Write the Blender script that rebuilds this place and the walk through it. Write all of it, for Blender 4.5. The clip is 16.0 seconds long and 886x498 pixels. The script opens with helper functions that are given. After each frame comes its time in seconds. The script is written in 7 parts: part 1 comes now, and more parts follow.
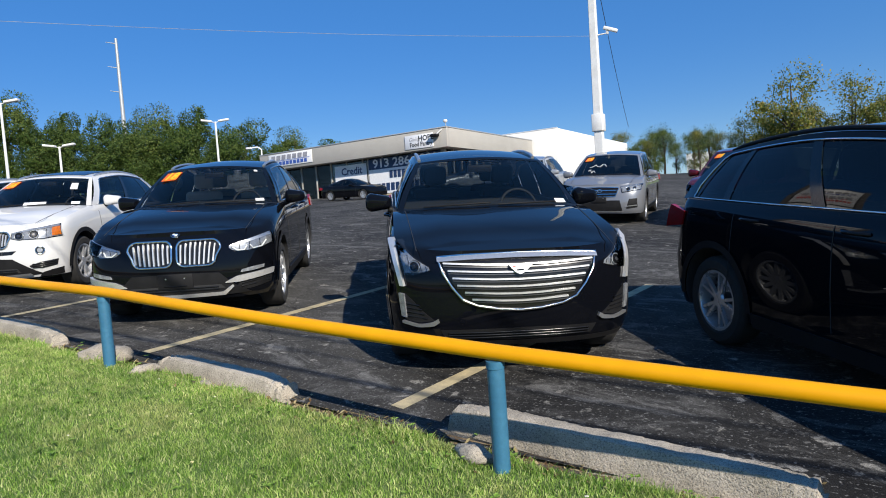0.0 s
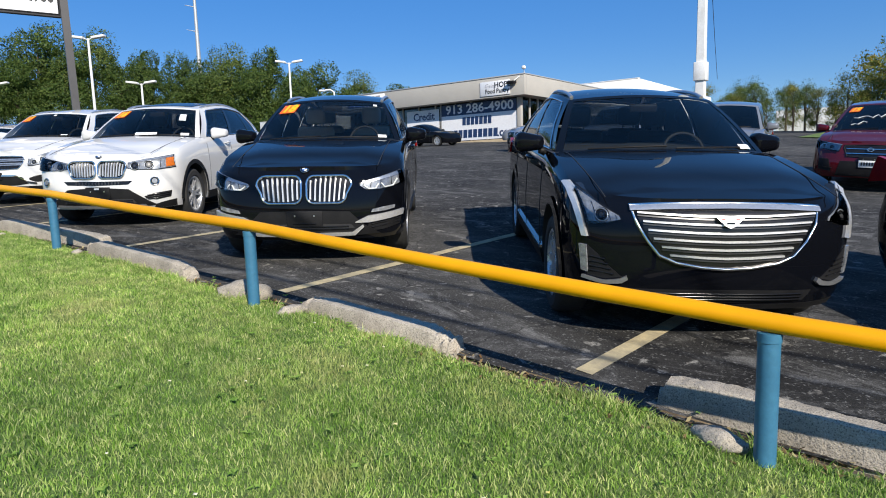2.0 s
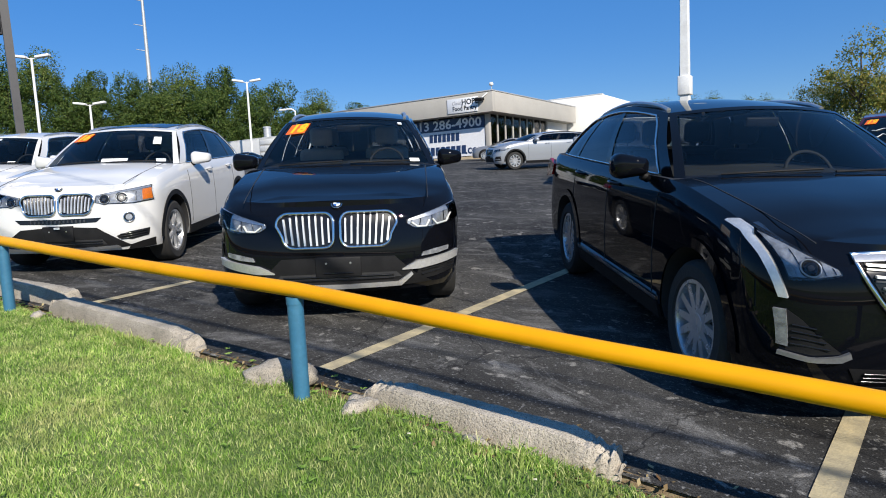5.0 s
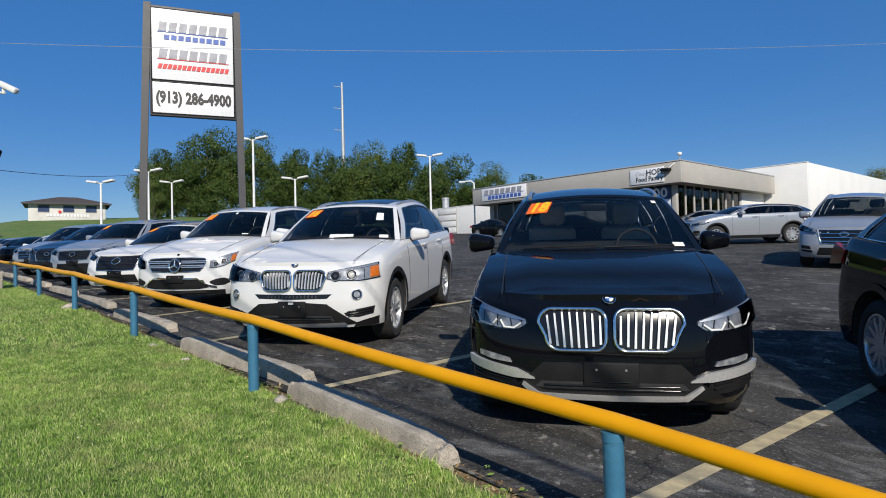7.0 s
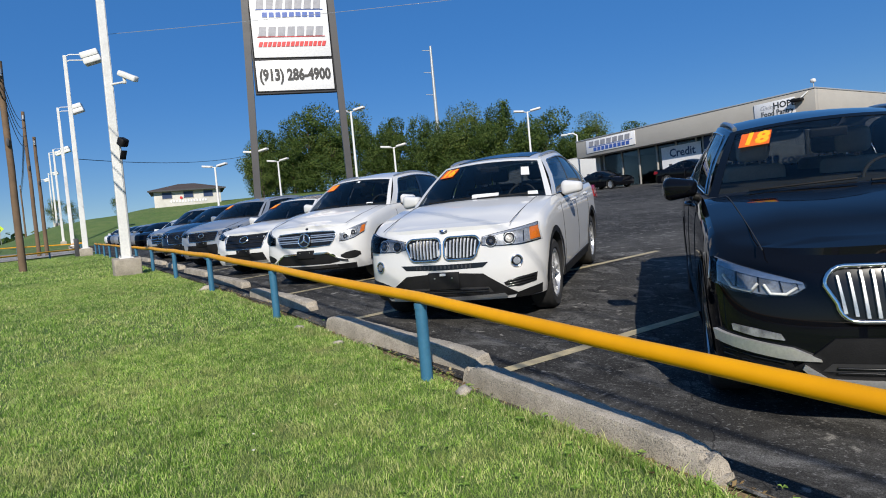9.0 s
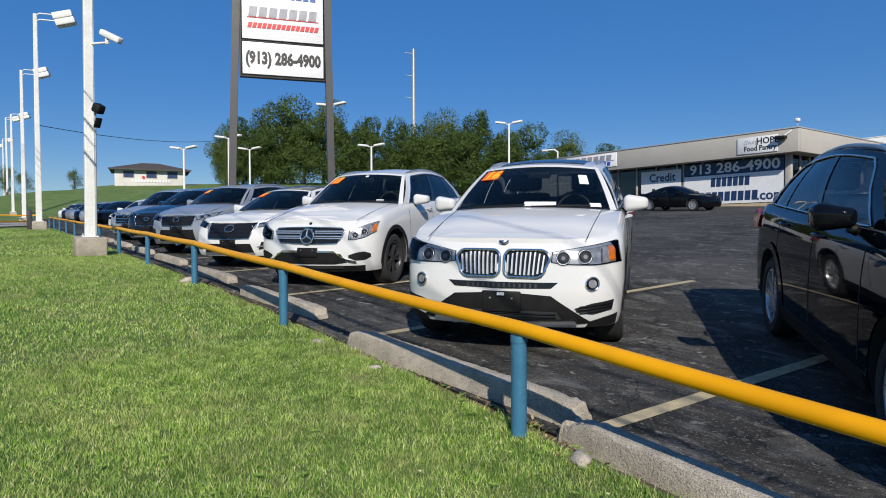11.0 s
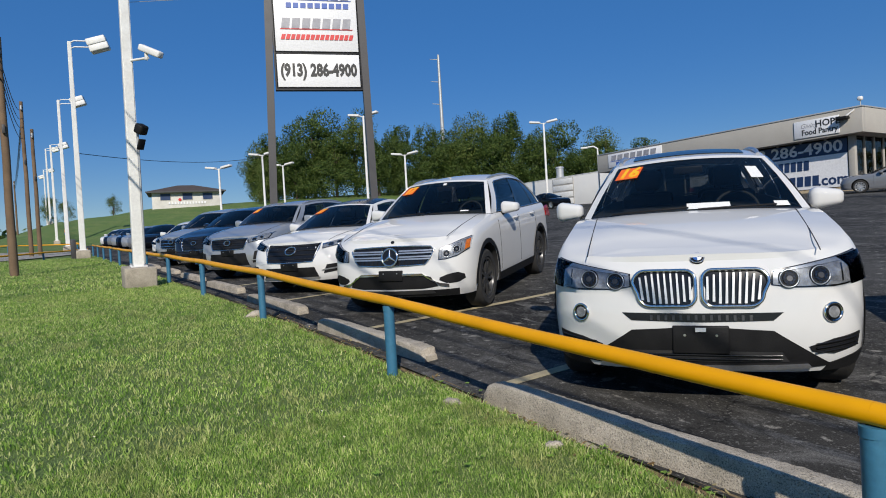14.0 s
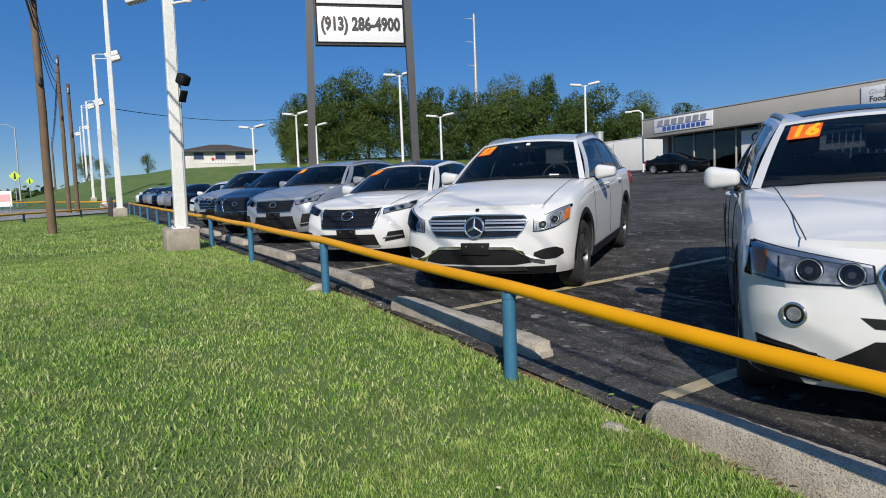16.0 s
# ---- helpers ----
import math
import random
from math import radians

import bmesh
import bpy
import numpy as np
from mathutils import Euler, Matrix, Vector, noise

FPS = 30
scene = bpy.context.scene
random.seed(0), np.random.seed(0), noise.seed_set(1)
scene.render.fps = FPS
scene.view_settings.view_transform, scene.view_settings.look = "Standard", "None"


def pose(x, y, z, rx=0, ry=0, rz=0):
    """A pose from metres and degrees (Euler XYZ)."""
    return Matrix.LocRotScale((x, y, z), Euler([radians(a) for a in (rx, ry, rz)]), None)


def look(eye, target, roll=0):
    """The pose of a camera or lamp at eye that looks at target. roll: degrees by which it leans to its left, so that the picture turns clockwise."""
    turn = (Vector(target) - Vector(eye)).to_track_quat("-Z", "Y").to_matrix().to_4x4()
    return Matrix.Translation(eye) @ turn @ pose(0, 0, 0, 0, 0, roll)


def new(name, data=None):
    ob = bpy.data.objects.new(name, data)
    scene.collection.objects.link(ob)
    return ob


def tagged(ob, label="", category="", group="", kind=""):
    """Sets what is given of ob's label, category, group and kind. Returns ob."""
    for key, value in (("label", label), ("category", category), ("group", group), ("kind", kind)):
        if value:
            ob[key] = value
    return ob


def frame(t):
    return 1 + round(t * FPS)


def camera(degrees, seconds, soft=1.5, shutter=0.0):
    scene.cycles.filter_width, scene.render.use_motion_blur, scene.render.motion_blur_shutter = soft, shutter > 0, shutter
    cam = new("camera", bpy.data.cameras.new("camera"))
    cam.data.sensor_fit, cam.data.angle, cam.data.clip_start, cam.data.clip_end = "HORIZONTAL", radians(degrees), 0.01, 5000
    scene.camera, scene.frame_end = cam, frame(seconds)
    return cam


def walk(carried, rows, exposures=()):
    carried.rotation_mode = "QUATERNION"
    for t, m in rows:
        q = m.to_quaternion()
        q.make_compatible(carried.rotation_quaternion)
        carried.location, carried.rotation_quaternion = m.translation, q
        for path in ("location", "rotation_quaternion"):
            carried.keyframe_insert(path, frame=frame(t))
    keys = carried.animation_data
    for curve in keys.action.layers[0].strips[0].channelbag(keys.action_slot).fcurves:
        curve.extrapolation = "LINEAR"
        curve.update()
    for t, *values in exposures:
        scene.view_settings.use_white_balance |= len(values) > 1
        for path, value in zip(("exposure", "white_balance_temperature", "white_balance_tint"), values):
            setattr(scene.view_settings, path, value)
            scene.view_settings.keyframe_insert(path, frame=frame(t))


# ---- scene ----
cam = camera(71.1, 16.0, 1.0)
EXPO = ((0.0, 0.50), (3.0, 0.55), (5.5, 0.48), (6.5, 0.22), (7.0, 0.13), (9.0, 0.17), (12.0, 0.10), (13.0, 0.02), (14.0, -0.02), (15.5, 0.06), (16.0, 0.10))
K = 0.92  # metres for each unit of the plan
PATH = [
    (0, (1.49, -2.827, 1.374), (0.434, -1.131, 1.263), -4.0),
    (0.5, (1.387, -2.939, 1.359), (0.222, -1.321, 1.212), -1.4),
    (1, (1.11, -2.906, 1.284), (-0.079, -1.31, 1.083), 1.2),
    (1.5, (0.785, -2.84, 1.343), (-0.48, -1.312, 1.092), -2.3),
    (2, (0.467, -2.862, 1.331), (-0.741, -1.29, 1.071), -1.7),
    (2.5, (0.25, -2.905, 1.397), (-0.866, -1.261, 1.173), -2.0),
    (3, (0.025, -2.731, 1.388), (-0.915, -0.974, 1.217), -3.4),
    (3.2, (-0.08, -2.645, 1.407), (-1.011, -0.888, 1.194), -3.2),
    (5.3, (-1.196, -2.298, 1.518), (-2.367, -0.688, 1.331), -3.3),
    (5.5, (-1.295, -2.26, 1.549), (-2.525, -0.691, 1.391), -3.9),
    (6, (-1.583, -2.278, 1.587), (-2.918, -0.79, 1.53), -3.0),
    (6.5, (-1.861, -2.352, 1.659), (-3.327, -0.992, 1.671), -1.5),
    (7, (-2.097, -2.308, 1.663), (-3.598, -0.987, 1.694), -1.4),
    (7.5, (-2.361, -2.23, 1.745), (-4.021, -1.119, 1.843), -3.6),
    (8, (-2.65, -2.278, 1.748), (-4.368, -1.256, 1.825), -0.9),
    (8.5, (-2.943, -2.311, 1.72), (-4.569, -1.15, 1.628), 1.8),
    (9, (-3.273, -2.26, 1.687), (-4.966, -1.198, 1.613), -5.3),
    (9.5, (-3.61, -2.236, 1.734), (-5.293, -1.159, 1.645), -2.9),
    (9.7, (-3.707, -2.291, 1.713), (-5.385, -1.208, 1.613), -0.7),
    (11.8, (-5.205, -2.412, 1.769), (-6.768, -1.165, 1.71), -1.0),
    (12, (-5.288, -2.405, 1.778), (-6.825, -1.127, 1.716), -1.1),
    (12.5, (-5.548, -2.286, 1.813), (-7.095, -1.018, 1.842), -3.2),
    (13, (-5.787, -2.236, 1.871), (-7.475, -1.164, 1.881), -4.6),
    (13.5, (-6.016, -2.321, 1.847), (-7.696, -1.236, 1.836), -2.1),
    (14, (-6.308, -2.396, 1.883), (-7.989, -1.314, 1.843), -3.4),
    (14.5, (-6.619, -2.376, 1.85), (-8.322, -1.328, 1.794), -3.4),
    (15, (-6.943, -2.326, 1.947), (-8.744, -1.456, 1.905), -5.6),
    (15.5, (-7.288, -2.36, 1.937), (-9.055, -1.424, 1.914), -3.3),
    (16, (-7.633, -2.413, 1.947), (-9.359, -1.412, 1.797), -2.2),
]
walk(cam, [(t, look(Vector(eye) * K, Vector(target) * K, roll)) for t, eye, target, roll in PATH], EXPO)

# ---- sky and sun ----
SUN_TO = Vector((0.82, -0.49, 0.60)).normalized()
world = bpy.data.worlds.new("sky")
scene.world = world
world.use_nodes = True
wn = world.node_tree.nodes
sky = wn.new("ShaderNodeTexSky")
sky.sky_type = "NISHITA"
sky.sun_disc = False
sky.sun_elevation = math.asin(SUN_TO.z)
sky.sun_rotation = math.atan2(SUN_TO.x, SUN_TO.y)
sky.air_density, sky.dust_density, sky.ozone_density = 1.0, 0.0, 3.0
wn["Background"].inputs["Strength"].default_value = 0.071
hue = wn.new("ShaderNodeHueSaturation")
hue.inputs["Saturation"].default_value, hue.inputs["Hue"].default_value = 1.46, 0.519
world.node_tree.links.new(sky.outputs[0], hue.inputs["Color"])
even = wn.new("ShaderNodeMix")
even.data_type = "RGBA"
even.inputs["Factor"].default_value = 0.45
even.inputs[7].default_value = (1.25, 3.7, 8.2, 1)
world.node_tree.links.new(hue.outputs[0], even.inputs[6])
world.node_tree.links.new(even.outputs[2], wn["Background"].inputs["Color"])
sun_data = bpy.data.lights.new("sun", "SUN")
sun_data.energy, sun_data.angle, sun_data.color = 4.5, radians(0.53), (1.0, 0.93, 0.82)
sun = new("sun", sun_data)
sun.matrix_world = look(SUN_TO * 50, (0, 0, 0))

# ---- materials ----
def node_mat(name):
    m = bpy.data.materials.new(name)
    m.use_nodes = True
    nt = m.node_tree
    return m, nt, nt.nodes["Principled BSDF"]


def link(nt, a, b):
    nt.links.new(a, b)


def noise_node(nt, coord, scale, detail=4.0, rough=0.6, dist=0.0):
    n = nt.nodes.new("ShaderNodeTexNoise")
    n.inputs["Scale"].default_value, n.inputs["Detail"].default_value = scale, detail
    n.inputs["Roughness"].default_value, n.inputs["Distortion"].default_value = rough, dist
    link(nt, coord, n.inputs["Vector"])
    return n


def ramp(nt, src, stops):
    r = nt.nodes.new("ShaderNodeValToRGB")
    el = r.color_ramp.elements
    while len(el) < len(stops):
        el.new(0.5)
    for e, (p, c) in zip(el, stops):
        e.position, e.color = p, (*c, 1) if len(c) == 3 else c
    link(nt, src, r.inputs[0])
    return r


def mixc(nt, fac, a, b, mode="MIX"):
    m = nt.nodes.new("ShaderNodeMix")
    m.data_type, m.blend_type = "RGBA", mode
    for sock, v in ((m.inputs[0], fac), (m.inputs[6], a), (m.inputs[7], b)):
        if isinstance(v, (int, float)):
            sock.default_value = v
        elif isinstance(v, tuple):
            sock.default_value = (*v, 1)
        else:
            link(nt, v, sock)
    return m.outputs[2]


def surf(name, c1, c2, scale=3.0, rough=0.6, metal=0.0, bump=0.0, fine=60.0, coat=0.0, vary=0.0, spread=(0.35, 0.65), rvar=0.12, speck=None, grain=0.6):
    """Two tones at a coarse and a fine scale, uneven roughness and a fine relief."""
    m, nt, b = node_mat(name)
    co = nt.nodes.new("ShaderNodeTexCoord").outputs["Object"]
    n1, n2 = noise_node(nt, co, scale, 5), noise_node(nt, co, fine, 3)
    f = ramp(nt, n1.outputs[0], [(spread[0], (0, 0, 0)), (spread[1], (1, 1, 1))])
    col = mixc(nt, f.outputs[0], c1, c2)
    g = ramp(nt, n2.outputs[0], [(0.3, (0.82, 0.82, 0.82)), (0.7, (1.1, 1.1, 1.1))])
    col = mixc(nt, grain, col, g.outputs[0], "MULTIPLY")
    if speck:
        n3 = noise_node(nt, co, speck[0], 2, 0.5)
        k = ramp(nt, n3.outputs[0], [(0.34, (speck[1],) * 3), (0.46, (1, 1, 1)), (0.58, (1, 1, 1)), (0.70, (speck[2],) * 3)])
        col = mixc(nt, 1.0, col, k.outputs[0], "MULTIPLY")
    if vary:
        oi = nt.nodes.new("ShaderNodeObjectInfo")
        r = ramp(nt, oi.outputs["Random"], [(0, (1 - vary,) * 3), (1, (1 + vary,) * 3)])
        col = mixc(nt, 1.0, col, r.outputs[0], "MULTIPLY")
    link(nt, col, b.inputs["Base Color"])
    mr = nt.nodes.new("ShaderNodeMapRange")
    mr.inputs["To Min"].default_value, mr.inputs["To Max"].default_value = max(rough - rvar, 0.02), min(rough + rvar, 1)
    link(nt, n1.outputs[0], mr.inputs["Value"])
    link(nt, mr.outputs[0], b.inputs["Roughness"])
    b.inputs["Metallic"].default_value = metal
    b.inputs["Coat Weight"].default_value = coat
    b.inputs["Coat Roughness"].default_value = 0.03
    if bump:
        bp = nt.nodes.new("ShaderNodeBump")
        bp.inputs["Strength"].default_value, bp.inputs["Distance"].default_value = bump, 0.01
        link(nt, n2.outputs[0], bp.inputs["Height"])
        link(nt, bp.outputs[0], b.inputs["Normal"])
    return m


def asphalt_mat(name, dark, light, crack=True):
    m, nt, b = node_mat(name)
    co = nt.nodes.new("ShaderNodeTexCoord").outputs["Object"]
    big, mid, fine = noise_node(nt, co, 0.25, 4), noise_node(nt, co, 2.2, 6, 0.7, 0.6), noise_node(nt, co, 140, 2)
    base = mixc(nt, ramp(nt, big.outputs[0], [(0.35, (0, 0, 0)), (0.68, (1, 1, 1))]).outputs[0], dark, light)
    # worn pale streaks drawn out along the lanes
    lane = nt.nodes.new("ShaderNodeMapping")
    lane.inputs["Rotation"].default_value, lane.inputs["Scale"].default_value = (0, 0, radians(-24)), (0.6, 1.3, 1)
    link(nt, co, lane.inputs["Vector"])
    drag = noise_node(nt, lane.outputs[0], 2.0, 8, 0.72, 1.2)
    streak = ramp(nt, drag.outputs[0], [(0.53, (0, 0, 0)), (0.63, (0.34, 0.34, 0.34)), (0.78, (0.75, 0.75, 0.75))])
    base = mixc(nt, streak.outputs[0], base, tuple(min(1, c * 2.6 + 0.09) for c in light))
    scuff = ramp(nt, mid.outputs[0], [(0.53, (0, 0, 0)), (0.72, (0.7, 0.7, 0.7))])
    base = mixc(nt, scuff.outputs[0], base, tuple(min(1, c * 1.6 + 0.03) for c in light))
    spots = ramp(nt, noise_node(nt, co, 7.5, 3, 0.5, 0.3).outputs[0], [(0.64, (0, 0, 0)), (0.70, (1, 1, 1))])
    base = mixc(nt, spots.outputs[0], base, (0.23, 0.22, 0.20))
    chips = ramp(nt, noise_node(nt, co, 48, 2, 0.5).outputs[0], [(0.60, (0, 0, 0)), (0.70, (0.8, 0.8, 0.8))])
    base = mixc(nt, chips.outputs[0], base, tuple(min(1, c * 1.6 + 0.08) for c in light))
    agg = ramp(nt, fine.outputs[0], [(0.35, (0.45, 0.45, 0.45)), (0.75, (1.85, 1.85, 1.85))])
    base = mixc(nt, 0.8, base, agg.outputs[0], "MULTIPLY")
    height = fine.outputs[0]
    if crack:
        warp = nt.nodes.new("ShaderNodeVectorMath")
        warp.operation = "ADD"
        wob = noise_node(nt, co, 1.3, 4, 0.6)
        sc = nt.nodes.new("ShaderNodeVectorMath")
        sc.operation = "SCALE"
        sc.inputs[3].default_value = 0.9
        link(nt, wob.outputs["Color"], sc.inputs[0])
        link(nt, co, warp.inputs[0])
        link(nt, sc.outputs[0], warp.inputs[1])
        v = nt.nodes.new("ShaderNodeTexVoronoi")
        v.feature = "DISTANCE_TO_EDGE"
        v.inputs["Scale"].default_value = 0.8
        link(nt, warp.outputs[0], v.inputs["Vector"])
        line = ramp(nt, v.outputs["Distance"], [(0.0015, (0.8, 0.8, 0.8)), (0.007, (0, 0, 0))])
        base = mixc(nt, line.outputs[0], base, (0.012, 0.012, 0.013))
    link(nt, base, b.inputs["Base Color"])
    b.inputs["Roughness"].default_value = 0.88
    b.inputs["Specular IOR Level"].default_value = 0.10
    bp = nt.nodes.new("ShaderNodeBump")
    bp.inputs["Strength"].default_value, bp.inputs["Distance"].default_value = 0.7, 0.006
    link(nt, height, bp.inputs["Height"])
    link(nt, bp.outputs[0], b.inputs["Normal"])
    return m


def leaf_mat(name, stops, rough=0.55, through_light=0.35, dry=None, tuft=None):
    """Leaf colours that differ from leaf to leaf, with a soft patchiness over the crown."""
    m, nt, b = node_mat(name)
    geo = nt.nodes.new("ShaderNodeNewGeometry")
    co = nt.nodes.new("ShaderNodeTexCoord").outputs["Object"]
    r = ramp(nt, geo.outputs["Random Per Island"], stops)
    n = noise_node(nt, co, 0.55, 4)
    p = ramp(nt, n.outputs[0], [(0.3, (0.65, 0.72, 0.6)), (0.7, (1.25, 1.2, 1.05))])
    col = mixc(nt, 1.0, r.outputs[0], p.outputs[0], "MULTIPLY")
    if tuft:
        q = ramp(nt, noise_node(nt, co, tuft, 5, 0.7).outputs[0], [(0.34, (0.55, 0.62, 0.52)), (0.66, (1.3, 1.28, 1.2))])
        col = mixc(nt, 1.0, col, q.outputs[0], "MULTIPLY")
    if dry:
        d = ramp(nt, noise_node(nt, co, 2.1, 5, 0.65, 0.4).outputs[0], [(0.50, (0, 0, 0)), (0.74, (0.62, 0.62, 0.62))])
        col = mixc(nt, d.outputs[0], col, dry)
    link(nt, col, b.inputs["Base Color"])
    b.inputs["Roughness"].default_value = rough
    b.inputs["Specular IOR Level"].default_value = 0.25
    tr = nt.nodes.new("ShaderNodeBsdfTranslucent")
    link(nt, col, tr.inputs["Color"])
    mx = nt.nodes.new("ShaderNodeMixShader")
    mx.inputs[0].default_value = through_light
    link(nt, b.outputs[0], mx.inputs[1])
    link(nt, tr.outputs[0], mx.inputs[2])
    link(nt, mx.outputs[0], nt.nodes["Material Output"].inputs["Surface"])
    return m


def glass_mat(name, tint, gloss=0.02, f0=1.5):
    m, nt, b = node_mat(name)
    nt.nodes.remove(b)
    tr, gl = nt.nodes.new("ShaderNodeBsdfTransparent"), nt.nodes.new("ShaderNodeBsdfGlossy")
    tr.inputs[0].default_value, gl.inputs["Roughness"].default_value = (*tint, 1), gloss
    fr = nt.nodes.new("ShaderNodeFresnel")
    fr.inputs[0].default_value = f0
    mx = nt.nodes.new("ShaderNodeMixShader")
    link(nt, fr.outputs[0], mx.inputs[0])
    link(nt, tr.outputs[0], mx.inputs[1])
    link(nt, gl.outputs[0], mx.inputs[2])
    link(nt, mx.outputs[0], nt.nodes["Material Output"].inputs["Surface"])
    return m


ASPHALT = asphalt_mat("asphalt", (0.014, 0.014, 0.0145), (0.070, 0.068, 0.064))
ROAD = asphalt_mat("road_asphalt", (0.13, 0.125, 0.12), (0.17, 0.165, 0.16), False)
DRIVE = asphalt_mat("driveway_concrete", (0.22, 0.21, 0.19), (0.30, 0.285, 0.26), False)
SOIL = surf("turf", (0.082, 0.150, 0.026), (0.135, 0.185, 0.048), 0.6, 0.95, bump=1.0, fine=70, speck=(95, 0.35, 1.5))
BLADE = leaf_mat("grass_blade", [(0, (0.09, 0.19, 0.03)), (0.30, (0.25, 0.42, 0.085)), (0.70, (0.46, 0.59, 0.20)), (1, (0.78, 0.75, 0.46))], 0.5, 0.42, (0.52, 0.47, 0.22), 7.0)
WEED = leaf_mat("weed_leaf", [(0, (0.24, 0.42, 0.08)), (1, (0.42, 0.58, 0.17))], 0.5, 0.5)
YELLOW = surf("yellow_rail_paint", (0.80, 0.37, 0.002), (0.72, 0.315, 0.002), 0.7, 0.45, fine=2.5)
YELLOW.node_tree.nodes["Principled BSDF"].inputs["Specular IOR Level"].default_value = 0.25
BLUE = surf("blue_post_paint", (0.035, 0.135, 0.235), (0.045, 0.165, 0.27), 4, 0.42, fine=40, bump=0.1)
CONCRETE = surf("weathered_concrete", (0.46, 0.405, 0.33), (0.31, 0.275, 0.22), 5, 0.9, bump=0.7, fine=75, vary=0.1, speck=(150, 0.45, 1.25))
LINE_PAINT = surf("worn_line_paint", (0.53, 0.44, 0.26), (0.33, 0.285, 0.19), 9, 0.8, fine=90, bump=0.4)
WHITE_POLE = surf("white_pole_paint", (0.80, 0.80, 0.78), (0.70, 0.69, 0.66), 2.5, 0.42, fine=20)
GREY_STEEL = surf("dark_grey_steel", (0.042, 0.041, 0.045), (0.055, 0.054, 0.057), 2, 0.5, fine=30)
SIGN_WHITE = surf("white_sign_face", (0.82, 0.82, 0.83), (0.78, 0.78, 0.79), 0.6, 0.35, fine=12)
STUCCO = surf("grey_stucco", (0.43, 0.41, 0.37), (0.39, 0.37, 0.335), 0.5, 0.9, bump=0.3, fine=30)
WHITE_WALL = surf("white_painted_block", (0.80, 0.79, 0.75), (0.73, 0.72, 0.69), 0.4, 0.8, bump=0.3, fine=15)
TAN = surf("tan_stone_base", (0.55, 0.44, 0.28), (0.46, 0.36, 0.23), 1.5, 0.85, fine=20, bump=0.3)
DARK = surf("dark_interior", (0.02, 0.02, 0.022), (0.03, 0.03, 0.03), 2, 0.7)
SHOP_GLASS = glass_mat("shop_glass", (0.55, 0.58, 0.58), 0.02)
NAVY = surf("navy_vinyl", (0.015, 0.035, 0.10), (0.02, 0.045, 0.12), 1, 0.4)
BLACK_INK = surf("black_lettering", (0.012, 0.012, 0.013), (0.02, 0.02, 0.02), 3, 0.45)
RED_INK = surf("red_lettering", (0.65, 0.03, 0.03), (0.55, 0.025, 0.03), 3, 0.45)
SILVER_INK = surf("silver_lettering", (0.36, 0.36, 0.39), (0.25, 0.25, 0.28), 3, 0.4)
BLUE_INK = surf("blue_lettering", (0.05, 0.12, 0.42), (0.05, 0.10, 0.36), 3, 0.4)
WOOD = surf("weathered_pole_wood", (0.19, 0.125, 0.075), (0.12, 0.08, 0.05), 1.4, 0.9, bump=0.7, fine=35)
GALV = surf("galvanised_steel", (0.52, 0.53, 0.53), (0.42, 0.43, 0.44), 3, 0.45, 0.4, fine=30)
BARK = surf("bark", (0.10, 0.075, 0.055), (0.06, 0.045, 0.033), 2, 0.95, bump=0.8, fine=18)
LEAF = leaf_mat("leaves_green", [(0, (0.050, 0.090, 0.020)), (0.6, (0.112, 0.160, 0.040)), (1, (0.21, 0.235, 0.075))])
LEAF_DARK = leaf_mat("leaves_deep_green", [(0, (0.032, 0.066, 0.016)), (0.6, (0.072, 0.118, 0.028)), (1, (0.135, 0.175, 0.048))])
LEAF_GOLD = leaf_mat("leaves_turning", [(0, (0.10, 0.14, 0.028)), (0.6, (0.20, 0.21, 0.05)), (1, (0.36, 0.27, 0.07))])
ROOF_TILE = surf("brown_shingle", (0.085, 0.062, 0.05), (0.06, 0.046, 0.04), 1.5, 0.9, fine=8, bump=0.4)
STONE_WALL = surf("pale_stone_wall", (0.66, 0.64, 0.60), (0.55, 0.53, 0.49), 0.7, 0.9, fine=10, bump=0.3)
YELLOW_SIGN = surf("yellow_green_sign", (0.55, 0.75, 0.02), (0.5, 0.7, 0.02), 2, 0.5)
BLACK_CABLE = surf("black_cable", (0.02, 0.02, 0.02), (0.03, 0.03, 0.03), 2, 0.6)
PALE_CABLE = surf("pale_cable", (0.55, 0.56, 0.58), (0.5, 0.5, 0.52), 2, 0.4, 0.6)
MULCH = surf("dead_leaf_litter", (0.24, 0.175, 0.10), (0.085, 0.060, 0.038), 9, 0.95, bump=0.9, fine=70)

def paint(name, c, metal=0.0, rough=0.32, coat=1.0, c2=None):
    m = surf(name, c, c2 or tuple(v * 0.97 for v in c), 0.9, rough, metal, fine=9, coat=coat, rvar=0.05, grain=0.06)
    m.node_tree.nodes["Principled BSDF"].inputs["Specular IOR Level"].default_value = 0.0
    return m


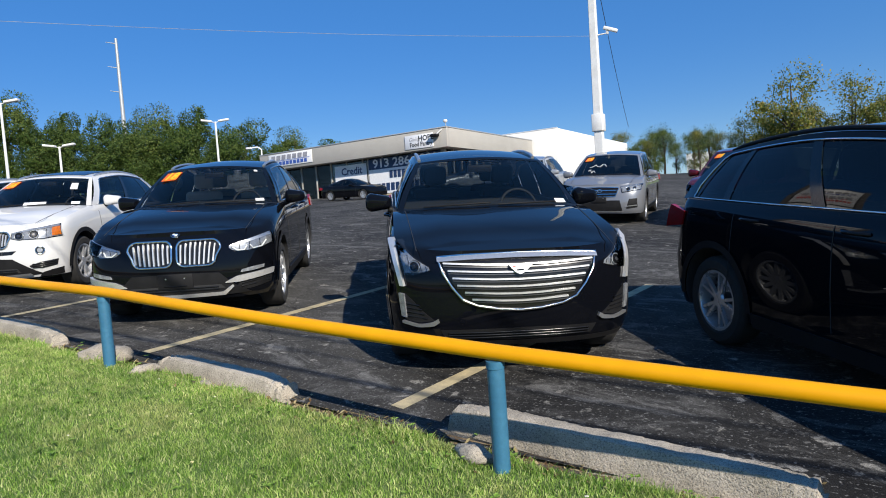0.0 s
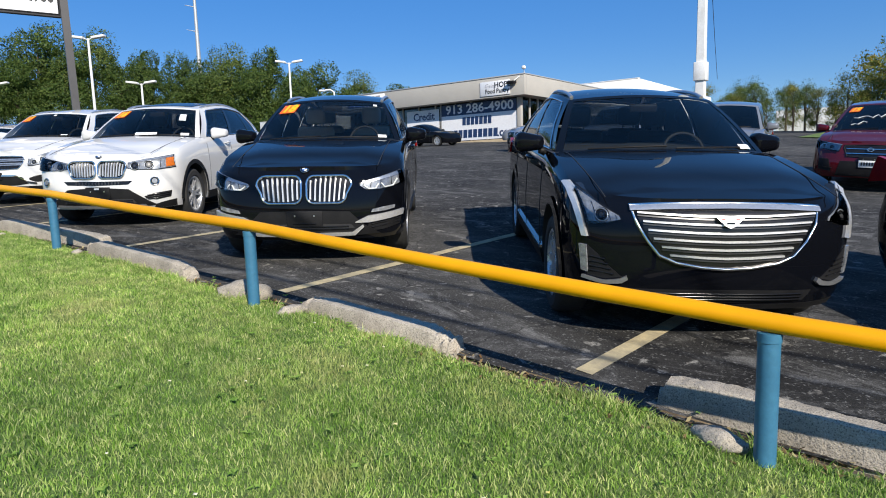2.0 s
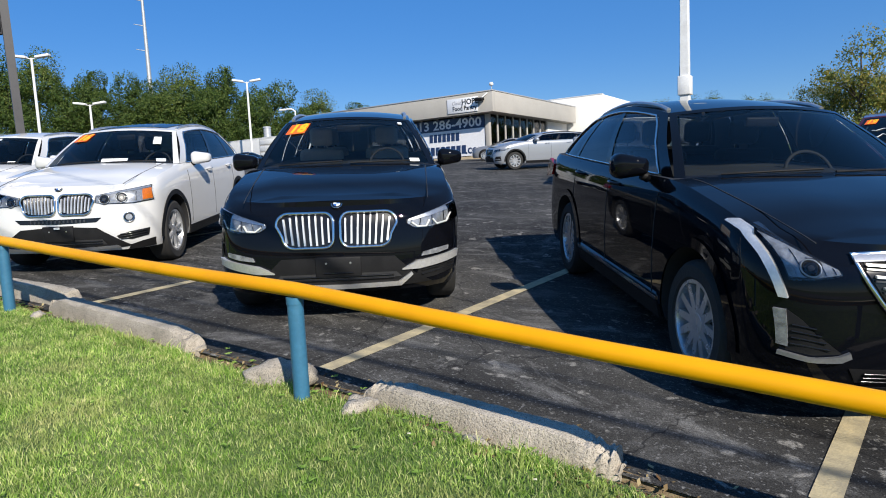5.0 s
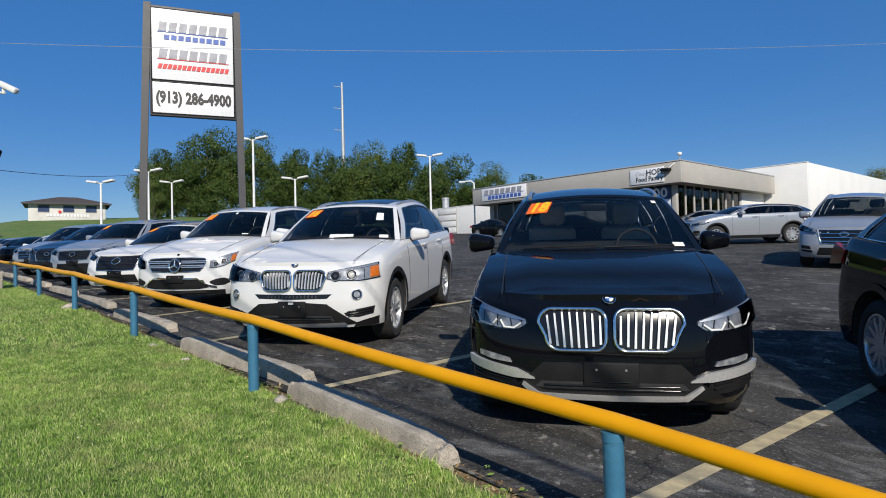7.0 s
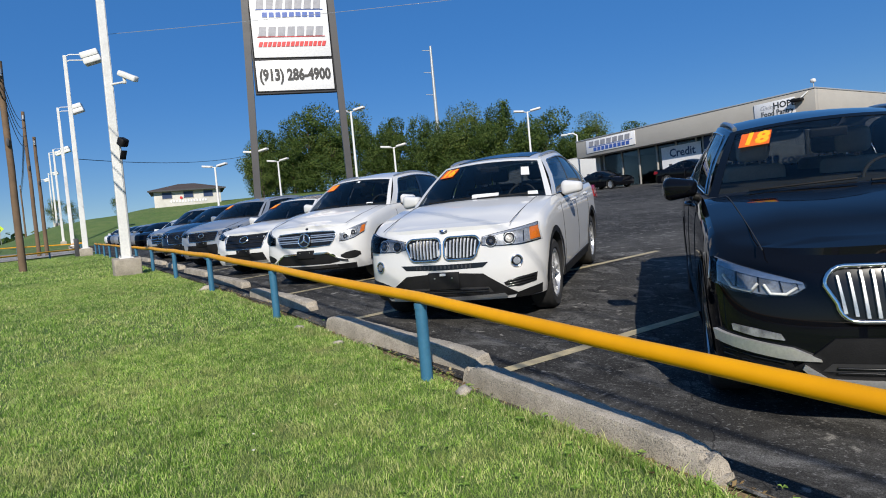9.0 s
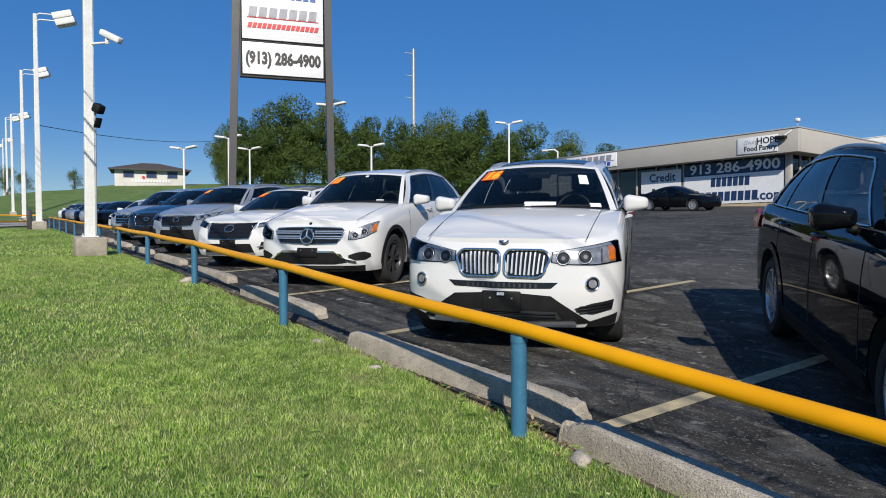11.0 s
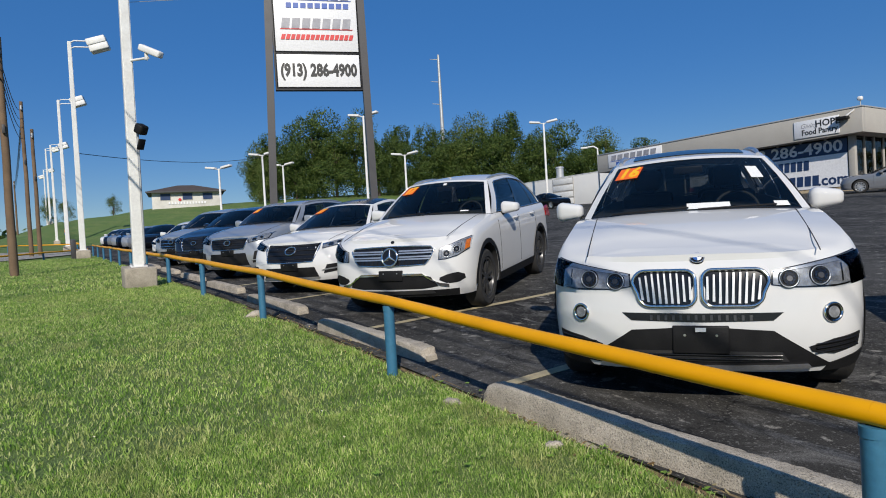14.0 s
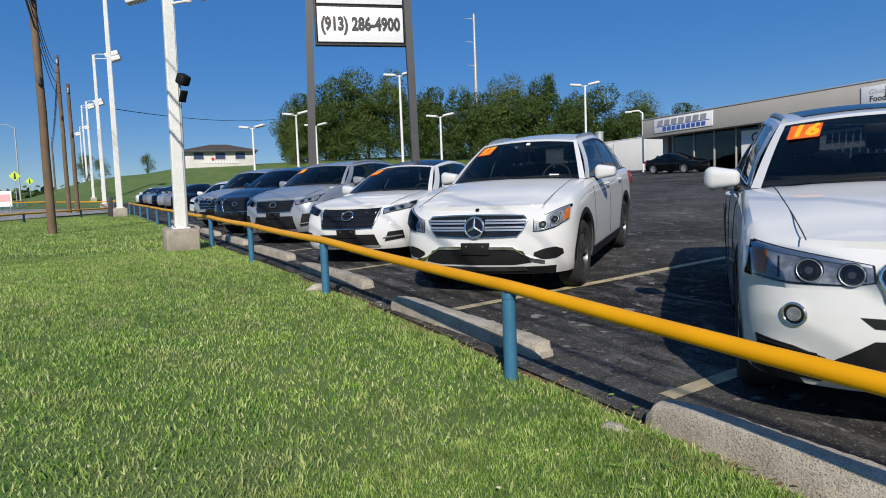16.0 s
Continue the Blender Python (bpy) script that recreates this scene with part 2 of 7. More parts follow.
PAINT_BLACK = paint("black_car_paint", (0.0035, 0.004, 0.006), 0.0, 0.45)
PAINT_BLACK.node_tree.nodes["Principled BSDF"].inputs["Coat IOR"].default_value = 1.33
PAINT_WHITE = paint("white_car_paint", (0.63, 0.63, 0.625), 0.0, 0.28)
PAINT_SILVER = paint("silver_car_paint", (0.32, 0.34, 0.37), 0.35, 0.30)
PAINT_GREY = paint("grey_car_paint", (0.22, 0.23, 0.25), 0.35, 0.30)
PAINT_NAVY = paint("dark_blue_car_paint", (0.012, 0.018, 0.036), 0.2, 0.25)
PAINT_RED = paint("dark_red_car_paint", (0.085, 0.006, 0.012), 0.2, 0.28)
PAINT_BRIGHT_RED = paint("bright_red_car_paint", (0.55, 0.02, 0.02), 0.1, 0.28)
PLASTIC = surf("black_plastic_trim", (0.010, 0.010, 0.011), (0.015, 0.015, 0.016), 6, 0.55, fine=120, bump=0.15)
PLASTIC.node_tree.nodes["Principled BSDF"].inputs["Specular IOR Level"].default_value = 0.18
GLOSS_BLACK = surf("gloss_black_trim", (0.008, 0.008, 0.009), (0.012, 0.012, 0.012), 3, 0.18)
CHROME = surf("chrome", (0.86, 0.84, 0.81), (0.80, 0.78, 0.75), 3, 0.12, 1.0, rvar=0.05)
SATIN = surf("satin_silver_trim", (0.58, 0.59, 0.61), (0.52, 0.53, 0.55), 4, 0.34, 0.8)
SLAT = surf("bright_slat", (0.82, 0.81, 0.79), (0.76, 0.75, 0.73), 5, 0.36, 0.65)
TYRE = surf("tyre_rubber", (0.018, 0.018, 0.018), (0.028, 0.027, 0.026), 8, 0.85, fine=50, bump=0.3)
ALLOY = surf("alloy_rim", (0.60, 0.61, 0.63), (0.50, 0.51, 0.53), 4, 0.28, 0.6)
ALLOY_DARK = surf("dark_alloy_rim", (0.06, 0.06, 0.065), (0.09, 0.09, 0.09), 4, 0.35, 0.6)
LENS = glass_mat("lamp_lens", (0.95, 0.96, 0.97), 0.02, 1.28)
REFLECTOR = surf("lamp_reflector", (0.42, 0.43, 0.45), (0.16, 0.165, 0.175), 22, 0.26, 0.4)
AMBER = surf("amber_reflector", (0.65, 0.17, 0.015), (0.5, 0.12, 0.01), 30, 0.3)
RED_LENS = surf("red_tail_lens", (0.30, 0.008, 0.008), (0.22, 0.006, 0.006), 12, 0.18)
CAR_GLASS = glass_mat("car_glass", (0.72, 0.76, 0.75), 0.01, 1.42)
TINT_GLASS = glass_mat("tinted_car_glass", (0.10, 0.11, 0.115), 0.01, 1.5)
SEAT_BEIGE = surf("beige_leather", (0.70, 0.63, 0.53), (0.60, 0.54, 0.45), 5, 0.6, fine=60, bump=0.2)
SEAT_BLACK = surf("black_leather", (0.012, 0.012, 0.013), (0.018, 0.018, 0.018), 5, 0.8, fine=60, bump=0.2)
TAG_YELLOW = surf("yellow_price_tag", (0.88, 0.52, 0.01), (0.86, 0.46, 0.01), 5, 0.5)
TAG_RED = surf("red_orange_tag", (0.80, 0.10, 0.012), (0.85, 0.16, 0.012), 5, 0.5)
PAPER = surf("white_paper", (0.78, 0.78, 0.76), (0.7, 0.7, 0.68), 9, 0.7)
BADGE_BLUE = surf("badge_blue", (0.03, 0.12, 0.38), (0.03, 0.10, 0.33), 9, 0.3)
WINDOW_CHALK = surf("white_window_chalk", (0.75, 0.75, 0.75), (0.6, 0.6, 0.6), 12, 0.8)

# ---- helpers for things ----
def mesh_of(name, verts, faces, smooth=False):
    me = bpy.data.meshes.new(name)
    me.from_pydata([tuple(v) for v in verts], [], faces)
    if smooth:
        me.shade_smooth()
    me.update()
    return me


def put(name, me, material, parent=None, label="", m=None):
    """Links a mesh as one object, under a thing if one is given."""
    if isinstance(me, bmesh.types.BMesh):
        bm, me = me, bpy.data.meshes.new(name)
        bm.to_mesh(me)
        bm.free()
    if material and not me.materials:
        me.materials.append(material)
    ob = new(name, me)
    if parent:
        ob.parent = parent
    if m is not None:
        ob.matrix_basis = m
    if label:
        tagged(ob, label)
    return ob


def thing(name, label, category, group="", kind="", m=None):
    ob = new(name)
    ob.empty_display_size = 0.2
    if m is not None:
        ob.matrix_basis = m
    return tagged(ob, label, category, group, kind)


def sharpen(bm, angle=32):
    lim = radians(angle)
    for f in bm.faces:
        f.smooth = True
    for e in bm.edges:
        e.smooth = len(e.link_faces) == 2 and e.calc_face_angle(0) < lim


def box(lo, hi, bevel=0.0, seg=2):
    bm = bmesh.new()
    bmesh.ops.create_cube(bm, size=1)
    lo, hi = Vector(lo), Vector(hi)
    for v in bm.verts:
        v.co = Vector(((lo[k] + hi[k]) / 2 + v.co[k] * (hi[k] - lo[k]) for k in range(3)))
    if bevel:
        bmesh.ops.bevel(bm, geom=bm.edges[:], offset=bevel, segments=seg, affect="EDGES", profile=0.5)
        sharpen(bm, 50)
    return bm


def tube_data(points, radii, sides=12, caps=True):
    """Verts and faces of a round tube along points; radii: one number or one for each point."""
    pts = [Vector(p) for p in points]
    if not isinstance(radii, (list, tuple)):
        radii = [radii] * len(pts)
    verts, faces, prev = [], [], None
    for k, p in enumerate(pts):
        d = (pts[min(k + 1, len(pts) - 1)] - pts[max(k - 1, 0)]).normalized()
        if prev is None:
            u = d.cross(Vector((0, 0, 1)))
            if u.length < 1e-3:
                u = d.cross(Vector((1, 0, 0)))
        else:
            u = prev - d * prev.dot(d)
        u.normalize()
        prev = u
        w = d.cross(u)
        for s in range(sides):
            a = 2 * math.pi * s / sides
            verts.append(p + (u * math.cos(a) + w * math.sin(a)) * radii[k])
    for k in range(len(pts) - 1):
        for s in range(sides):
            a, b = k * sides + s, k * sides + (s + 1) % sides
            faces.append((a, b, b + sides, a + sides))
    if caps:
        o = len(verts)
        verts += verts[:sides] + verts[(len(pts) - 1) * sides : len(pts) * sides]
        faces.append(tuple(range(o, o + sides))[::-1])
        faces.append(tuple(range(o + sides, o + 2 * sides)))
    return verts, faces


def tube(points, radii, sides=12):
    return mesh_of("tube", *tube_data(points, radii, sides), smooth=sides > 5)


def prism(outline, depth, axis="y"):
    """A flat outline of (a, b) pairs given thickness along an axis, from 0 to depth."""
    n = len(outline)
    place = {"y": lambda a, b, d: (a, d, b), "x": lambda a, b, d: (d, a, b), "z": lambda a, b, d: (a, b, d)}[axis]
    verts = [place(a, b, 0) for a, b in outline] + [place(a, b, depth) for a, b in outline]
    faces = [tuple(range(n)), tuple(range(2 * n - 1, n - 1, -1))] + [(k, (k + 1) % n, n + (k + 1) % n, n + k) for k in range(n)]
    bm = bmesh.new()
    vs = [bm.verts.new(v) for v in verts]
    for f in faces:
        bm.faces.new([vs[k] for k in f])
    bmesh.ops.recalc_face_normals(bm, faces=bm.faces[:])
    return bm


def joined(chunks):
    verts, faces = [], []
    for v, f in chunks:
        o = len(verts)
        verts += v
        faces += [tuple(k + o for k in q) for q in f]
    return verts, faces


def lettering(name, text, size, material, m, parent=None, extrude=0.004, shear=0.0, bold=0.0, width=None):
    cu = bpy.data.curves.new(name, "FONT")
    cu.body, cu.size, cu.extrude, cu.shear, cu.offset = text, size, extrude, shear, bold
    cu.align_x, cu.align_y, cu.resolution_u = "CENTER", "CENTER", 2
    tmp = bpy.data.objects.new(name, cu)
    scene.collection.objects.link(tmp)
    dg = bpy.context.evaluated_depsgraph_get()
    me = bpy.data.meshes.new_from_object(tmp.evaluated_get(dg))
    bpy.data.objects.remove(tmp)
    bpy.data.curves.remove(cu)
    if width:
        xs = [v.co.x for v in me.vertices]
        k = width / (max(xs) - min(xs))
        for v in me.vertices:
            v.co.x *= k
    me.materials.clear()
    me.materials.append(material)
    return put(name, me, None, parent, m=m)


def facing(x, y, z, turn=0.0):
    """A pose for writing that stands upright and is read by someone who looks along +y; turn: degrees about z."""
    return pose(x, y, z, 90, 0, turn)


# ---- lie of the land ----
RAIL_X = (-400, -200, -100, -44, -30, -22, -18.37, -14.7, -11, -7.37, -3.65, 0, 6, 30, 120, 400)
RAIL_Z = (9.0, 6.5, 3.6, 1.85, 1.42, 1.18, 1.06, 0.926, 0.735, 0.538, 0.302, 0.0, -0.25, -1.4, -4.0, -4.5)
POST_GAP = 3.67 * K


def step01(v):
    v = min(max(v, 0.0), 1.0)
    return v * v * (3 - 2 * v)


def rail_z(x):
    return float(sum(np.interp(x / K + d, RAIL_X, RAIL_Z) for d in (-0.8, 0, 0.8)) / 3 * K)


def hill(x, y):
    x, y = x / K, y / K
    far = step01((-x - 84) / 32) * step01((y + 14) / 18)
    return 3.6 * far + 0.9 * step01((-x - 104) / 20) * step01((y - 4) / 10)


def lot_z(x, y):
    return rail_z(x) - 0.08 + 0.05 * min(y, 60) + 0.006 * noise.noise((x * 0.5, y * 0.5, 0))


def land_z(x, y):
    """The grass."""
    if y <= 0.30:
        return rail_z(x) + hill(x, y) + 0.02 * noise.noise((x * 0.6, y * 0.6, 3)) - 0.06 * step01((y - 0.05) / 0.25)
    return rail_z(x) - 0.20 + 0.05 * min(y, 60) + hill(x, y)


def axis_steps(marks):
    out = []
    for a, b, n in marks:
        out += [a + (b - a) * k / n for k in range(n)]
    return out + [marks[-1][1]]


def sheet(name, xs, ys, zf, smooth=True):
    verts = [(x, y, zf(x, y)) for y in ys for x in xs]
    w = len(xs)
    faces = [(j * w + i, j * w + i + 1, (j + 1) * w + i + 1, (j + 1) * w + i) for j in range(len(ys) - 1) for i in range(w - 1)]
    return mesh_of(name, verts, faces, smooth)


ground_x = axis_steps([(-1500, -200, 8), (-200, -60, 40), (-60, -20, 30), (-20, 6, 80), (6, 40, 20), (40, 1500, 10)])
ground_y = axis_steps([(-900, -60, 8), (-60, -8, 16), (-8, -3, 10), (-3, 0.4, 24), (0.4, 60, 40), (60, 1500, 10)])
tagged(put("ground", sheet("ground", ground_x, ground_y, land_z), SOIL), "mown green grass verge and hill beside the lot", "grass", kind="structure")
lot_x = axis_steps([(-92, -30, 40), (-30, 8, 90), (8, 60, 30)])
lot_y = axis_steps([(0.34, 8, 24), (8, 75, 50)])
tagged(put("pavement", sheet("pavement", lot_x, lot_y, lot_z), ASPHALT), "cracked worn black asphalt of the car lot", "pavement", kind="structure")
drive_rows = [[Vector((x, y, max(land_z(x, y), lot_z(x, 0.3) if y > 0 else -9) + 0.06)) for x in [-58 + 0.9 * y + (9.8 - 2.6 * y) * k / 20 for k in range(21)]] for y in axis_steps([(-9.5, 0.36, 12)])]
drive = mesh_of("driveway", [p for row in drive_rows for p in row], [(j * 21 + i, j * 21 + i + 1, j * 21 + i + 22, j * 21 + i + 21) for j in range(12) for i in range(20)], True)
tagged(put("driveway_pavement", drive, DRIVE), "pale concrete driveway across the verge", "driveway", kind="structure")
road = sheet("road", axis_steps([(-400, 60, 90)]), axis_steps([(-22, -9.3, 4)]), lambda x, y: rail_z(x) + 0.05)
tagged(put("road", road, ROAD), "grey worn street beside the verge", "road", kind="structure")

# painted stall lines, nearly square to the rail
for n, (x0, y0, x1, y1) in enumerate([(-1.13, 0.62, -0.55, 5.6), (-4.02, 0.58, -3.62, 5.7), (-7.26, 0.62, -7.0, 5.7), (-10.3, 0.75, -10.25, 6.4), (-13.2, 0.8, -13.1, 6.4), (-16.6, 0.9, -16.4, 6.4), (2.1, 0.6, 2.5, 5.6), (-20.0, 1.0, -19.8, 6.4)]):
    x0, y0, x1, y1 = x0 * K, y0 * K, x1 * K, y1 * K
    d = Vector((x1 - x0, y1 - y0)).normalized()
    verts, faces = [], []
    for k in range(25):
        x, y = x0 + (x1 - x0) * k / 24, y0 + (y1 - y0) * k / 24
        for s in (-0.055, 0.055):
            px, py = x + d.y * s, y - d.x * s
            verts.append((px, py, lot_z(px, py) + 0.006))
        if k:
            faces.append((2 * k - 2, 2 * k - 1, 2 * k + 1, 2 * k))
    tagged(put("stall_line", mesh_of("stall_line", verts, faces), LINE_PAINT), "worn yellowish painted stall line on asphalt", "road marking", "stall lines", "structure")

# ---- yellow guard rail on blue posts ----
def post_thing(x, y, h=0.535, tilt=0.0):
    z = land_z(x, y)
    th = thing("rail_post", "blue painted steel post under the yellow rail", "post", "rail posts", m=pose(x, y, z, 0, tilt, 0))
    put("pipe", tube([(0, 0, -0.12), (0, 0, h * 0.5), (0, 0, h)], 0.0425, 20), BLUE, th)
    put("weld_collar", tube([(0, 0, h - 0.03), (0, 0, h + 0.006)], 0.046, 20), BLUE, th)
    return th


RAIL_POSTS = [(-POST_GAP * k, 0.04 * min(k, 1)) for k in range(-3, 14)]
for x, y in RAIL_POSTS:
    post_thing(x, y)


def rail_run(points, r=0.0395):
    th = thing("guard_rail", "yellow painted steel pipe rail on blue posts", "guard rail", m=pose(0, 0, 0))
    for a, b in zip(points[:-1], points[1:]):
        a, b = Vector(a), Vector(b)
        put("pipe", tube([a + (b - a) * (k / 4) + Vector((0, 0, -0.012 * math.sin(math.pi * k / 4))) for k in range(5)], r, 24), YELLOW, th)
    return th


rail_run([(x, y, land_z(x, y) + 0.535 + 0.046) for x, y in RAIL_POSTS])

# ---- concrete wheel stops, rubble and litter along the edge ----
def stone_mesh(n, length, w, h, seed, broken=0.0):
    """A weathered concrete bar with chipped edges, from x = 0 to length."""
    rnd = random.Random(seed)
    prof = [(-w / 2 - 0.012, -0.06), (-w / 2, h * 0.62), (-w / 2 + 0.014, h * 0.94), (-w / 2 + 0.028, h), (0.0, h + 0.003), (w / 2 - 0.028, h), (w / 2 - 0.014, h * 0.94), (w / 2, h * 0.62), (w / 2 + 0.012, -0.06)]
    verts, faces, p = [], [], len(prof)
    for k in range(n + 1):
        t = k / n
        end = min(t, 1 - t) * length
        for j, (y, z) in enumerate(prof):
            worn = 0.004 * noise.noise((t * length * 6, j * 1.7, seed)) + 0.005 * noise.noise((t * length * 34, j * 3.1, seed + 5)) - 0.02 * max(0, noise.noise((t * length * 5, j * 2.3, seed + 9)) - 0.35)
            drop = (0.05 if end < 0.03 else 0) * (z > 0) + broken * max(0, 0.25 - end) * (z > 0) * (0.5 + rnd.random())
            verts.append((t * length + 0.02 * noise.noise((j, seed, t * 8)), y * (1 - (0.12 if end < 0.02 else 0)) + worn, z - drop + (worn if z > 0 else 0)))
        if k:
            for j in range(p - 1):
                a, b = (k - 1) * p + j, k * p + j
                faces.append((a, a + 1, b + 1, b))
    faces += [tuple(range(p))[::-1], tuple(range(n * p, n * p + p))]
    bm = bmesh.new()
    bm.from_mesh(mesh_of("s", verts, faces))
    bmesh.ops.recalc_face_normals(bm, faces=bm.faces[:])
    sharpen(bm, 30)
    return bm


STOPS = [(-0.62, 0.56, 1.45, 0.40, 0.18), (-3.50, 0.40, -1.93, 0.42, 0.13), (-7.35, 0.44, -5.10, 0.38, 0.15), (-10.10, 0.40, -7.33, 0.60, 0.18), (-13.75, 0.52, -11.38, 0.66, 0.16), (-17.3, 0.62, -14.95, 0.72, 0.15), (-20.9, 0.72, -18.5, 0.78, 0.15), (-24.5, 0.8, -22.2, 0.84, 0.15), (-28.2, 0.85, -25.8, 0.88, 0.15), (2.5, 0.45, 4.9, 0.45, 0.16), (-31.8, 0.85, -29.4, 0.88, 0.15), (-35.5, 0.85, -33.1, 0.88, 0.15)]
for k, (x0, y0, x1, y1, h) in enumerate(STOPS):
    a, b = Vector((x0 * K, y0 * K, 0)), Vector((x1 * K, y1 * K, 0))
    a.z, b.z = (min(land_z(p.x, min(p.y, 0.1)), lot_z(p.x, 0.5)) - 0.01 for p in (a, b))
    d = b - a
    m = Matrix.Translation(a) @ pose(0, 0, 0, 0, -math.degrees(math.atan2(d.z, d.xy.length)), math.degrees(math.atan2(d.y, d.x)))
    tagged(put("wheel_stop", stone_mesh(110, d.length, 0.165, h * K * 0.86 + 0.015, 10 + k, 0.25 if k in (1, 2) else 0.1), CONCRETE, m=m), "weathered pale concrete wheel stop at the lot's edge", "wheel stop", "wheel stops")


def rock(x, y, size, seed, squash=0.55):
    bm = bmesh.new()
    bmesh.ops.create_icosphere(bm, subdivisions=3, radius=1)
    for v in bm.verts:
        n = v.co.normalized()
        v.co = Vector((n.x * size * 1.35, n.y * size * 0.8, n.z * size * squash)) * (1 + 0.35 * noise.noise(n * 1.6 + Vector((seed, 0, 0))) + 0.10 * noise.noise(n * 5 + Vector((0, seed, 0))))
    sharpen(bm, 25)
    tagged(put("concrete_lump", bm, CONCRETE, m=pose(x * K, y * K, land_z(x * K, min(y * K, 0.2)) + size * squash * 0.45, 0, 0, seed * 40)), "broken pale concrete lump in the grass", "rubble", "broken concrete")


for k, (x, y, sz) in enumerate([(-4.05, 0.20, 0.16), (-3.30, 0.12, 0.075), (-3.42, 0.22, 0.06), (-0.20, 0.06, 0.085), (-10.0, -0.02, 0.05), (-9.0, 0.02, 0.04), (-14.9, 0.03, 0.10), (-6.9, 0.08, 0.06), (-2.6, 0.16, 0.05)]):
    rock(x, y, sz, k + 1)

# dead leaves and crumbs along the joint between grass and asphalt
rnd = random.Random(5)
verts, faces = [], []
for k in range(3600):
    x, y = rnd.uniform(-16, 3) * K, rnd.gauss(0.22, 0.12)
    if noise.noise((x * 0.9, 2, 0)) < -0.12 and rnd.random() < 0.8:
        continue
    z = (land_z(x, y) if y < 0.31 else lot_z(x, y)) + 0.008
    r, a, tilt = rnd.uniform(0.008, 0.024), rnd.uniform(0, 6.3), rnd.uniform(-0.7, 0.7)
    o = len(verts)
    for q, rr in ((0, 1), (1.3, 0.55), (3.14, 1), (4.4, 0.5)):
        verts.append((x + r * rr * math.cos(a + q), y + r * rr * math.sin(a + q), z + r * rr * math.sin(q + 1) * tilt))
    faces.append((o, o + 1, o + 2, o + 3))
LITTER = leaf_mat("leaf_litter", [(0, (0.10, 0.055, 0.028)), (0.5, (0.24, 0.17, 0.09)), (1, (0.44, 0.36, 0.22))], 0.8, 0.1)
tagged(put("leaf_litter", mesh_of("leaf_litter", verts, faces), LITTER), "dry brown leaf litter along the lot's edge", "leaf litter", kind="stuff")
strip = sheet("soil_strip", axis_steps([(-40 * K, 5 * K, 220)]), [0.20, 0.26, 0.31, 0.37], lambda x, y: max(land_z(x, y), lot_z(x, y) - (0.2 if y < 0.33 else 0)) + 0.002 + 0.014 * noise.noise((x * 3, y * 9, 0)))
tagged(put("soil_strip", strip, MULCH), "bare brown soil between grass and asphalt", "soil", kind="structure")

# ---- grass ----
def blades(name, x0, x1, y0, y1, density, h0, h1, wide, seed, label):
    rnd = np.random.default_rng(seed)
    n = int((x1 - x0) * (y1 - y0) * density)
    xs, ys = rnd.uniform(x0, x1, n), rnd.uniform(y0, y1, n)
    verts, faces = [], []
    for x, y in zip(xs.tolist(), ys.tolist()):
        if y > 0.12 and noise.noise((x * 2.2, y * 5, 7)) < 0.9 * ((y - 0.12) / 0.2) - 0.25:
            continue
        clump = 0.5 + 0.5 * noise.noise((x * 3.0, y * 3.0, 1)) + 0.25 * noise.noise((x * 11, y * 11, 2))
        h = (h0 + (h1 - h0) * max(0, min(clump, 1.2)) ** 1.5) * rnd.uniform(0.5, 1.35)
        a, lean = rnd.uniform(0, 6.283), rnd.uniform(0.2, 1.0) * h
        w = wide * rnd.uniform(0.6, 1.3)
        z = land_z(x, y) - 0.004
        c, s, b = math.cos(a), math.sin(a), rnd.uniform(0, 6.283)
        lx, ly = math.cos(b) * lean, math.sin(b) * lean
        o = len(verts)
        verts += [(x - c * w, y - s * w, z), (x + c * w, y + s * w, z), (x + lx * 0.35 + c * w * 0.8, y + ly * 0.35 + s * w * 0.8, z + h * 0.62), (x + lx * 0.35 - c * w * 0.8, y + ly * 0.35 - s * w * 0.8, z + h * 0.62), (x + lx, y + ly, z + h)]
        faces += [(o, o + 1, o + 2, o + 3), (o + 3, o + 2, o + 4)]
    tagged(put(name, mesh_of(name, verts, faces), BLADE), label, "grass", kind="stuff")


blades("grass", -9.5, 1.9, -2.45, 0.31, 11500, 0.021, 0.043, 0.0021, 1, "short mown green lawn grass beside the rail")
blades("grass", -9.5, -2.0, -4.0, -2.45, 4200, 0.020, 0.050, 0.0034, 4, "short mown green lawn grass beside the rail")
blades("grass", -20, -9.5, -5.5, 0.31, 2600, 0.022, 0.052, 0.0040, 2, "short mown green lawn grass beside the rail")
blades("grass", -42, -20, -6.0, 0.20, 420, 0.035, 0.065, 0.008, 3, "short mown green lawn grass farther along the verge")
blades("grass_fringe", -14, 1.9, 0.06, 0.33, 3400, 0.030, 0.085, 0.0028, 6, "longer uncut grass along the lot's edge")

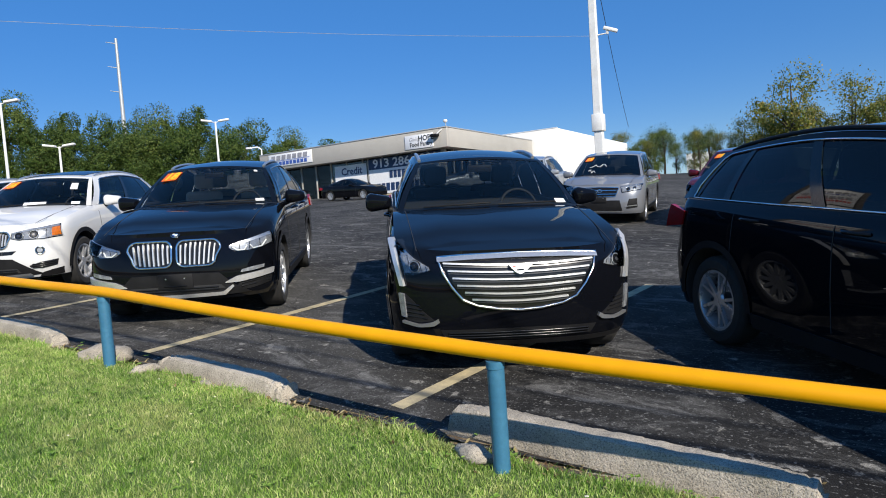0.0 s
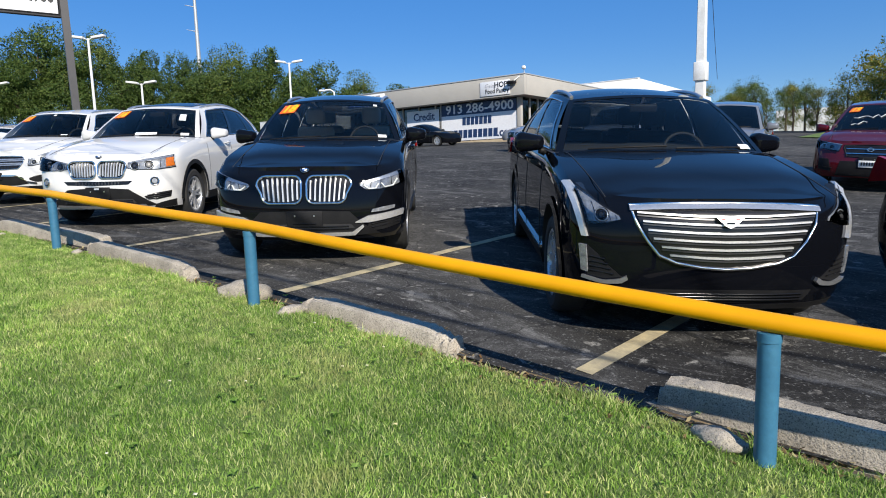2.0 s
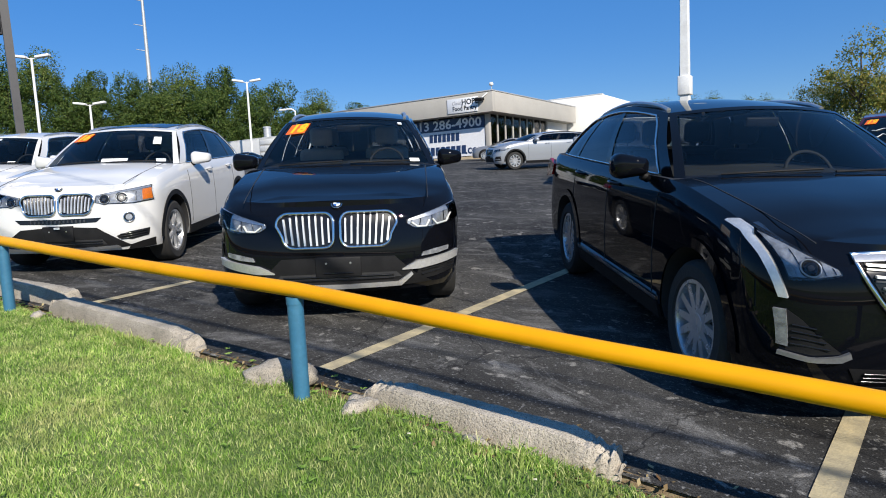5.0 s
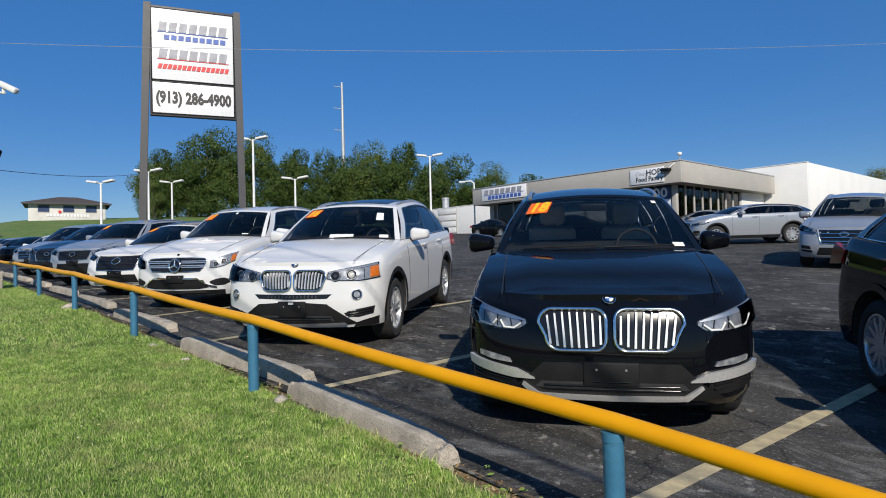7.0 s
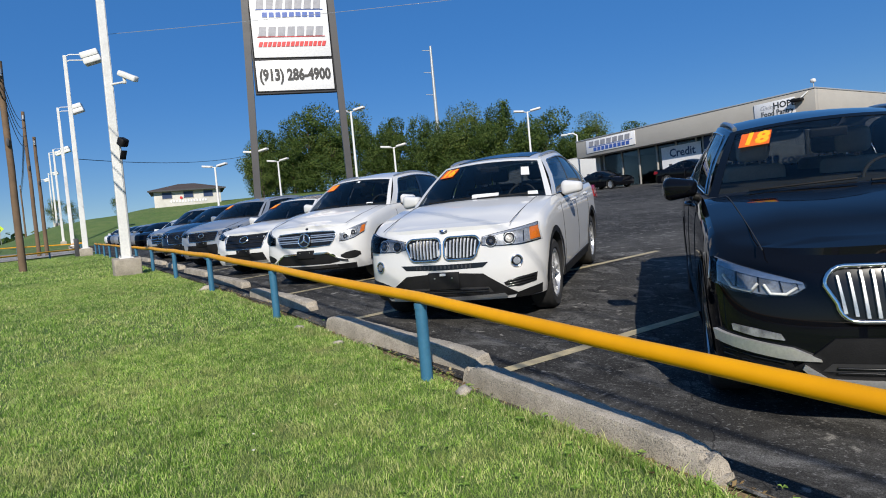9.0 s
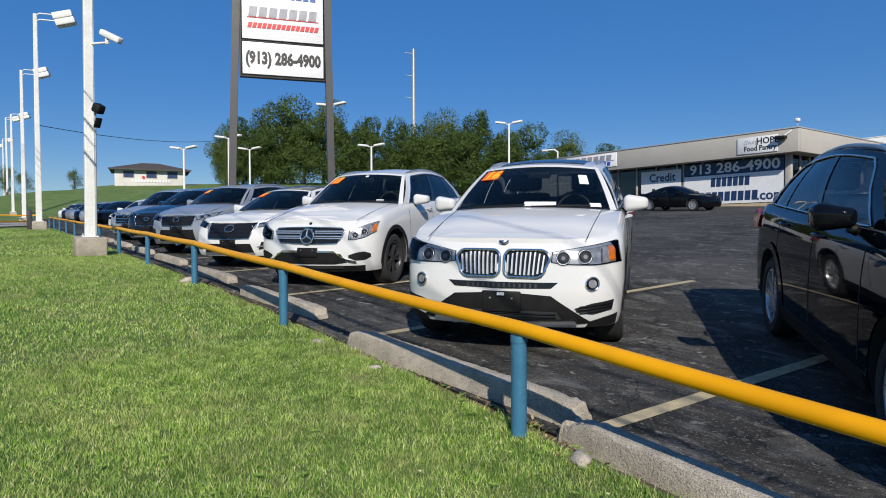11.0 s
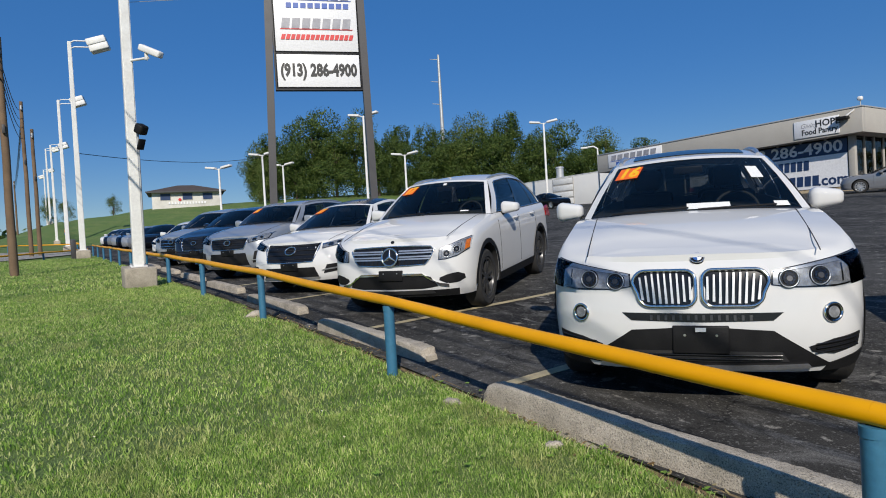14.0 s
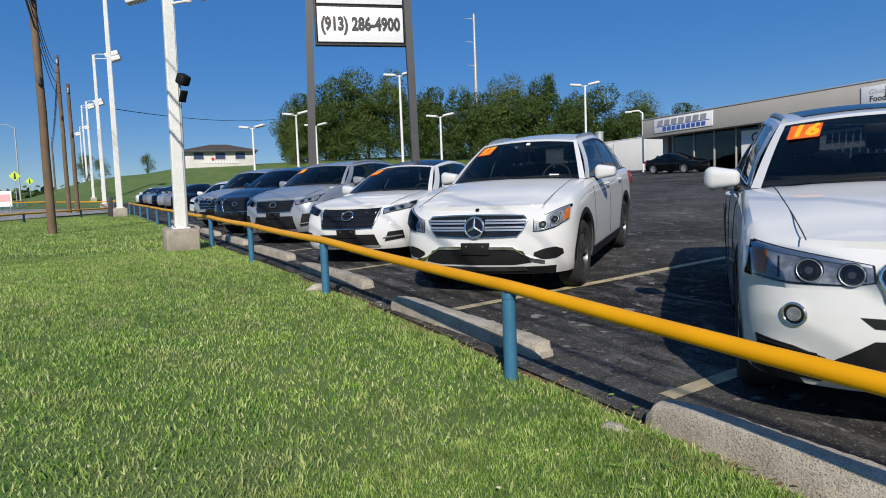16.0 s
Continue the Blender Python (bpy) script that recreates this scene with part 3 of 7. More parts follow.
# broad weeds, a few yellow and white flower heads
rnd = random.Random(9)
verts, faces = [], []
for k in range(380):
    x, y = rnd.uniform(-9, 1.5) if k % 3 else rnd.uniform(-3, 1.8), rnd.uniform(-2.3, 0.15)
    if k < 90:
        x, y = rnd.uniform(-10, 1.5), rnd.uniform(0.12, 0.45)
    z = max(land_z(x, y), lot_z(x, y) if y > 0.34 else -9)
    for q in range(rnd.randint(4, 8)):
        a, l, w = rnd.uniform(0, 6.28), rnd.uniform(0.014, 0.036), rnd.uniform(0.005, 0.010)
        o = len(verts)
        c, s = math.cos(a), math.sin(a)
        verts += [(x, y, z + 0.028), (x + c * l * 0.5 - s * w, y + s * l * 0.5 + c * w, z + 0.036), (x + c * l, y + s * l, z + 0.034), (x + c * l * 0.5 + s * w, y + s * l * 0.5 - c * w, z + 0.036)]
        faces.append((o, o + 1, o + 2, o + 3))
tagged(put("weed", mesh_of("weed", verts, faces), WEED), "broad-leaved green weeds in the lawn", "weeds", kind="stuff")
verts, faces = [], []
for k in range(60):
    x, y = rnd.uniform(-12, 1.5), rnd.uniform(-2.3, 0.0)
    z, r = land_z(x, y) + 0.05, rnd.uniform(0.006, 0.011)
    o = len(verts)
    verts += [(x + r * math.cos(q * 1.05), y + r * math.sin(q * 1.05), z + 0.004 * (q % 2)) for q in range(6)]
    faces.append(tuple(range(o, o + 6)))
tagged(put("wild_flower", mesh_of("wild_flower", verts, faces), surf("flower_heads", (0.75, 0.62, 0.08), (0.72, 0.70, 0.6), 3, 0.7)), "tiny yellow and white flower heads in the lawn", "flowers", kind="stuff")

# ---- poles ----
def square_pole(name, label, x, y, h, w0, w1, block=0.42, group="", lean=0.0):
    z = land_z(x * K, y * K) if y < 0.3 else lot_z(x * K, y * K)
    th = thing(name, label, "pole", group, m=pose(x * K, y * K, z, 0, lean, 0))
    if block:
        b = box((-0.30, -0.30, -0.15), (0.30, 0.30, block), 0.03)
        for v in b.verts:
            v.co += Vector((0.012 * noise.noise(v.co * 3), 0.012 * noise.noise(v.co * 4), 0))
        put("footing", b, CONCRETE, th)
    bm = bmesh.new()
    for z0, w in ((block, w0), (block + h, w1)):
        for sx, sy in ((-1, -1), (1, -1), (1, 1), (-1, 1)):
            bm.verts.new((sx * w / 2, sy * w / 2, z0))
    bm.verts.ensure_lookup_table()
    for f in ((0, 1, 5, 4), (1, 2, 6, 5), (2, 3, 7, 6), (3, 0, 4, 7), (4, 5, 6, 7), (3, 2, 1, 0)):
        bm.faces.new([bm.verts[k] for k in f])
    bmesh.ops.bevel(bm, geom=bm.edges[:], offset=0.018, segments=2, affect="EDGES")
    put("shaft", bm, WHITE_POLE, th)
    put("base_plate", box((-w0 * 0.75, -w0 * 0.75, block), (w0 * 0.75, w0 * 0.75, block + 0.025), 0.006), WHITE_POLE, th)
    for sx in (-1, 1):
        for sy in (-1, 1):
            put("bolt", tube([(sx * w0 * 0.62, sy * w0 * 0.62, block + 0.02), (sx * w0 * 0.62, sy * w0 * 0.62, block + 0.06)], 0.016, 8), GALV, th)
    return th, z


def camera_arm(th, z, d=(1, 0.3), material=None):
    """A bullet camera on a short arm."""
    dx, dy = Vector((*d, 0)).normalized().xy
    a = put("camera_arm", tube([(0, 0, z), (dx * 0.55, dy * 0.55, z + 0.02)], 0.025, 8), WHITE_POLE, th)
    body = box((-0.27, -0.075, -0.065), (0.27, 0.075, 0.065), 0.03)
    put("security_camera", body, WHITE_POLE, th, "white bullet camera", m=pose(dx * 0.62, dy * 0.62, z + 0.14, 0, 22, math.degrees(math.atan2(dy, dx))))
    put("camera_bracket", box((-0.04, -0.03, -0.10), (0.04, 0.03, 0.04), 0.01), WHITE_POLE, th, m=pose(dx * 0.50, dy * 0.50, z + 0.08))


th, z = square_pole("light_pole", "tall white square steel light pole on a concrete block", -21.7, -0.62, 10.5, 0.21, 0.15, lean=5.0)
camera_arm(th, 4.55, (0.8, 0.6))
fl = put("floodlight", box((-0.08, -0.10, -0.10), (0.12, 0.10, 0.10), 0.04), PLASTIC, th, "black floodlight", m=pose(0.26, 0.14, 3.20, 0, 25, 35))
put("floodlight_visor", box((-0.12, -0.08, -0.015), (0.10, 0.08, 0.015), 0.01), PLASTIC, th, m=pose(0.27, 0.14, 2.90, 0, -70, 35))
put("conduit", tube([(0.17, 0.10, 0.5), (0.15, 0.10, 3.3)], 0.02, 8), GALV, th)
th, z = square_pole("sign_pole", "tall white square steel pole with a camera", -6.45, 22.8, 11.8, 0.33, 0.195, 0.3)
put("pole_sleeve", box((-0.21, -0.21, 2.6), (0.21, 0.21, 3.25), 0.02), WHITE_POLE, th)
camera_arm(th, 6.2, (1, 0.2))

for k, (x, y, h) in enumerate([(-43.7, -0.65, 9.8), (-61, -0.8, 10), (-90, -1.0, 10), (-117, -1.2, 10), (-150, -1.4, 10), (-160, -3, 10)]):
    th, z = square_pole("light_pole", "white square light pole with twin flood heads", x, y, h, 0.26, 0.16, 0.42, "lot light poles", 3.8)
    if k == 0:
        put("meter_box", box((-0.2, -0.5, 0.0), (0.12, -0.28, 0.95), 0.02), GREY_STEEL, th)
    for q, zz in ((0.0, 0.0), (0.28, -0.28)):
        put("lamp_arm", tube([(0, 0, h + 0.35 + zz), (0.1, 0.2, h + 0.45 + zz), (0.3, 0.75, h + 0.45 + zz)], 0.03, 8), WHITE_POLE, th)
        put("lamp_head", box((-0.32, -0.30, -0.16), (0.32, 0.55, 0.16), 0.05), WHITE_POLE, th, m=pose(0.35, 1.0 + q * 0.4, h + 0.42 + zz, 18, 0, -15))

for x, y, top in [(-58.3, 45.4, 13.9), (-66.3, 31.9, 11.2), (-72.5, 17.9, 11.75), (-73.7, 13.6, 10.4), (-61.2, 24.6, 14.1), (-84, 24, 12.2)]:
    zg = lot_z(x * K, y * K)
    th = thing("lot_lamp", "white twin-headed lot lamp on a slim pole", "lamp", "lot lamps", m=pose(x * K, y * K, zg))
    h = top * K - zg
    put("pole", tube([(0, 0, 0), (0, 0, h)], [0.13, 0.09], 12), WHITE_POLE, th)
    for sg in (-1, 1):
        put("lamp_head", box((-0.55, -0.25, -0.10), (0.55, 0.25, 0.10), 0.05), WHITE_POLE, th, m=pose(sg * 0.70, sg * 0.55, h + 0.12, 0, -sg * 8, 38))
        put("lamp_arm", tube([(0, 0, h - 0.1), (sg * 0.4, sg * 0.3, h + 0.05)], 0.04, 8), WHITE_POLE, th)

# tall steel mast behind, with short side arms
th = thing("steel_mast", "tall slim pale steel mast with short arms", "mast", m=pose(-122 * K, 73.8 * K, lot_z(-92, 60)))
mh = 42.2 * K - lot_z(-92, 60)
put("pole", tube([(0, 0, 0), (0, 0, mh)], [0.55, 0.24], 12), GALV, th)
for k, zz in enumerate((0.97, 0.83, 0.69)):
    put("arm", tube([(0, 0, mh * zz), (-1.3, -1.3, mh * zz + 0.35)], [0.10, 0.05], 8), GALV, th)

# gooseneck lamp beside the showroom
th = thing("yard_lamp", "white gooseneck yard lamp by the showroom", "lamp", m=pose(-47.4 * K, 42 * K, lot_z(-47.4 * K, 42 * K)))
gz = 9.4 * K - lot_z(-47.4 * K, 42 * K)
put("pole", tube([(0, 0, 0), (0, 0, gz - 0.5), (0, 0, gz - 0.1), (-0.25, -0.2, gz + 0.12), (-0.65, -0.5, gz + 0.1)], 0.07, 10), WHITE_POLE, th)
put("lamp_head", box((-0.28, -0.16, -0.08), (0.28, 0.16, 0.08), 0.05), WHITE_POLE, th, m=pose(-0.9, -0.68, gz + 0.06, 0, 0, 38))

# wooden poles and their cables
def wood_pole(x, y, top, lean=0.0):
    z = land_z(x * K, y * K)
    th = thing("utility_pole", "weathered brown wooden utility pole by the street", "utility pole", "utility poles", m=pose(x * K, y * K, z, 0, lean, 0))
    h = top * K - z
    put("shaft", tube([(0, 0, -0.2)] + [(0.01 * math.sin(q), 0.01 * math.cos(q * 2), h * q / 6) for q in range(1, 7)], [0.118 - 0.005 * q for q in range(7)], 14), WOOD, th)
    put("insulator", tube([(0.16, 0, h - 0.5), (0.16, 0, h - 0.25)], 0.06, 8), GALV, th)
    put("pole_step", box((0.12, -0.04, h * 0.6), (0.2, 0.04, h * 0.6 + 0.25), 0.01), GREY_STEEL, th)
    return Vector((x * K, y * K, top * K))


wp = [wood_pole(-30.2, -3.2, 8.9, 2.2), wood_pole(-52, -3.0, 11.6, 1.5), wood_pole(-53.5, -2.55, 10.2, 2.5), wood_pole(-110, -5.2, 13)]


def cable(a, b, sag, r, material, label):
    pts = [Vector(a) + (Vector(b) - Vector(a)) * t - Vector((0, 0, sag * 4 * t * (1 - t))) for t in [k / 16 for k in range(17)]]
    tagged(put("overhead_cable", tube(pts, r, 5), material), label, "cable", "overhead cables")


off = Vector((0.15, 0, -0.4))
wp.append(wood_pole(19.5, -3.2, 8.0))
for dz, end, r in ((0.0, 6.7, 0.011), (0.25, 5.15, 0.024), (0.5, 4.55, 0.013), (0.8, 3.95, 0.026)):
    d = Vector((0, 0, -dz))
    cable(wp[0] + off + d, Vector((wp[4].x, wp[4].y, end)), 0.15, r, BLACK_CABLE, "black overhead cable along the street")
    cable(wp[0] + off + d, wp[1] + off + d * 2, 0.6, 0.014, BLACK_CABLE, "black overhead cable along the street")
    cable(wp[1] + off + d, wp[3] + off + d, 0.6, 0.014, BLACK_CABLE, "black overhead cable along the street")

cable((-6.45 * K, 22.8 * K, 11.2), (-15 * K, 60 * K, 8.8 * K), 0.4, 0.016, BLACK_CABLE, "thin guy wire from the white pole")

cable((-43.7 * K + 0.3, -0.65 * K, 7.3 * K), (-72.5 * K, 17.9 * K, 11.6 * K), 0.5, 0.018, BLACK_CABLE, "thin black wire between lot poles")

cable((-21.7 * K, -0.62 * K, 6.9), (-6.45 * K, 22.8 * K, 7.6), 0.25, 0.006, PALE_CABLE, "thin pale wire strung between the white poles")

# street lamps, crossing signs and a small board beside the road
for x, y, h in ((-58, -9.0, 9.5), (-105, -9.0, 9.5)):
    th = thing("street_lamp", "grey steel street lamp with a long arm", "lamp", "street lamps", m=pose(x * K, y * K, rail_z(x * K)))
    put("pole", tube([(0, 0, 0), (0, 0, h * 0.95)], [0.11, 0.07], 10), GALV, th)
    put("arm", tube([(0, 0, h * 0.95), (-0.6, -0.8, h), (-1.6, -2.2, h + 0.1)], 0.045, 8), GALV, th)
    put("lamp_head", box((-0.35, -0.15, -0.08), (0.35, 0.15, 0.08), 0.04), GALV, th, m=pose(-1.85, -2.55, h + 0.08, 0, 0, 54))
for x, y in ((-88, -8.2), (-118, -8.6)):
    th = thing("crossing_sign", "yellow-green diamond crossing sign on a post", "road sign", "crossing signs", m=pose(x * K, y * K, rail_z(x * K)))
    put("post", tube([(0, 0, 0), (0, 0, 3.3)], 0.035, 8), GALV, th)
    put("diamond", prism([(0, -0.5), (0.5, 0), (0, 0.5), (-0.5, 0)], 0.02), YELLOW_SIGN, th, m=pose(0.06, 0, 3.0, 0, 0, 80))
    put("symbol", prism([(-0.10, -0.3), (0.10, -0.3), (0.05, 0.3), (-0.05, 0.3)], 0.02), BLACK_INK, th, m=pose(0.085, 0, 3.0, 0, 0, 80))
th = thing("yard_board", "small white and pink roadside board", "sign board", m=pose(-60, -6.8, rail_z(-60)))
put("panel", prism([(-0.5, 0.35), (0.5, 0.35), (0.5, 1.45), (-0.5, 1.45)], 0.03), SIGN_WHITE, th, m=pose(0, 0, 0, 0, 0, 75))
put("panel_band", prism([(-0.42, 0.7), (0.42, 0.7), (0.42, 1.2), (-0.42, 1.2)], 0.04), surf("faded_pink", (0.75, 0.35, 0.35), (0.7, 0.4, 0.4), 3, 0.6), th, m=pose(0.01, -0.01, 0, 0, 0, 75))
for sg in (-0.4, 0.4):
    put("leg", tube([(sg * 0.26, sg * 0.96, 0), (sg * 0.26, sg * 0.96, 0.5)], 0.03, 6), GALV, th)

# rails round the driveway
def rail_set(pts, h=0.53):
    pts = [(x * K, y * K) for x, y in pts]
    for x, y in pts:
        post_thing(x, y, h)
    rail_run([(x, y, land_z(x, y) + h + 0.046) for x, y in pts])


rail_set([(-48.4, -0.2), (-44.6, -2.4), (-40.8, -4.6), (-37.0, -6.8)], 0.33)
rail_set([(-58.2, 0.0), (-63.0, -2.7), (-68.0, -4.8), (-73.0, -8.2)])
rail_set([(-62 - 4 * k, 0.0) for k in range(10)])
rail_set([(-66 - 5 * k, -7.6) for k in range(6)])
for x in (-76, -78.5):
    tagged(put("marker_post", tube([(0, 0, 0), (0, 0, 1.3)], 0.06, 10), YELLOW, m=pose(x * K, -5 * K, land_z(x * K, -5 * K))), "short yellow marker post in the grass", "post", "marker posts")

# ---- the big pylon sign ----
sl, sr = Vector((-35.75 * K, 7.05 * K, 0)), Vector((-34.2 * K, 11.62 * K, 0))
sg_dir = (sr - sl).normalized()
turn = math.degrees(math.atan2(sg_dir.y, sg_dir.x))
mid = (sl + sr) / 2
gz = lot_z(mid.x, mid.y)
half = (sr - sl).length / 2
pylon = thing("pylon_sign", "tall white lit sign in a dark grey steel frame", "sign", m=pose(mid.x, mid.y, gz, 0, 0, turn))
Z = lambda v: v * K - gz
bot, top = Z(9.35), Z(15.05)
tl = half * 0.93
for sg in (-1, 1):
    w = 0.16
    bm = bmesh.new()
    for zz, xc in ((-0.1, sg * (half + 0.06)), (top + 0.1, sg * (half - (0.34 if sg < 0 else 0.10)))):
        for sx, sy in ((-1, -1), (1, -1), (1, 1), (-1, 1)):
            bm.verts.new((xc + sx * w, sy * w, zz))
    bm.verts.ensure_lookup_table()
    for f in ((0, 1, 5, 4), (1, 2, 6, 5), (2, 3, 7, 6), (3, 0, 4, 7), (4, 5, 6, 7), (3, 2, 1, 0)):
        bm.faces.new([bm.verts[k] for k in f])
    put("post", bm, GREY_STEEL, pylon)
inner = half - 0.20
pylon_mid = 0.11
cab = put("cabinet", box((-inner + 0.2, -0.13, bot), (inner, 0.13, top), 0.02), GREY_STEEL, pylon)
split = Z(11.15)
for nm, z0, z1 in (("phone_panel", bot + 0.14, split - 0.07), ("logo_panel", split + 0.07, top - 0.16)):
    put(nm, box((-inner + 0.32, -0.16, z0), (inner - 0.10, -0.10, z1), 0.01), SIGN_WHITE, pylon)
    put("panel_edge", box((-inner + 0.26, -0.145, z0 - 0.06), (inner - 0.04, -0.12, z1 + 0.06), 0.01), PLASTIC, pylon)
wide = 2 * (inner - 0.21)
lettering("phone_number", "(913) 286-4900", 0.75, BLACK_INK, pose(pylon_mid, -0.166, (bot + 0.14 + split - 0.07) / 2, 90), pylon, 0.01, 0, 0.036, wide * 0.93)


def logo_bar(parent, x0, x1, z, h, material, y, italic=0.15, n=7, m=None):
    """A wordmark drawn as a row of plain slanted strokes."""
    w = (x1 - x0) / n
    for k in range(n):
        a = x0 + k * w
        put("logo_stroke", prism([(a + 0.04 * w, z), (a + 0.80 * w, z), (a + 0.80 * w + italic * h, z + h), (a + 0.04 * w + italic * h, z + h)], 0.02), material, parent, m=m or pose(0, y, 0))


ph = top - split
for k, (f, mt, s2, m2) in enumerate(((0.66, SILVER_INK, 0.55, BLUE_INK), (0.30, SILVER_INK, 0.16, RED_INK))):
    logo_bar(pylon, pylon_mid - wide * 0.43, pylon_mid + wide * 0.43, split + ph * f, ph * 0.125, mt, -0.182)
    put("logo_line", box((pylon_mid - wide * 0.44, -0.186, split + ph * f - 0.05), (pylon_mid + wide * 0.44, -0.165, split + ph * f - 0.02)), m2, pylon)
    logo_bar(pylon, pylon_mid - wide * (0.36 if k == 0 else 0.44), pylon_mid + wide * (0.42 if k == 0 else 0.44), split + ph * s2, ph * 0.065, m2, -0.184, 0.3 if k else 0.05, 9 if k == 0 else 15)

# ---- showroom ----
X0, X1, Y0, Y1 = -45.9 * K, -24.25 * K, 40.3 * K, 57.4 * K
FT, FB = 8.35 * K, 6.80 * K
gl = lambda x, y: lot_z(x, y) - 0.2
shop = thing("showroom_building", "low grey stucco showroom with deep flat fascia", "building", m=pose(0, 0, 0))
put("fascia_front", box((X0, Y0, FB), (X1, Y0 + 0.35, FT), 0.02), STUCCO, shop)
put("fascia_side", box((X1 - 0.35, Y0 + 0.352, FB), (X1, Y1, FT), 0.02), STUCCO, shop)
put("fascia_end", box((X0, Y0 + 0.352, FB), (X0 + 0.35, Y1, FT), 0.02), STUCCO, shop)
put("coping_front", box((X0 - 0.04, Y0 - 0.04, FT), (X1 + 0.04, Y0 + 0.38, FT + 0.08), 0.01), GALV, shop)
put("coping_side", box((X1 - 0.38, Y0 + 0.384, FT), (X1 + 0.04, Y1, FT + 0.08), 0.01), GALV, shop)
put("soffit", box((X0 + 0.352, Y0 + 0.352, FB + 0.02), (X1 - 0.352, Y1, FB + 0.14)), STUCCO, shop)
put("roof_deck", box((X0 + 0.352, Y0 + 0.352, FT - 0.4), (X1 - 0.352, Y1, FT - 0.2)), GALV, shop)
WX, WY = X1 - 1.15 * K, Y0 + 1.25 * K
SILL = 3.55 * K
floor_z = 3.3 * K
put("base_front", box((X0 + 2.0, WY - 0.12, floor_z - 1.2), (WX + 0.12, WY + 0.12, SILL)), TAN, shop)
put("base_side", box((WX - 0.12, WY + 0.122, floor_z - 1.2), (WX + 0.12, Y1, SILL - 0.05)), TAN, shop)
put("shop_floor", box((X0 + 2.0, WY + 0.13, floor_z - 0.3), (WX - 0.13, Y1, floor_z)), TAN, shop)
put("back_wall", box((X0 + 1.0, Y1 - 0.3, floor_z - 1), (WX, Y1 - 0.02, FB)), WHITE_WALL, shop)
put("left_wall", box((X0 + 0.9, WY + 0.13, floor_z - 1), (X0 + 1.4, Y1 - 0.31, FB)), STUCCO, shop)
bays = [X0 + 2.0] + [(-43.5 + 1.9 * k) * K for k in range(1, 6)] + [-33.4 * K + k * (WX + 33.4 * K) / 5 for k in range(6)]
for x in bays:
    put("mullion", box((x - 0.06, WY - 0.08, SILL), (x + 0.06, WY + 0.08, FB + 0.02), 0.008), STUCCO, shop)
for k, (a, b) in enumerate(zip(bays[:-1], bays[1:])):
    put("pane", box((a + 0.06, WY - 0.01, SILL), (b - 0.06, WY + 0.012, FB)), SHOP_GLASS, shop)
side_bays = [WY + 0.1 + k * (Y1 - WY - 4.5) / 8 for k in range(9)]
for y in side_bays:
    put("mullion", box((WX - 0.08, y - 0.07, SILL - 0.05), (WX + 0.08, y + 0.07, FB + 0.02), 0.008), STUCCO, shop)
for a, b in zip(side_bays[:-1], side_bays[1:]):
    put("pane", box((WX - 0.012, a + 0.07, SILL - 0.05), (WX + 0.01, b - 0.07, FB)), SHOP_GLASS, shop)
put("corner_column", box((WX - 0.18, WY - 0.18, SILL), (WX + 0.18, WY + 0.10, FB), 0.02), STUCCO, shop)
put("side_wall", box((WX - 0.15, side_bays[-1] + 0.07, floor_z - 1), (WX + 0.15, Y1, FB)), WHITE_WALL, shop)
# window graphics: a navy band with the number, white sheets below
gx0, gx1 = -33.4 * K + 0.1, WX - 0.25
band_z = FB - 0.95
put("window_band", box((gx0, WY - 0.115, band_z), (gx1, WY - 0.09, FB - 0.08)), NAVY, shop)
put("window_sheet", box((gx0, WY - 0.112, SILL + 0.05), (gx1, WY - 0.092, band_z)), SIGN_WHITE, shop)
gm = (gx0 + gx1) / 2
lettering("window_number", "913 286-4900", 0.95, SIGN_WHITE, facing(gm + 0.1, WY - 0.118, band_z + 0.43), shop, 0.008, 0, 0.02, (gx1 - gx0) * 0.90)
logo_bar(shop, gm - 1.45, gm + 1.35, band_z - 0.80, 0.60, NAVY, WY - 0.135, 0.05, 7)
logo_bar(shop, gx0 + 0.7, gx1 - 1.6, SILL + 0.25, 0.62, NAVY, WY - 0.135, 0.05, 10)
lettering("window_words", ".com", 0.9, NAVY, facing(gx1 - 0.85, WY - 0.118, SILL + 0.5), shop, 0.008, 0, 0.02)
put("window_sheet", box((-37.3 * K, WY - 0.112, SILL + 0.05), (gx0 - 0.25, WY - 0.092, FB - 0.3)), SIGN_WHITE, shop)
lettering("window_words", "Credit", 0.85, NAVY, facing(-35.3 * K, WY - 0.118, FB - 0.85), shop, 0.008, 0, 0.015)
put("red_display", box((WX - 2.0, WY + 0.5, floor_z), (WX - 0.9, WY + 1.3, floor_z + 0.7), 0.1), RED_INK, shop)
# fascia signs
fs = thing("food_pantry_sign", "white fascia sign with black words", "sign", m=pose(-26.95 * K, Y0 - 0.06, 7.52 * K))
put("panel", box((-1.29, 0, -0.52), (1.29, 0.055, 0.52), 0.01), SIGN_WHITE, fs)
lettering("word", "HOPE", 0.55, BLACK_INK, facing(0.65, -0.004, 0.20), fs, 0.004, 0, 0.012)
lettering("word", "Food Pantry", 0.46, BLACK_INK, facing(0.18, -0.004, -0.22), fs, 0.004, 0, 0.010, 2.05)
lettering("word", "Giving", 0.40, SILVER_INK, facing(-0.42, -0.004, 0.18), fs, 0.004, 0.35)
ps = thing("brand_sign", "white fascia sign with blue wordmark strokes", "sign", m=pose(-41.75 * K, Y0 - 0.06, 7.65 * K))
put("panel", box((-2.6, 0, -0.52), (2.6, 0.055, 0.55), 0.01), SIGN_WHITE, ps)
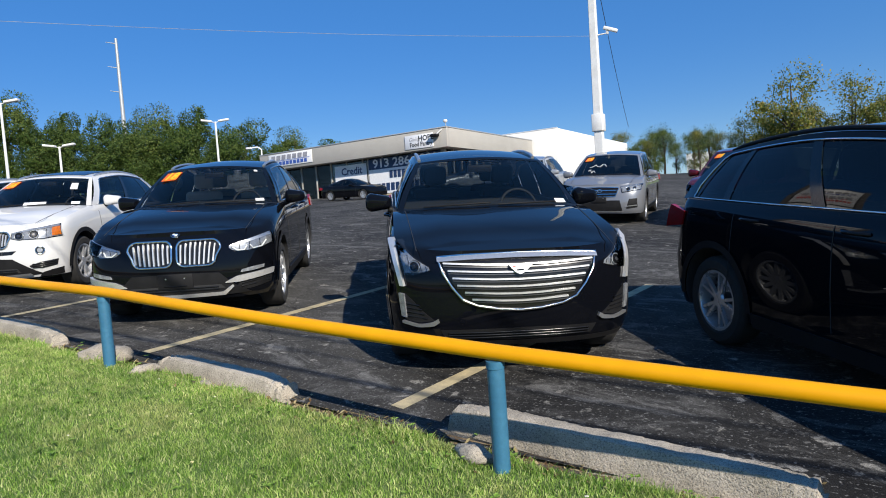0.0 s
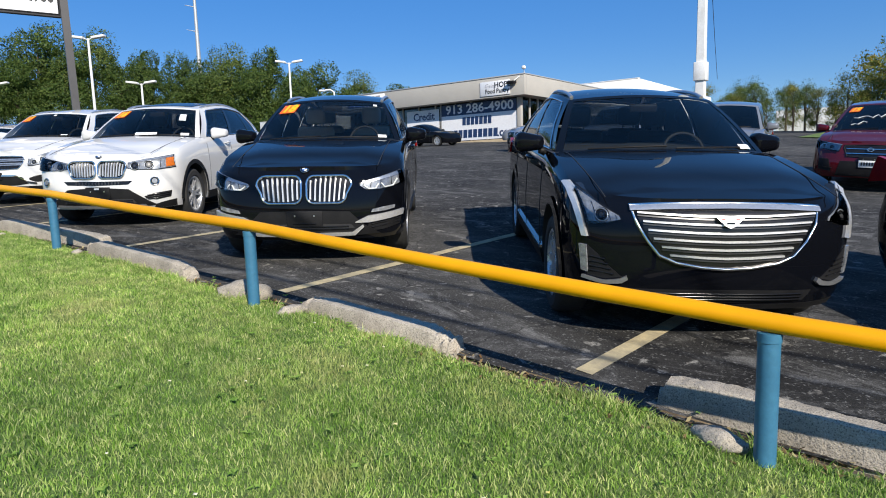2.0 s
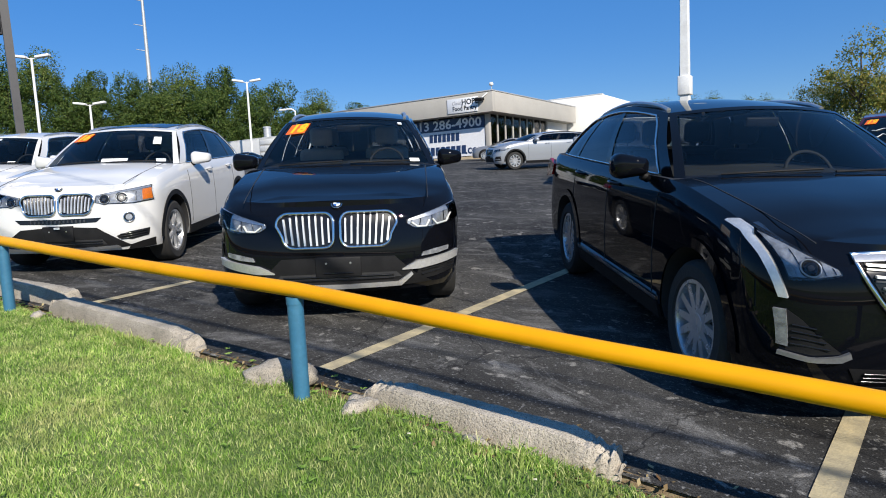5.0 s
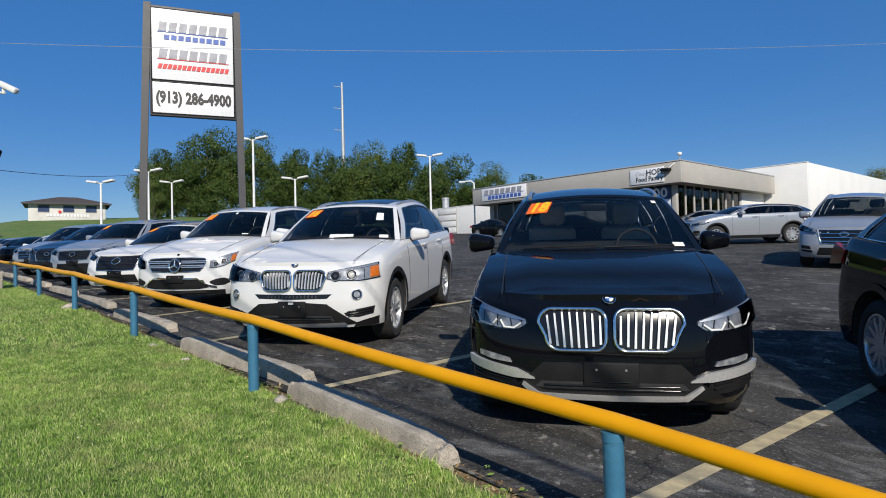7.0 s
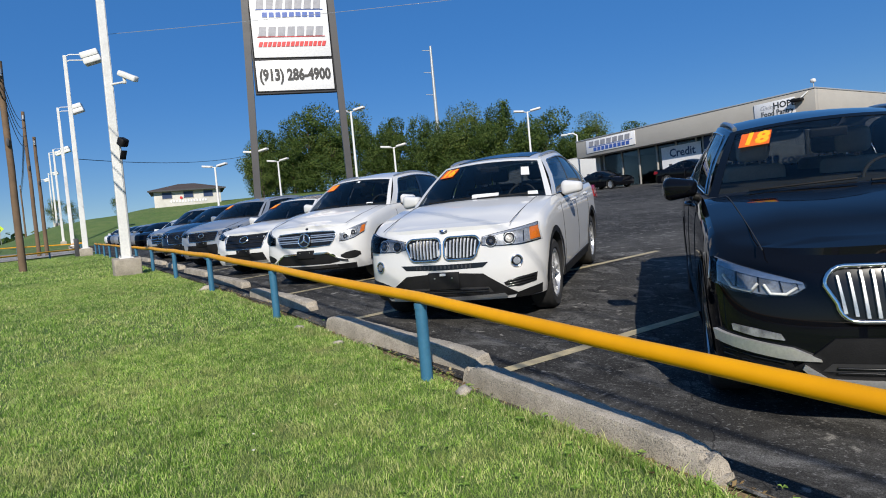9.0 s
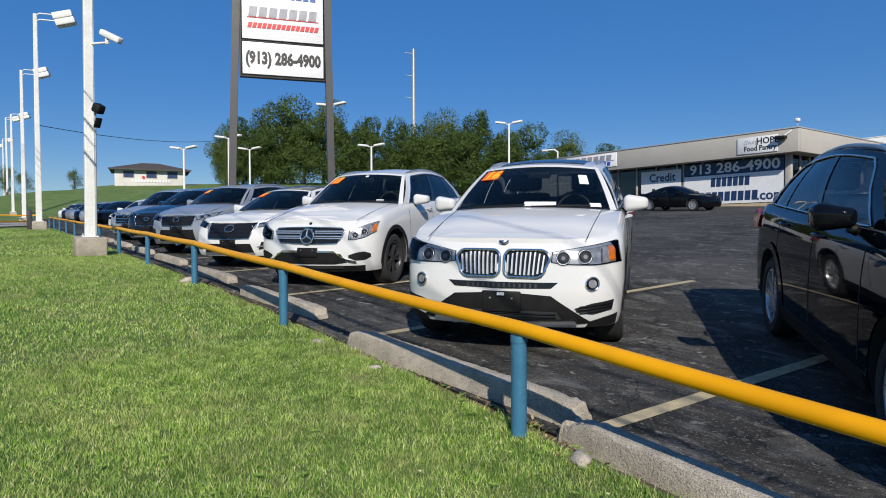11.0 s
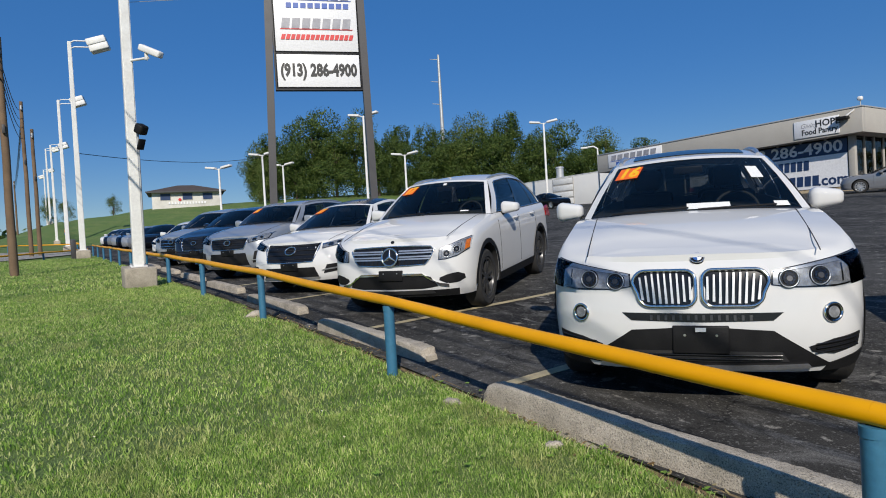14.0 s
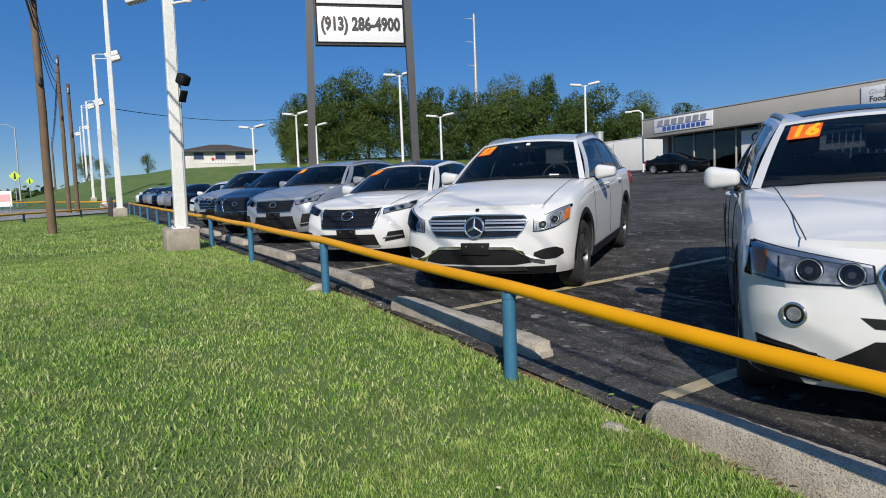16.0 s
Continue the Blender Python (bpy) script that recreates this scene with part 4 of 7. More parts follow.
logo_bar(ps, -2.3, 2.2, 0.02, 0.40, SILVER_INK, -0.02)
put("logo_line", box((-2.35, -0.02, -0.06), (2.35, 0, -0.02)), BLUE_INK, ps)
logo_bar(ps, -1.8, 2.1, -0.42, 0.30, BLUE_INK, -0.02, 0.05, 9)
fl = thing("wall_camera", "white camera and black floodlight on the fascia corner", "camera", m=pose(X1 - 0.5, Y0, FT))
put("mast", tube([(0.35, 0.2, 0.0), (0.35, 0.2, 0.45)], 0.03, 8), GALV, fl)
put("camera_body", box((0.22, 0.02, 0.36), (0.5, 0.28, 0.60), 0.08), WHITE_POLE, fl)
put("floodlight", box((-0.75, -0.45, -0.62), (-0.1, -0.06, -0.42), 0.06), PLASTIC, fl)
put("bracket", tube([(-0.3, -0.2, -0.45), (0.1, 0.0, -0.1)], 0.05, 8), WHITE_POLE, fl)
for k in range(3):
    tagged(put("roof_vent", tube([(0, 0, 0), (0, 0, 0.7)], 0.10, 10), GALV, m=pose(X1 - 1.5 - 0.5 * k, Y0 + 9, FT - 0.22)), "small galvanised vent on the flat roof", "vent", "roof vents")

# white block buildings behind and beside
def block_building(name, label, x0, x1, y0, y1, top, door=None):
    z0 = min(lot_z(x0, y0), lot_z(x1, y0), lot_z(x0, y1), lot_z(x1, y1)) - 0.3
    th = thing(name, label, "building", m=pose(0, 0, 0))
    t = 0.3
    put("wall_front", box((x0, y0, z0), (x1, y0 + t, top), 0.02), WHITE_WALL, th)
    put("wall_back", box((x0, y1 - t, z0), (x1, y1, top), 0.02), WHITE_WALL, th)
    put("wall_left", box((x0, y0 + t + 0.002, z0), (x0 + t, y1 - t - 0.002, top), 0.02), WHITE_WALL, th)
    put("wall_right", box((x1 - t, y0 + t + 0.002, z0), (x1, y1 - t - 0.002, top), 0.02), WHITE_WALL, th)
    put("roof", box((x0 + t, y0 + t, top - 0.35), (x1 - t, y1 - t, top - 0.2)), GALV, th)
    put("coping", box((x0 - 0.03, y0 - 0.03, top), (x1 + 0.03, y0 + t + 0.02, top + 0.06)), WHITE_POLE, th)
    if door:
        dx, w, h = door
        dz = lot_z(dx, y0)
        d = put("door", box((dx - w / 2, y0 - 0.04, dz), (dx + w / 2, y0 + 0.02, dz + h)), STUCCO, th)
        for k in range(4):
            put("door_panel", box((dx - w / 2 + 0.1, y0 - 0.07, dz + 0.1 + k * h / 4), (dx + w / 2 - 0.1, y0 - 0.035, dz + (k + 1) * h / 4 - 0.05), 0.01), WHITE_POLE, d)
    return th


block_building("service_building", "tall white painted block building behind the showroom", -46 * K, -21.6 * K, 57.6 * K, 84 * K, 9.35 * K)
block_building("garage_building", "low white painted garage with a panelled door", -70 * K, -46.6 * K, 49.5 * K, 70 * K, 8.0 * K, (-60 * K, 3.2, 2.9))
th = thing("exhaust_stack", "galvanised exhaust stack above the white garage", "stack", m=pose(-62.5 * K, 51.5 * K, 7.9 * K))
put("pipe", tube([(0, 0, -0.3), (0, 0, 1.4)], 0.42, 16), GALV, th)
put("cap", tube([(0, 0, 1.4), (0, 0, 1.55)], [0.5, 0.42], 16), GALV, th)
block_building("right_annex", "low white block wall at the lot's far side", -14 * K, -2 * K, 84 * K, 90 * K, 7.0 * K)

# ---- the office on the hill ----
ox, oy = -116 * K, 18.2 * K
oz = 9.4 * K
off_b = thing("hill_office", "pale stone office with a low brown hipped roof on the hill", "building", m=pose(ox, oy, oz, 0, 0, 80))
hw, hd, wh = 5.3 * K, 4.5, 2.55 * K
put("wall", box((-hw, 0, -1.5), (hw, 2 * hd, wh), 0.02), STONE_WALL, off_b)
ev = 0.8
bm = bmesh.new()
vs = [bm.verts.new(v) for v in ((-hw - ev, -ev, wh), (hw + ev, -ev, wh), (hw + ev, 2 * hd + ev, wh), (-hw - ev, 2 * hd + ev, wh), (-1.2, hd, wh + 1.35), (1.2, hd, wh + 1.35))]
for f in ((0, 1, 5, 4), (1, 2, 5), (2, 3, 4, 5), (3, 0, 4), (3, 2, 1, 0)):
    bm.faces.new([vs[k] for k in f])
put("roof", bm, ROOF_TILE, off_b)
put("eave", box((-hw - ev - 0.02, -ev - 0.05, wh - 0.20), (hw + ev + 0.02, -ev + 0.06, wh + 0.02)), GREY_STEEL, off_b)
for x in (-3.0, 0.1, 3.0):
    w = put("window", box((x - 0.75, -0.05, wh - 1.35), (x + 0.75, 0.05, wh - 0.25)), STUCCO, off_b)
    put("pane", box((x - 0.68, -0.07, wh - 1.28), (x + 0.68, -0.03, wh - 0.32)), NAVY, w)
for k in range(13):
    put("sign_stroke", box((-2.6 + 0.42 * k, -0.09, wh - 1.95), (-2.35 + 0.42 * k, -0.02, wh - 1.60)), SIGN_WHITE, off_b)
put("emblem", tube([(-1.0, -0.12, wh - 1.25), (-1.0, -0.02, wh - 1.25)], 0.22, 12), RED_INK, off_b)

# ---- trees ----
def tree_mesh(seed, h, r, n, trunk, leaf, slim=1.0, airy=0.0, low=0.07):
    """Trunk with limbs, and a crown of small leaf clumps on uneven lobes with gaps between."""
    rnd = random.Random(seed)
    tv = [tube_data([(0, 0, -0.5), (0.1, 0, h * 0.22), (0.15 * rnd.uniform(-1, 1), 0.1, h * 0.5), (0, 0.1, h * 0.85)], [h * 0.022, h * 0.017, h * 0.011, h * 0.004], 9)]
    lobes = []
    for k in range(11):
        a, rad, zz = rnd.uniform(0, 6.28), r * rnd.uniform(0.25, 0.72) * slim, h * rnd.uniform(low, 0.86)
        fall = 1 - 0.45 * max(0, (zz / h - 0.6) / 0.3)
        c = Vector((math.cos(a) * rad * fall, math.sin(a) * rad * fall, zz))
        lobes.append((c, r * rnd.uniform(0.34, 0.56)))
        st = Vector((0, 0, h * rnd.uniform(0.2, 0.5)))
        tv.append(tube_data([st, st.lerp(c, 0.5) + Vector((0, 0, 0.3)), c], [h * 0.009, h * 0.006, h * 0.002], 6))
    lobes.append((Vector((0, 0, h * 0.80)), r * 0.5))
    lobes.append((Vector((0, 0, h * 0.55)), r * 0.6))
    verts, faces = [], []
    for k in range(int(n * 2.1)):
        c, rr = lobes[rnd.randrange(len(lobes))]
        d = Vector((rnd.gauss(0, 1), rnd.gauss(0, 1), rnd.gauss(0, 0.8))).normalized()
        rad = rr * rnd.uniform(0.62 - airy, 1.06)
        p = c + d * rad
        p += Vector((noise.noise(p * 0.5), noise.noise(p * 0.5 + Vector((9, 0, 0))), noise.noise(p * 0.5 + Vector((0, 9, 0))))) * r * 0.22
        if noise.noise(p * (1.6 / r) * 2 + Vector((seed, 0, 0))) < -0.40:
            continue
        s = r * rnd.uniform(0.016, 0.040)
        u = Vector((rnd.gauss(0, 1), rnd.gauss(0, 1), rnd.gauss(0, 1))).normalized()
        v = u.cross(d + Vector((0.01, 0, 0.3))).normalized()
        o = len(verts)
        verts += [p - u * s, p + v * s * 0.55, p + u * s, p - v * s * 0.55 + d * s * 0.2]
        faces.append((o, o + 1, o + 2, o + 3))
    tm = mesh_of("trunk", *joined([(list(a), b) for a, b in tv]), smooth=True)
    tm.materials.append(trunk)
    lm = mesh_of("crown", verts, faces)
    lm.materials.append(leaf)
    return tm, lm


def tree_thing(meshes, x, y, z, size=1.0, turn=0.0, label="leafy green tree at the edge of the lot", group="trees behind the lot"):
    th = thing("tree", label, "tree", group, m=pose(x, y, z, 0, 0, turn) @ Matrix.Scale(size, 4))
    put("trunk", meshes[0], None, th)
    put("crown", meshes[1], None, th)
    return th


kinds = [tree_mesh(3, 13, 5.0, 9500, BARK, LEAF), tree_mesh(8, 14, 5.6, 10000, BARK, LEAF_DARK), tree_mesh(15, 11, 5.0, 8500, BARK, LEAF_DARK), tree_mesh(21, 12, 4.2, 3800, BARK, LEAF, 1.0, 0.2)]
slim = [tree_mesh(31, 8, 2.6, 3000, BARK, LEAF_GOLD, 0.8, 0.35), tree_mesh(35, 9, 3.0, 3800, BARK, LEAF, 0.9, 0.3), tree_mesh(39, 8, 3.4, 4200, BARK, LEAF_GOLD, 1.0, 0.3)]
rnd = random.Random(12)
ring = [(-121, 32, 21.5), (-121, 35, 23), (-119, 42, 27.0), (-116, 49, 26.5), (-112, 56, 24.0), (-107, 62, 23.0), (-104, 67, 25), (-100, 74, 25.0), (-94, 80, 22.0), (-87, 87, 20.4), (-82, 92, 18.0), (-119, 36, 17), (-118, 40, 18), (-111, 55, 17), (-104, 66, 17.5), (-97, 75, 17), (-90, 82, 16)]
for k in range(len(ring) - 8):
    (xa, ya, ta), (xb, yb, tb) = ring[k], ring[k + 1]
    ring.append(((xa + xb) / 2 + 3, (ya + yb) / 2 - 1, (ta + tb) / 2 - 4.0))
for k, (x, y, top) in enumerate(ring):
    zg = land_z(x * K, y * K)
    hgt = top * K - zg
    kd = kinds[k % 3] if k < 11 else kinds[2]
    base_h = (13, 14, 11)[k % 3] if k < 11 else 11
    tree_thing(kd, x * K, y * K, zg, hgt / base_h * 0.98, rnd.uniform(0, 360), "dense green leafy tree behind the lot")
tree_thing(kinds[3], -112 * K, 30 * K, land_z(-112 * K, 30 * K), 0.55, 90, "low green shrubby tree by the office")
for x, y, s in ((-150, -1, 0.7), (-158, 2, 0.6), (-170, 12, 0.6)):
    tree_thing(slim[1], x * K, y * K, land_z(x * K, y * K), s, 30 * x, "small thin tree on the grassy hill", "trees on the hill")
right = [(-0.8, 57, 11.7, 2), (-4.4, 58, 8.0, 2), (-13, 66, 9.6, 1), (-16, 70, 9.0, 1), (-9.5, 66, 8.5, 0), (-7, 62, 7.5, 0), (3.5, 56, 10.0, 2), (8, 54, 10.5, 2), (13, 52, 11, 1), (-19, 88, 12, 1), (-11, 72, 9.5, 1), (0.8, 60, 9, 0), (6, 60, 9, 0), (19, 50, 12, 1), (-24, 90, 12, 0), (-15, 68, 8.2, 0), (-11.8, 66, 7.7, 1), (-8.2, 64, 8.6, 1), (-5.6, 62, 7.4, 0), (-2.6, 60, 8.5, 1), (-17.5, 72, 8.5, 1), (-3.6, 66, 9.2, 0)]
for k, (x, y, top, kd) in enumerate(right):
    zg = lot_z(x * K, y * K)
    tree_thing(slim[kd], x * K, y * K, zg, (top * K - zg) / (8, 9, 8)[kd], rnd.uniform(0, 360), "thin tree with leaves turning yellow" if kd != 1 else "thin green tree beside the lot", "trees at the lot's far side")
tagged(put("grass_strip", sheet("grass_strip", axis_steps([(-6 * K, 40 * K, 30)]), axis_steps([(44 * K, 75 * K, 12)]), lambda x, y: lot_z(x, y) + 0.06), SOIL), "rough green grass at the far side", "grass", kind="structure")
# far low woods along the street
verts, faces = [], []
for k in range(9000):
    x, y = rnd.uniform(-420, -230), rnd.uniform(-120, 20)
    z = rail_z(x) + rnd.uniform(0, 7) * (0.6 + 0.4 * noise.noise((x * 0.05, y * 0.08, 0)))
    s = rnd.uniform(0.5, 1.2)
    o = len(verts)
    u, v = Vector((rnd.gauss(0, 1), rnd.gauss(0, 1), rnd.gauss(0, 1))).normalized() * s, Vector((rnd.gauss(0, 1), rnd.gauss(0, 1), rnd.gauss(0, 1))).normalized() * s
    p = Vector((x, y, z))
    verts += [p - u, p + v, p + u, p - v]
    faces.append((o, o + 1, o + 2, o + 3))
tagged(put("far_woods", mesh_of("far_woods", verts, faces), LEAF_DARK), "distant green woods along the street", "woods", kind="stuff")

# ---- cars ----
def wheel_mesh_tyre(R, width, rim):
    prof = [(rim, -width * 0.42), (rim + 0.02, -width * 0.5), (R - 0.035, -width * 0.5), (R - 0.008, -width * 0.40), (R, -width * 0.28), (R, width * 0.28), (R - 0.008, width * 0.40), (R - 0.035, width * 0.5), (rim + 0.02, width * 0.5), (rim, width * 0.42)]
    n, verts, faces = 40, [], []
    for k in range(n):
        a = 2 * math.pi * k / n
        verts += [(x, r * math.cos(a), r * math.sin(a)) for r, x in prof]
    p = len(prof)
    for k in range(n):
        for j in range(p - 1):
            a, b = k * p + j, ((k + 1) % n) * p + j
            faces.append((a, a + 1, b + 1, b))
    bm = bmesh.new()
    bm.from_mesh(mesh_of("t", verts, faces))
    sharpen(bm, 40)
    return bm


def wheel_mesh_rim(rim, width, spokes, twin):
    """Barrel, hub and spokes as one cast piece; the outer side faces +x."""
    verts, faces = [], []
    prof = [(rim + 0.005, width * 0.45), (rim - 0.014, width * 0.45), (rim - 0.022, width * 0.36), (rim - 0.03, -width * 0.4)]
    n = 40
    for k in range(n):
        a = 2 * math.pi * k / n
        verts += [(x, r * math.cos(a), r * math.sin(a)) for r, x in prof]
    p = len(prof)
    for k in range(n):
        for j in range(p - 1):
            a, b = k * p + j, ((k + 1) % n) * p + j
            faces.append((a, a + 1, b + 1, b))

    def bar(a0, a1, w0, w1):
        base = len(verts)
        for r, a, w, xo in ((0.035, a0, w0, width * 0.36), (rim - 0.015, a1, w1, width * 0.40)):
            c, s = math.cos(a), math.sin(a)
            for sx in (-0.03, 0.0):
                for sw in (-w, w):
                    verts.append((xo + sx, r * c - sw * s, r * s + sw * c))
        for f in ((2, 3, 7, 6), (0, 2, 6, 4), (3, 1, 5, 7), (1, 0, 4, 5)):
            faces.append(tuple(base + q for q in f))

    for k in range(spokes):
        a = 2 * math.pi * k / spokes
        if twin:
            bar(a - 0.10, a - 0.20, 0.014, 0.011)
            bar(a + 0.10, a + 0.20, 0.014, 0.011)
        else:
            bar(a, a, 0.026, 0.020)
    base = len(verts)
    for k in range(20):
        a = 2 * math.pi * k / 20
        verts.append((width * 0.37, 0.055 * math.cos(a), 0.055 * math.sin(a)))
        verts.append((width * 0.30, 0.07 * math.cos(a), 0.07 * math.sin(a)))
    for k in range(20):
        a, b = base + 2 * k, base + 2 * ((k + 1) % 20)
        faces.append((a, b, b + 1, a + 1))
    faces.append(tuple(base + 2 * k for k in range(20)))
    base = len(verts)
    for k in range(24):
        a = 2 * math.pi * k / 24
        verts.append((-width * 0.05, (rim * 0.72) * math.cos(a), (rim * 0.72) * math.sin(a)))
    faces.append(tuple(range(base, base + 24)))
    bm = bmesh.new()
    bm.from_mesh(mesh_of("r", verts, faces))
    sharpen(bm, 35)
    return bm


SUV = dict(L=4.70, W=0.945, H=1.67, sill=0.26, n=3.35, Lc=0.66, nose=((0.2, 0.10), (0.34, 0.02), (0.50, 0.0), (0.66, 0.025), (0.82, 0.06), (0.88, 0.09), (0.93, 0.15), (1.0, 0.26)),
           tail=((0.25, 0.14), (0.45, 0.02), (0.65, 0.0), (0.9, 0.10), (1.1, 0.16)), nr=3.2, Lr=0.55,
           shoulder=((0, 0.90), (0.25, 0.955), (0.6, 1.03), (1.25, 1.14), (1.9, 1.145), (3.2, 1.16), (4.7, 1.19)), crown=((0, 0.03), (0.25, 0.055), (1.2, 0.06), (1.45, 0.02)),
           cowl=1.40, roof0=2.06, roof1=4.22, glass1=4.56, roofw=0.645, wheel=0.365, rim=0.245, axle=0.86, base=2.86, arch=0.425, rails="satin",
           splits=((0.0, 0.075, "p"), (0.075, 0.405, "g"), (0.405, 0.445, "k"), (0.445, 0.735, "g"), (0.735, 0.765, "k"), (0.765, 0.90, "g"), (0.90, 1.0, "p")), spokes=10, twin=False)
SEDAN = dict(SUV, L=4.85, W=0.92, H=1.45, sill=0.20, nose=((0.15, 0.10), (0.3, 0.02), (0.5, 0.0), (0.65, 0.05), (0.78, 0.14), (0.86, 0.25)), tail=((0.2, 0.12), (0.45, 0.0), (0.8, 0.03), (1.0, 0.12)),
             shoulder=((0, 0.74), (0.3, 0.83), (1.3, 0.94), (2.0, 0.96), (3.5, 1.0), (4.85, 1.02)), cowl=1.45, roof0=2.25, roof1=3.35, glass1=4.15, roofw=0.56, wheel=0.335, rim=0.23, axle=0.92, base=2.85, arch=0.385, rails="",
             splits=((0.0, 0.09, "p"), (0.09, 0.43, "g"), (0.43, 0.47, "k"), (0.47, 0.80, "g"), (0.80, 1.0, "p")), Lr=0.7)
VAN = dict(SUV, L=5.10, W=0.98, H=1.74, nose=((0.2, 0.10), (0.34, 0.02), (0.5, 0.0), (0.75, 0.05), (0.9, 0.14), (1.0, 0.28)), shoulder=((0, 0.88), (0.3, 0.99), (1.1, 1.10), (2.0, 1.08), (5.1, 1.12)),
           cowl=1.15, roof0=2.05, roof1=4.75, glass1=4.98, roofw=0.70, axle=0.95, base=3.05, wheel=0.345, arch=0.40, rails="",
           splits=((0.0, 0.06, "p"), (0.06, 0.33, "g"), (0.33, 0.36, "k"), (0.36, 0.64, "g"), (0.64, 0.67, "k"), (0.67, 0.95, "g"), (0.95, 1.0, "p")))
WL = ((0, 0.955), (0.12, 0.985), (0.45, 1.0), (0.74, 0.995), (0.88, 0.98), (0.95, 0.96), (1.0, 0.925))


class Shell:
    """The outer surface of a car: the nose at y = 0, the tail at y = L, the ground at z = 0."""

    def __init__(self, s):
        self.s = s
        self.zx, self.zy = zip(*s["shoulder"])
        self.wf, self.ww = zip(*WL)
        self.nz, self.no = zip(*s["nose"])
        self.tz, self.to = zip(*s["tail"])
        self.cx, self.cy = zip(*s["crown"])

    def shoulder(self, y):
        return float(sum(np.interp(y + d, self.zx, self.zy) for d in (-0.15, 0, 0.15)) / 3)

    def half(self, y, z):
        """Half width on the flank, away from the corners."""
        s = self.s
        f = (z - s["sill"]) / (self.shoulder(y) - s["sill"])
        return s["W"] * float(np.interp(f, self.wf, self.ww))

    def nose(self, z):
        return float(sum(np.interp(z + d, self.nz, self.no) for d in (-0.03, 0, 0.03)) / 3)

    def tail(self, z):
        return float(np.interp(z, self.tz, self.to))

    def point(self, q, f):
        """q: 0 at the middle of the nose, 1 at the end of its corner, 2 at the start of the tail's corner, 3 at the middle of the tail."""
        s = self.s
        if q < 1:
            a = q * math.pi / 2
            r, y0 = math.sin(a) ** (2 / s["n"]), s["Lc"] * (1 - math.cos(a) ** (2 / s["n"]))
        elif q <= 2:
            r, y0 = 1.0, s["Lc"] + (s["L"] - s["Lr"] - s["Lc"]) * (q - 1)
        else:
            a = (3 - q) * math.pi / 2
            r, y0 = math.sin(max(a, 0)) ** (2 / s["nr"]), s["L"] - s["Lr"] * (1 - math.cos(a) ** (2 / s["nr"]))
        zs = self.shoulder(y0)
        z = s["sill"] + f * (zs - s["sill"])
        y = y0 + self.nose(z) * (1 - step01(y0 / s["Lc"])) - self.tail(z) * (1 - step01((s["L"] - y0) / s["Lr"]))
        return r * s["W"] * float(np.interp(f, self.wf, self.ww)), y, z

    def front(self, x, z):
        s, y0 = self.s, 0.0
        for _ in range(4):
            r = min(abs(x) / self.half(y0, z), 0.9995)
            y0 = s["Lc"] * (1 - math.cos(math.asin(r ** (s["n"] / 2))) ** (2 / s["n"]))
        return y0 + self.nose(z) * (1 - step01(y0 / s["Lc"]))

    def side(self, y, z):
        s = self.s
        y0 = y
        if y < s["Lc"]:
            y0 = y - self.nose(z) * (1 - step01(y / s["Lc"]))
            u = min(max(1 - max(y0, 0) / s["Lc"], 0), 1)
            return self.half(y0, z) * (1 - u ** s["n"]) ** (1 / s["n"])
        return self.half(y, z)

    def rear(self, x, z):
        s = self.s
        r = min(abs(x) / self.half(s["L"] - 0.2, z), 0.9995)
        return s["L"] - s["Lr"] * (1 - math.cos(math.asin(r ** (s["nr"] / 2))) ** (2 / s["nr"])) - self.tail(z)

    def top(self, x, y):
        w = max(self.half(y, self.shoulder(y)), 0.01)
        u = min(abs(x) / w, 1)
        ridge = 0.016 * math.exp(-((abs(x) - 0.42 - 0.16 * y) / 0.07) ** 2) if 0.25 < y < self.s["cowl"] else 0
        return self.shoulder(y) + float(np.interp(y, self.cx, self.cy)) * (1 - u * u) + ridge


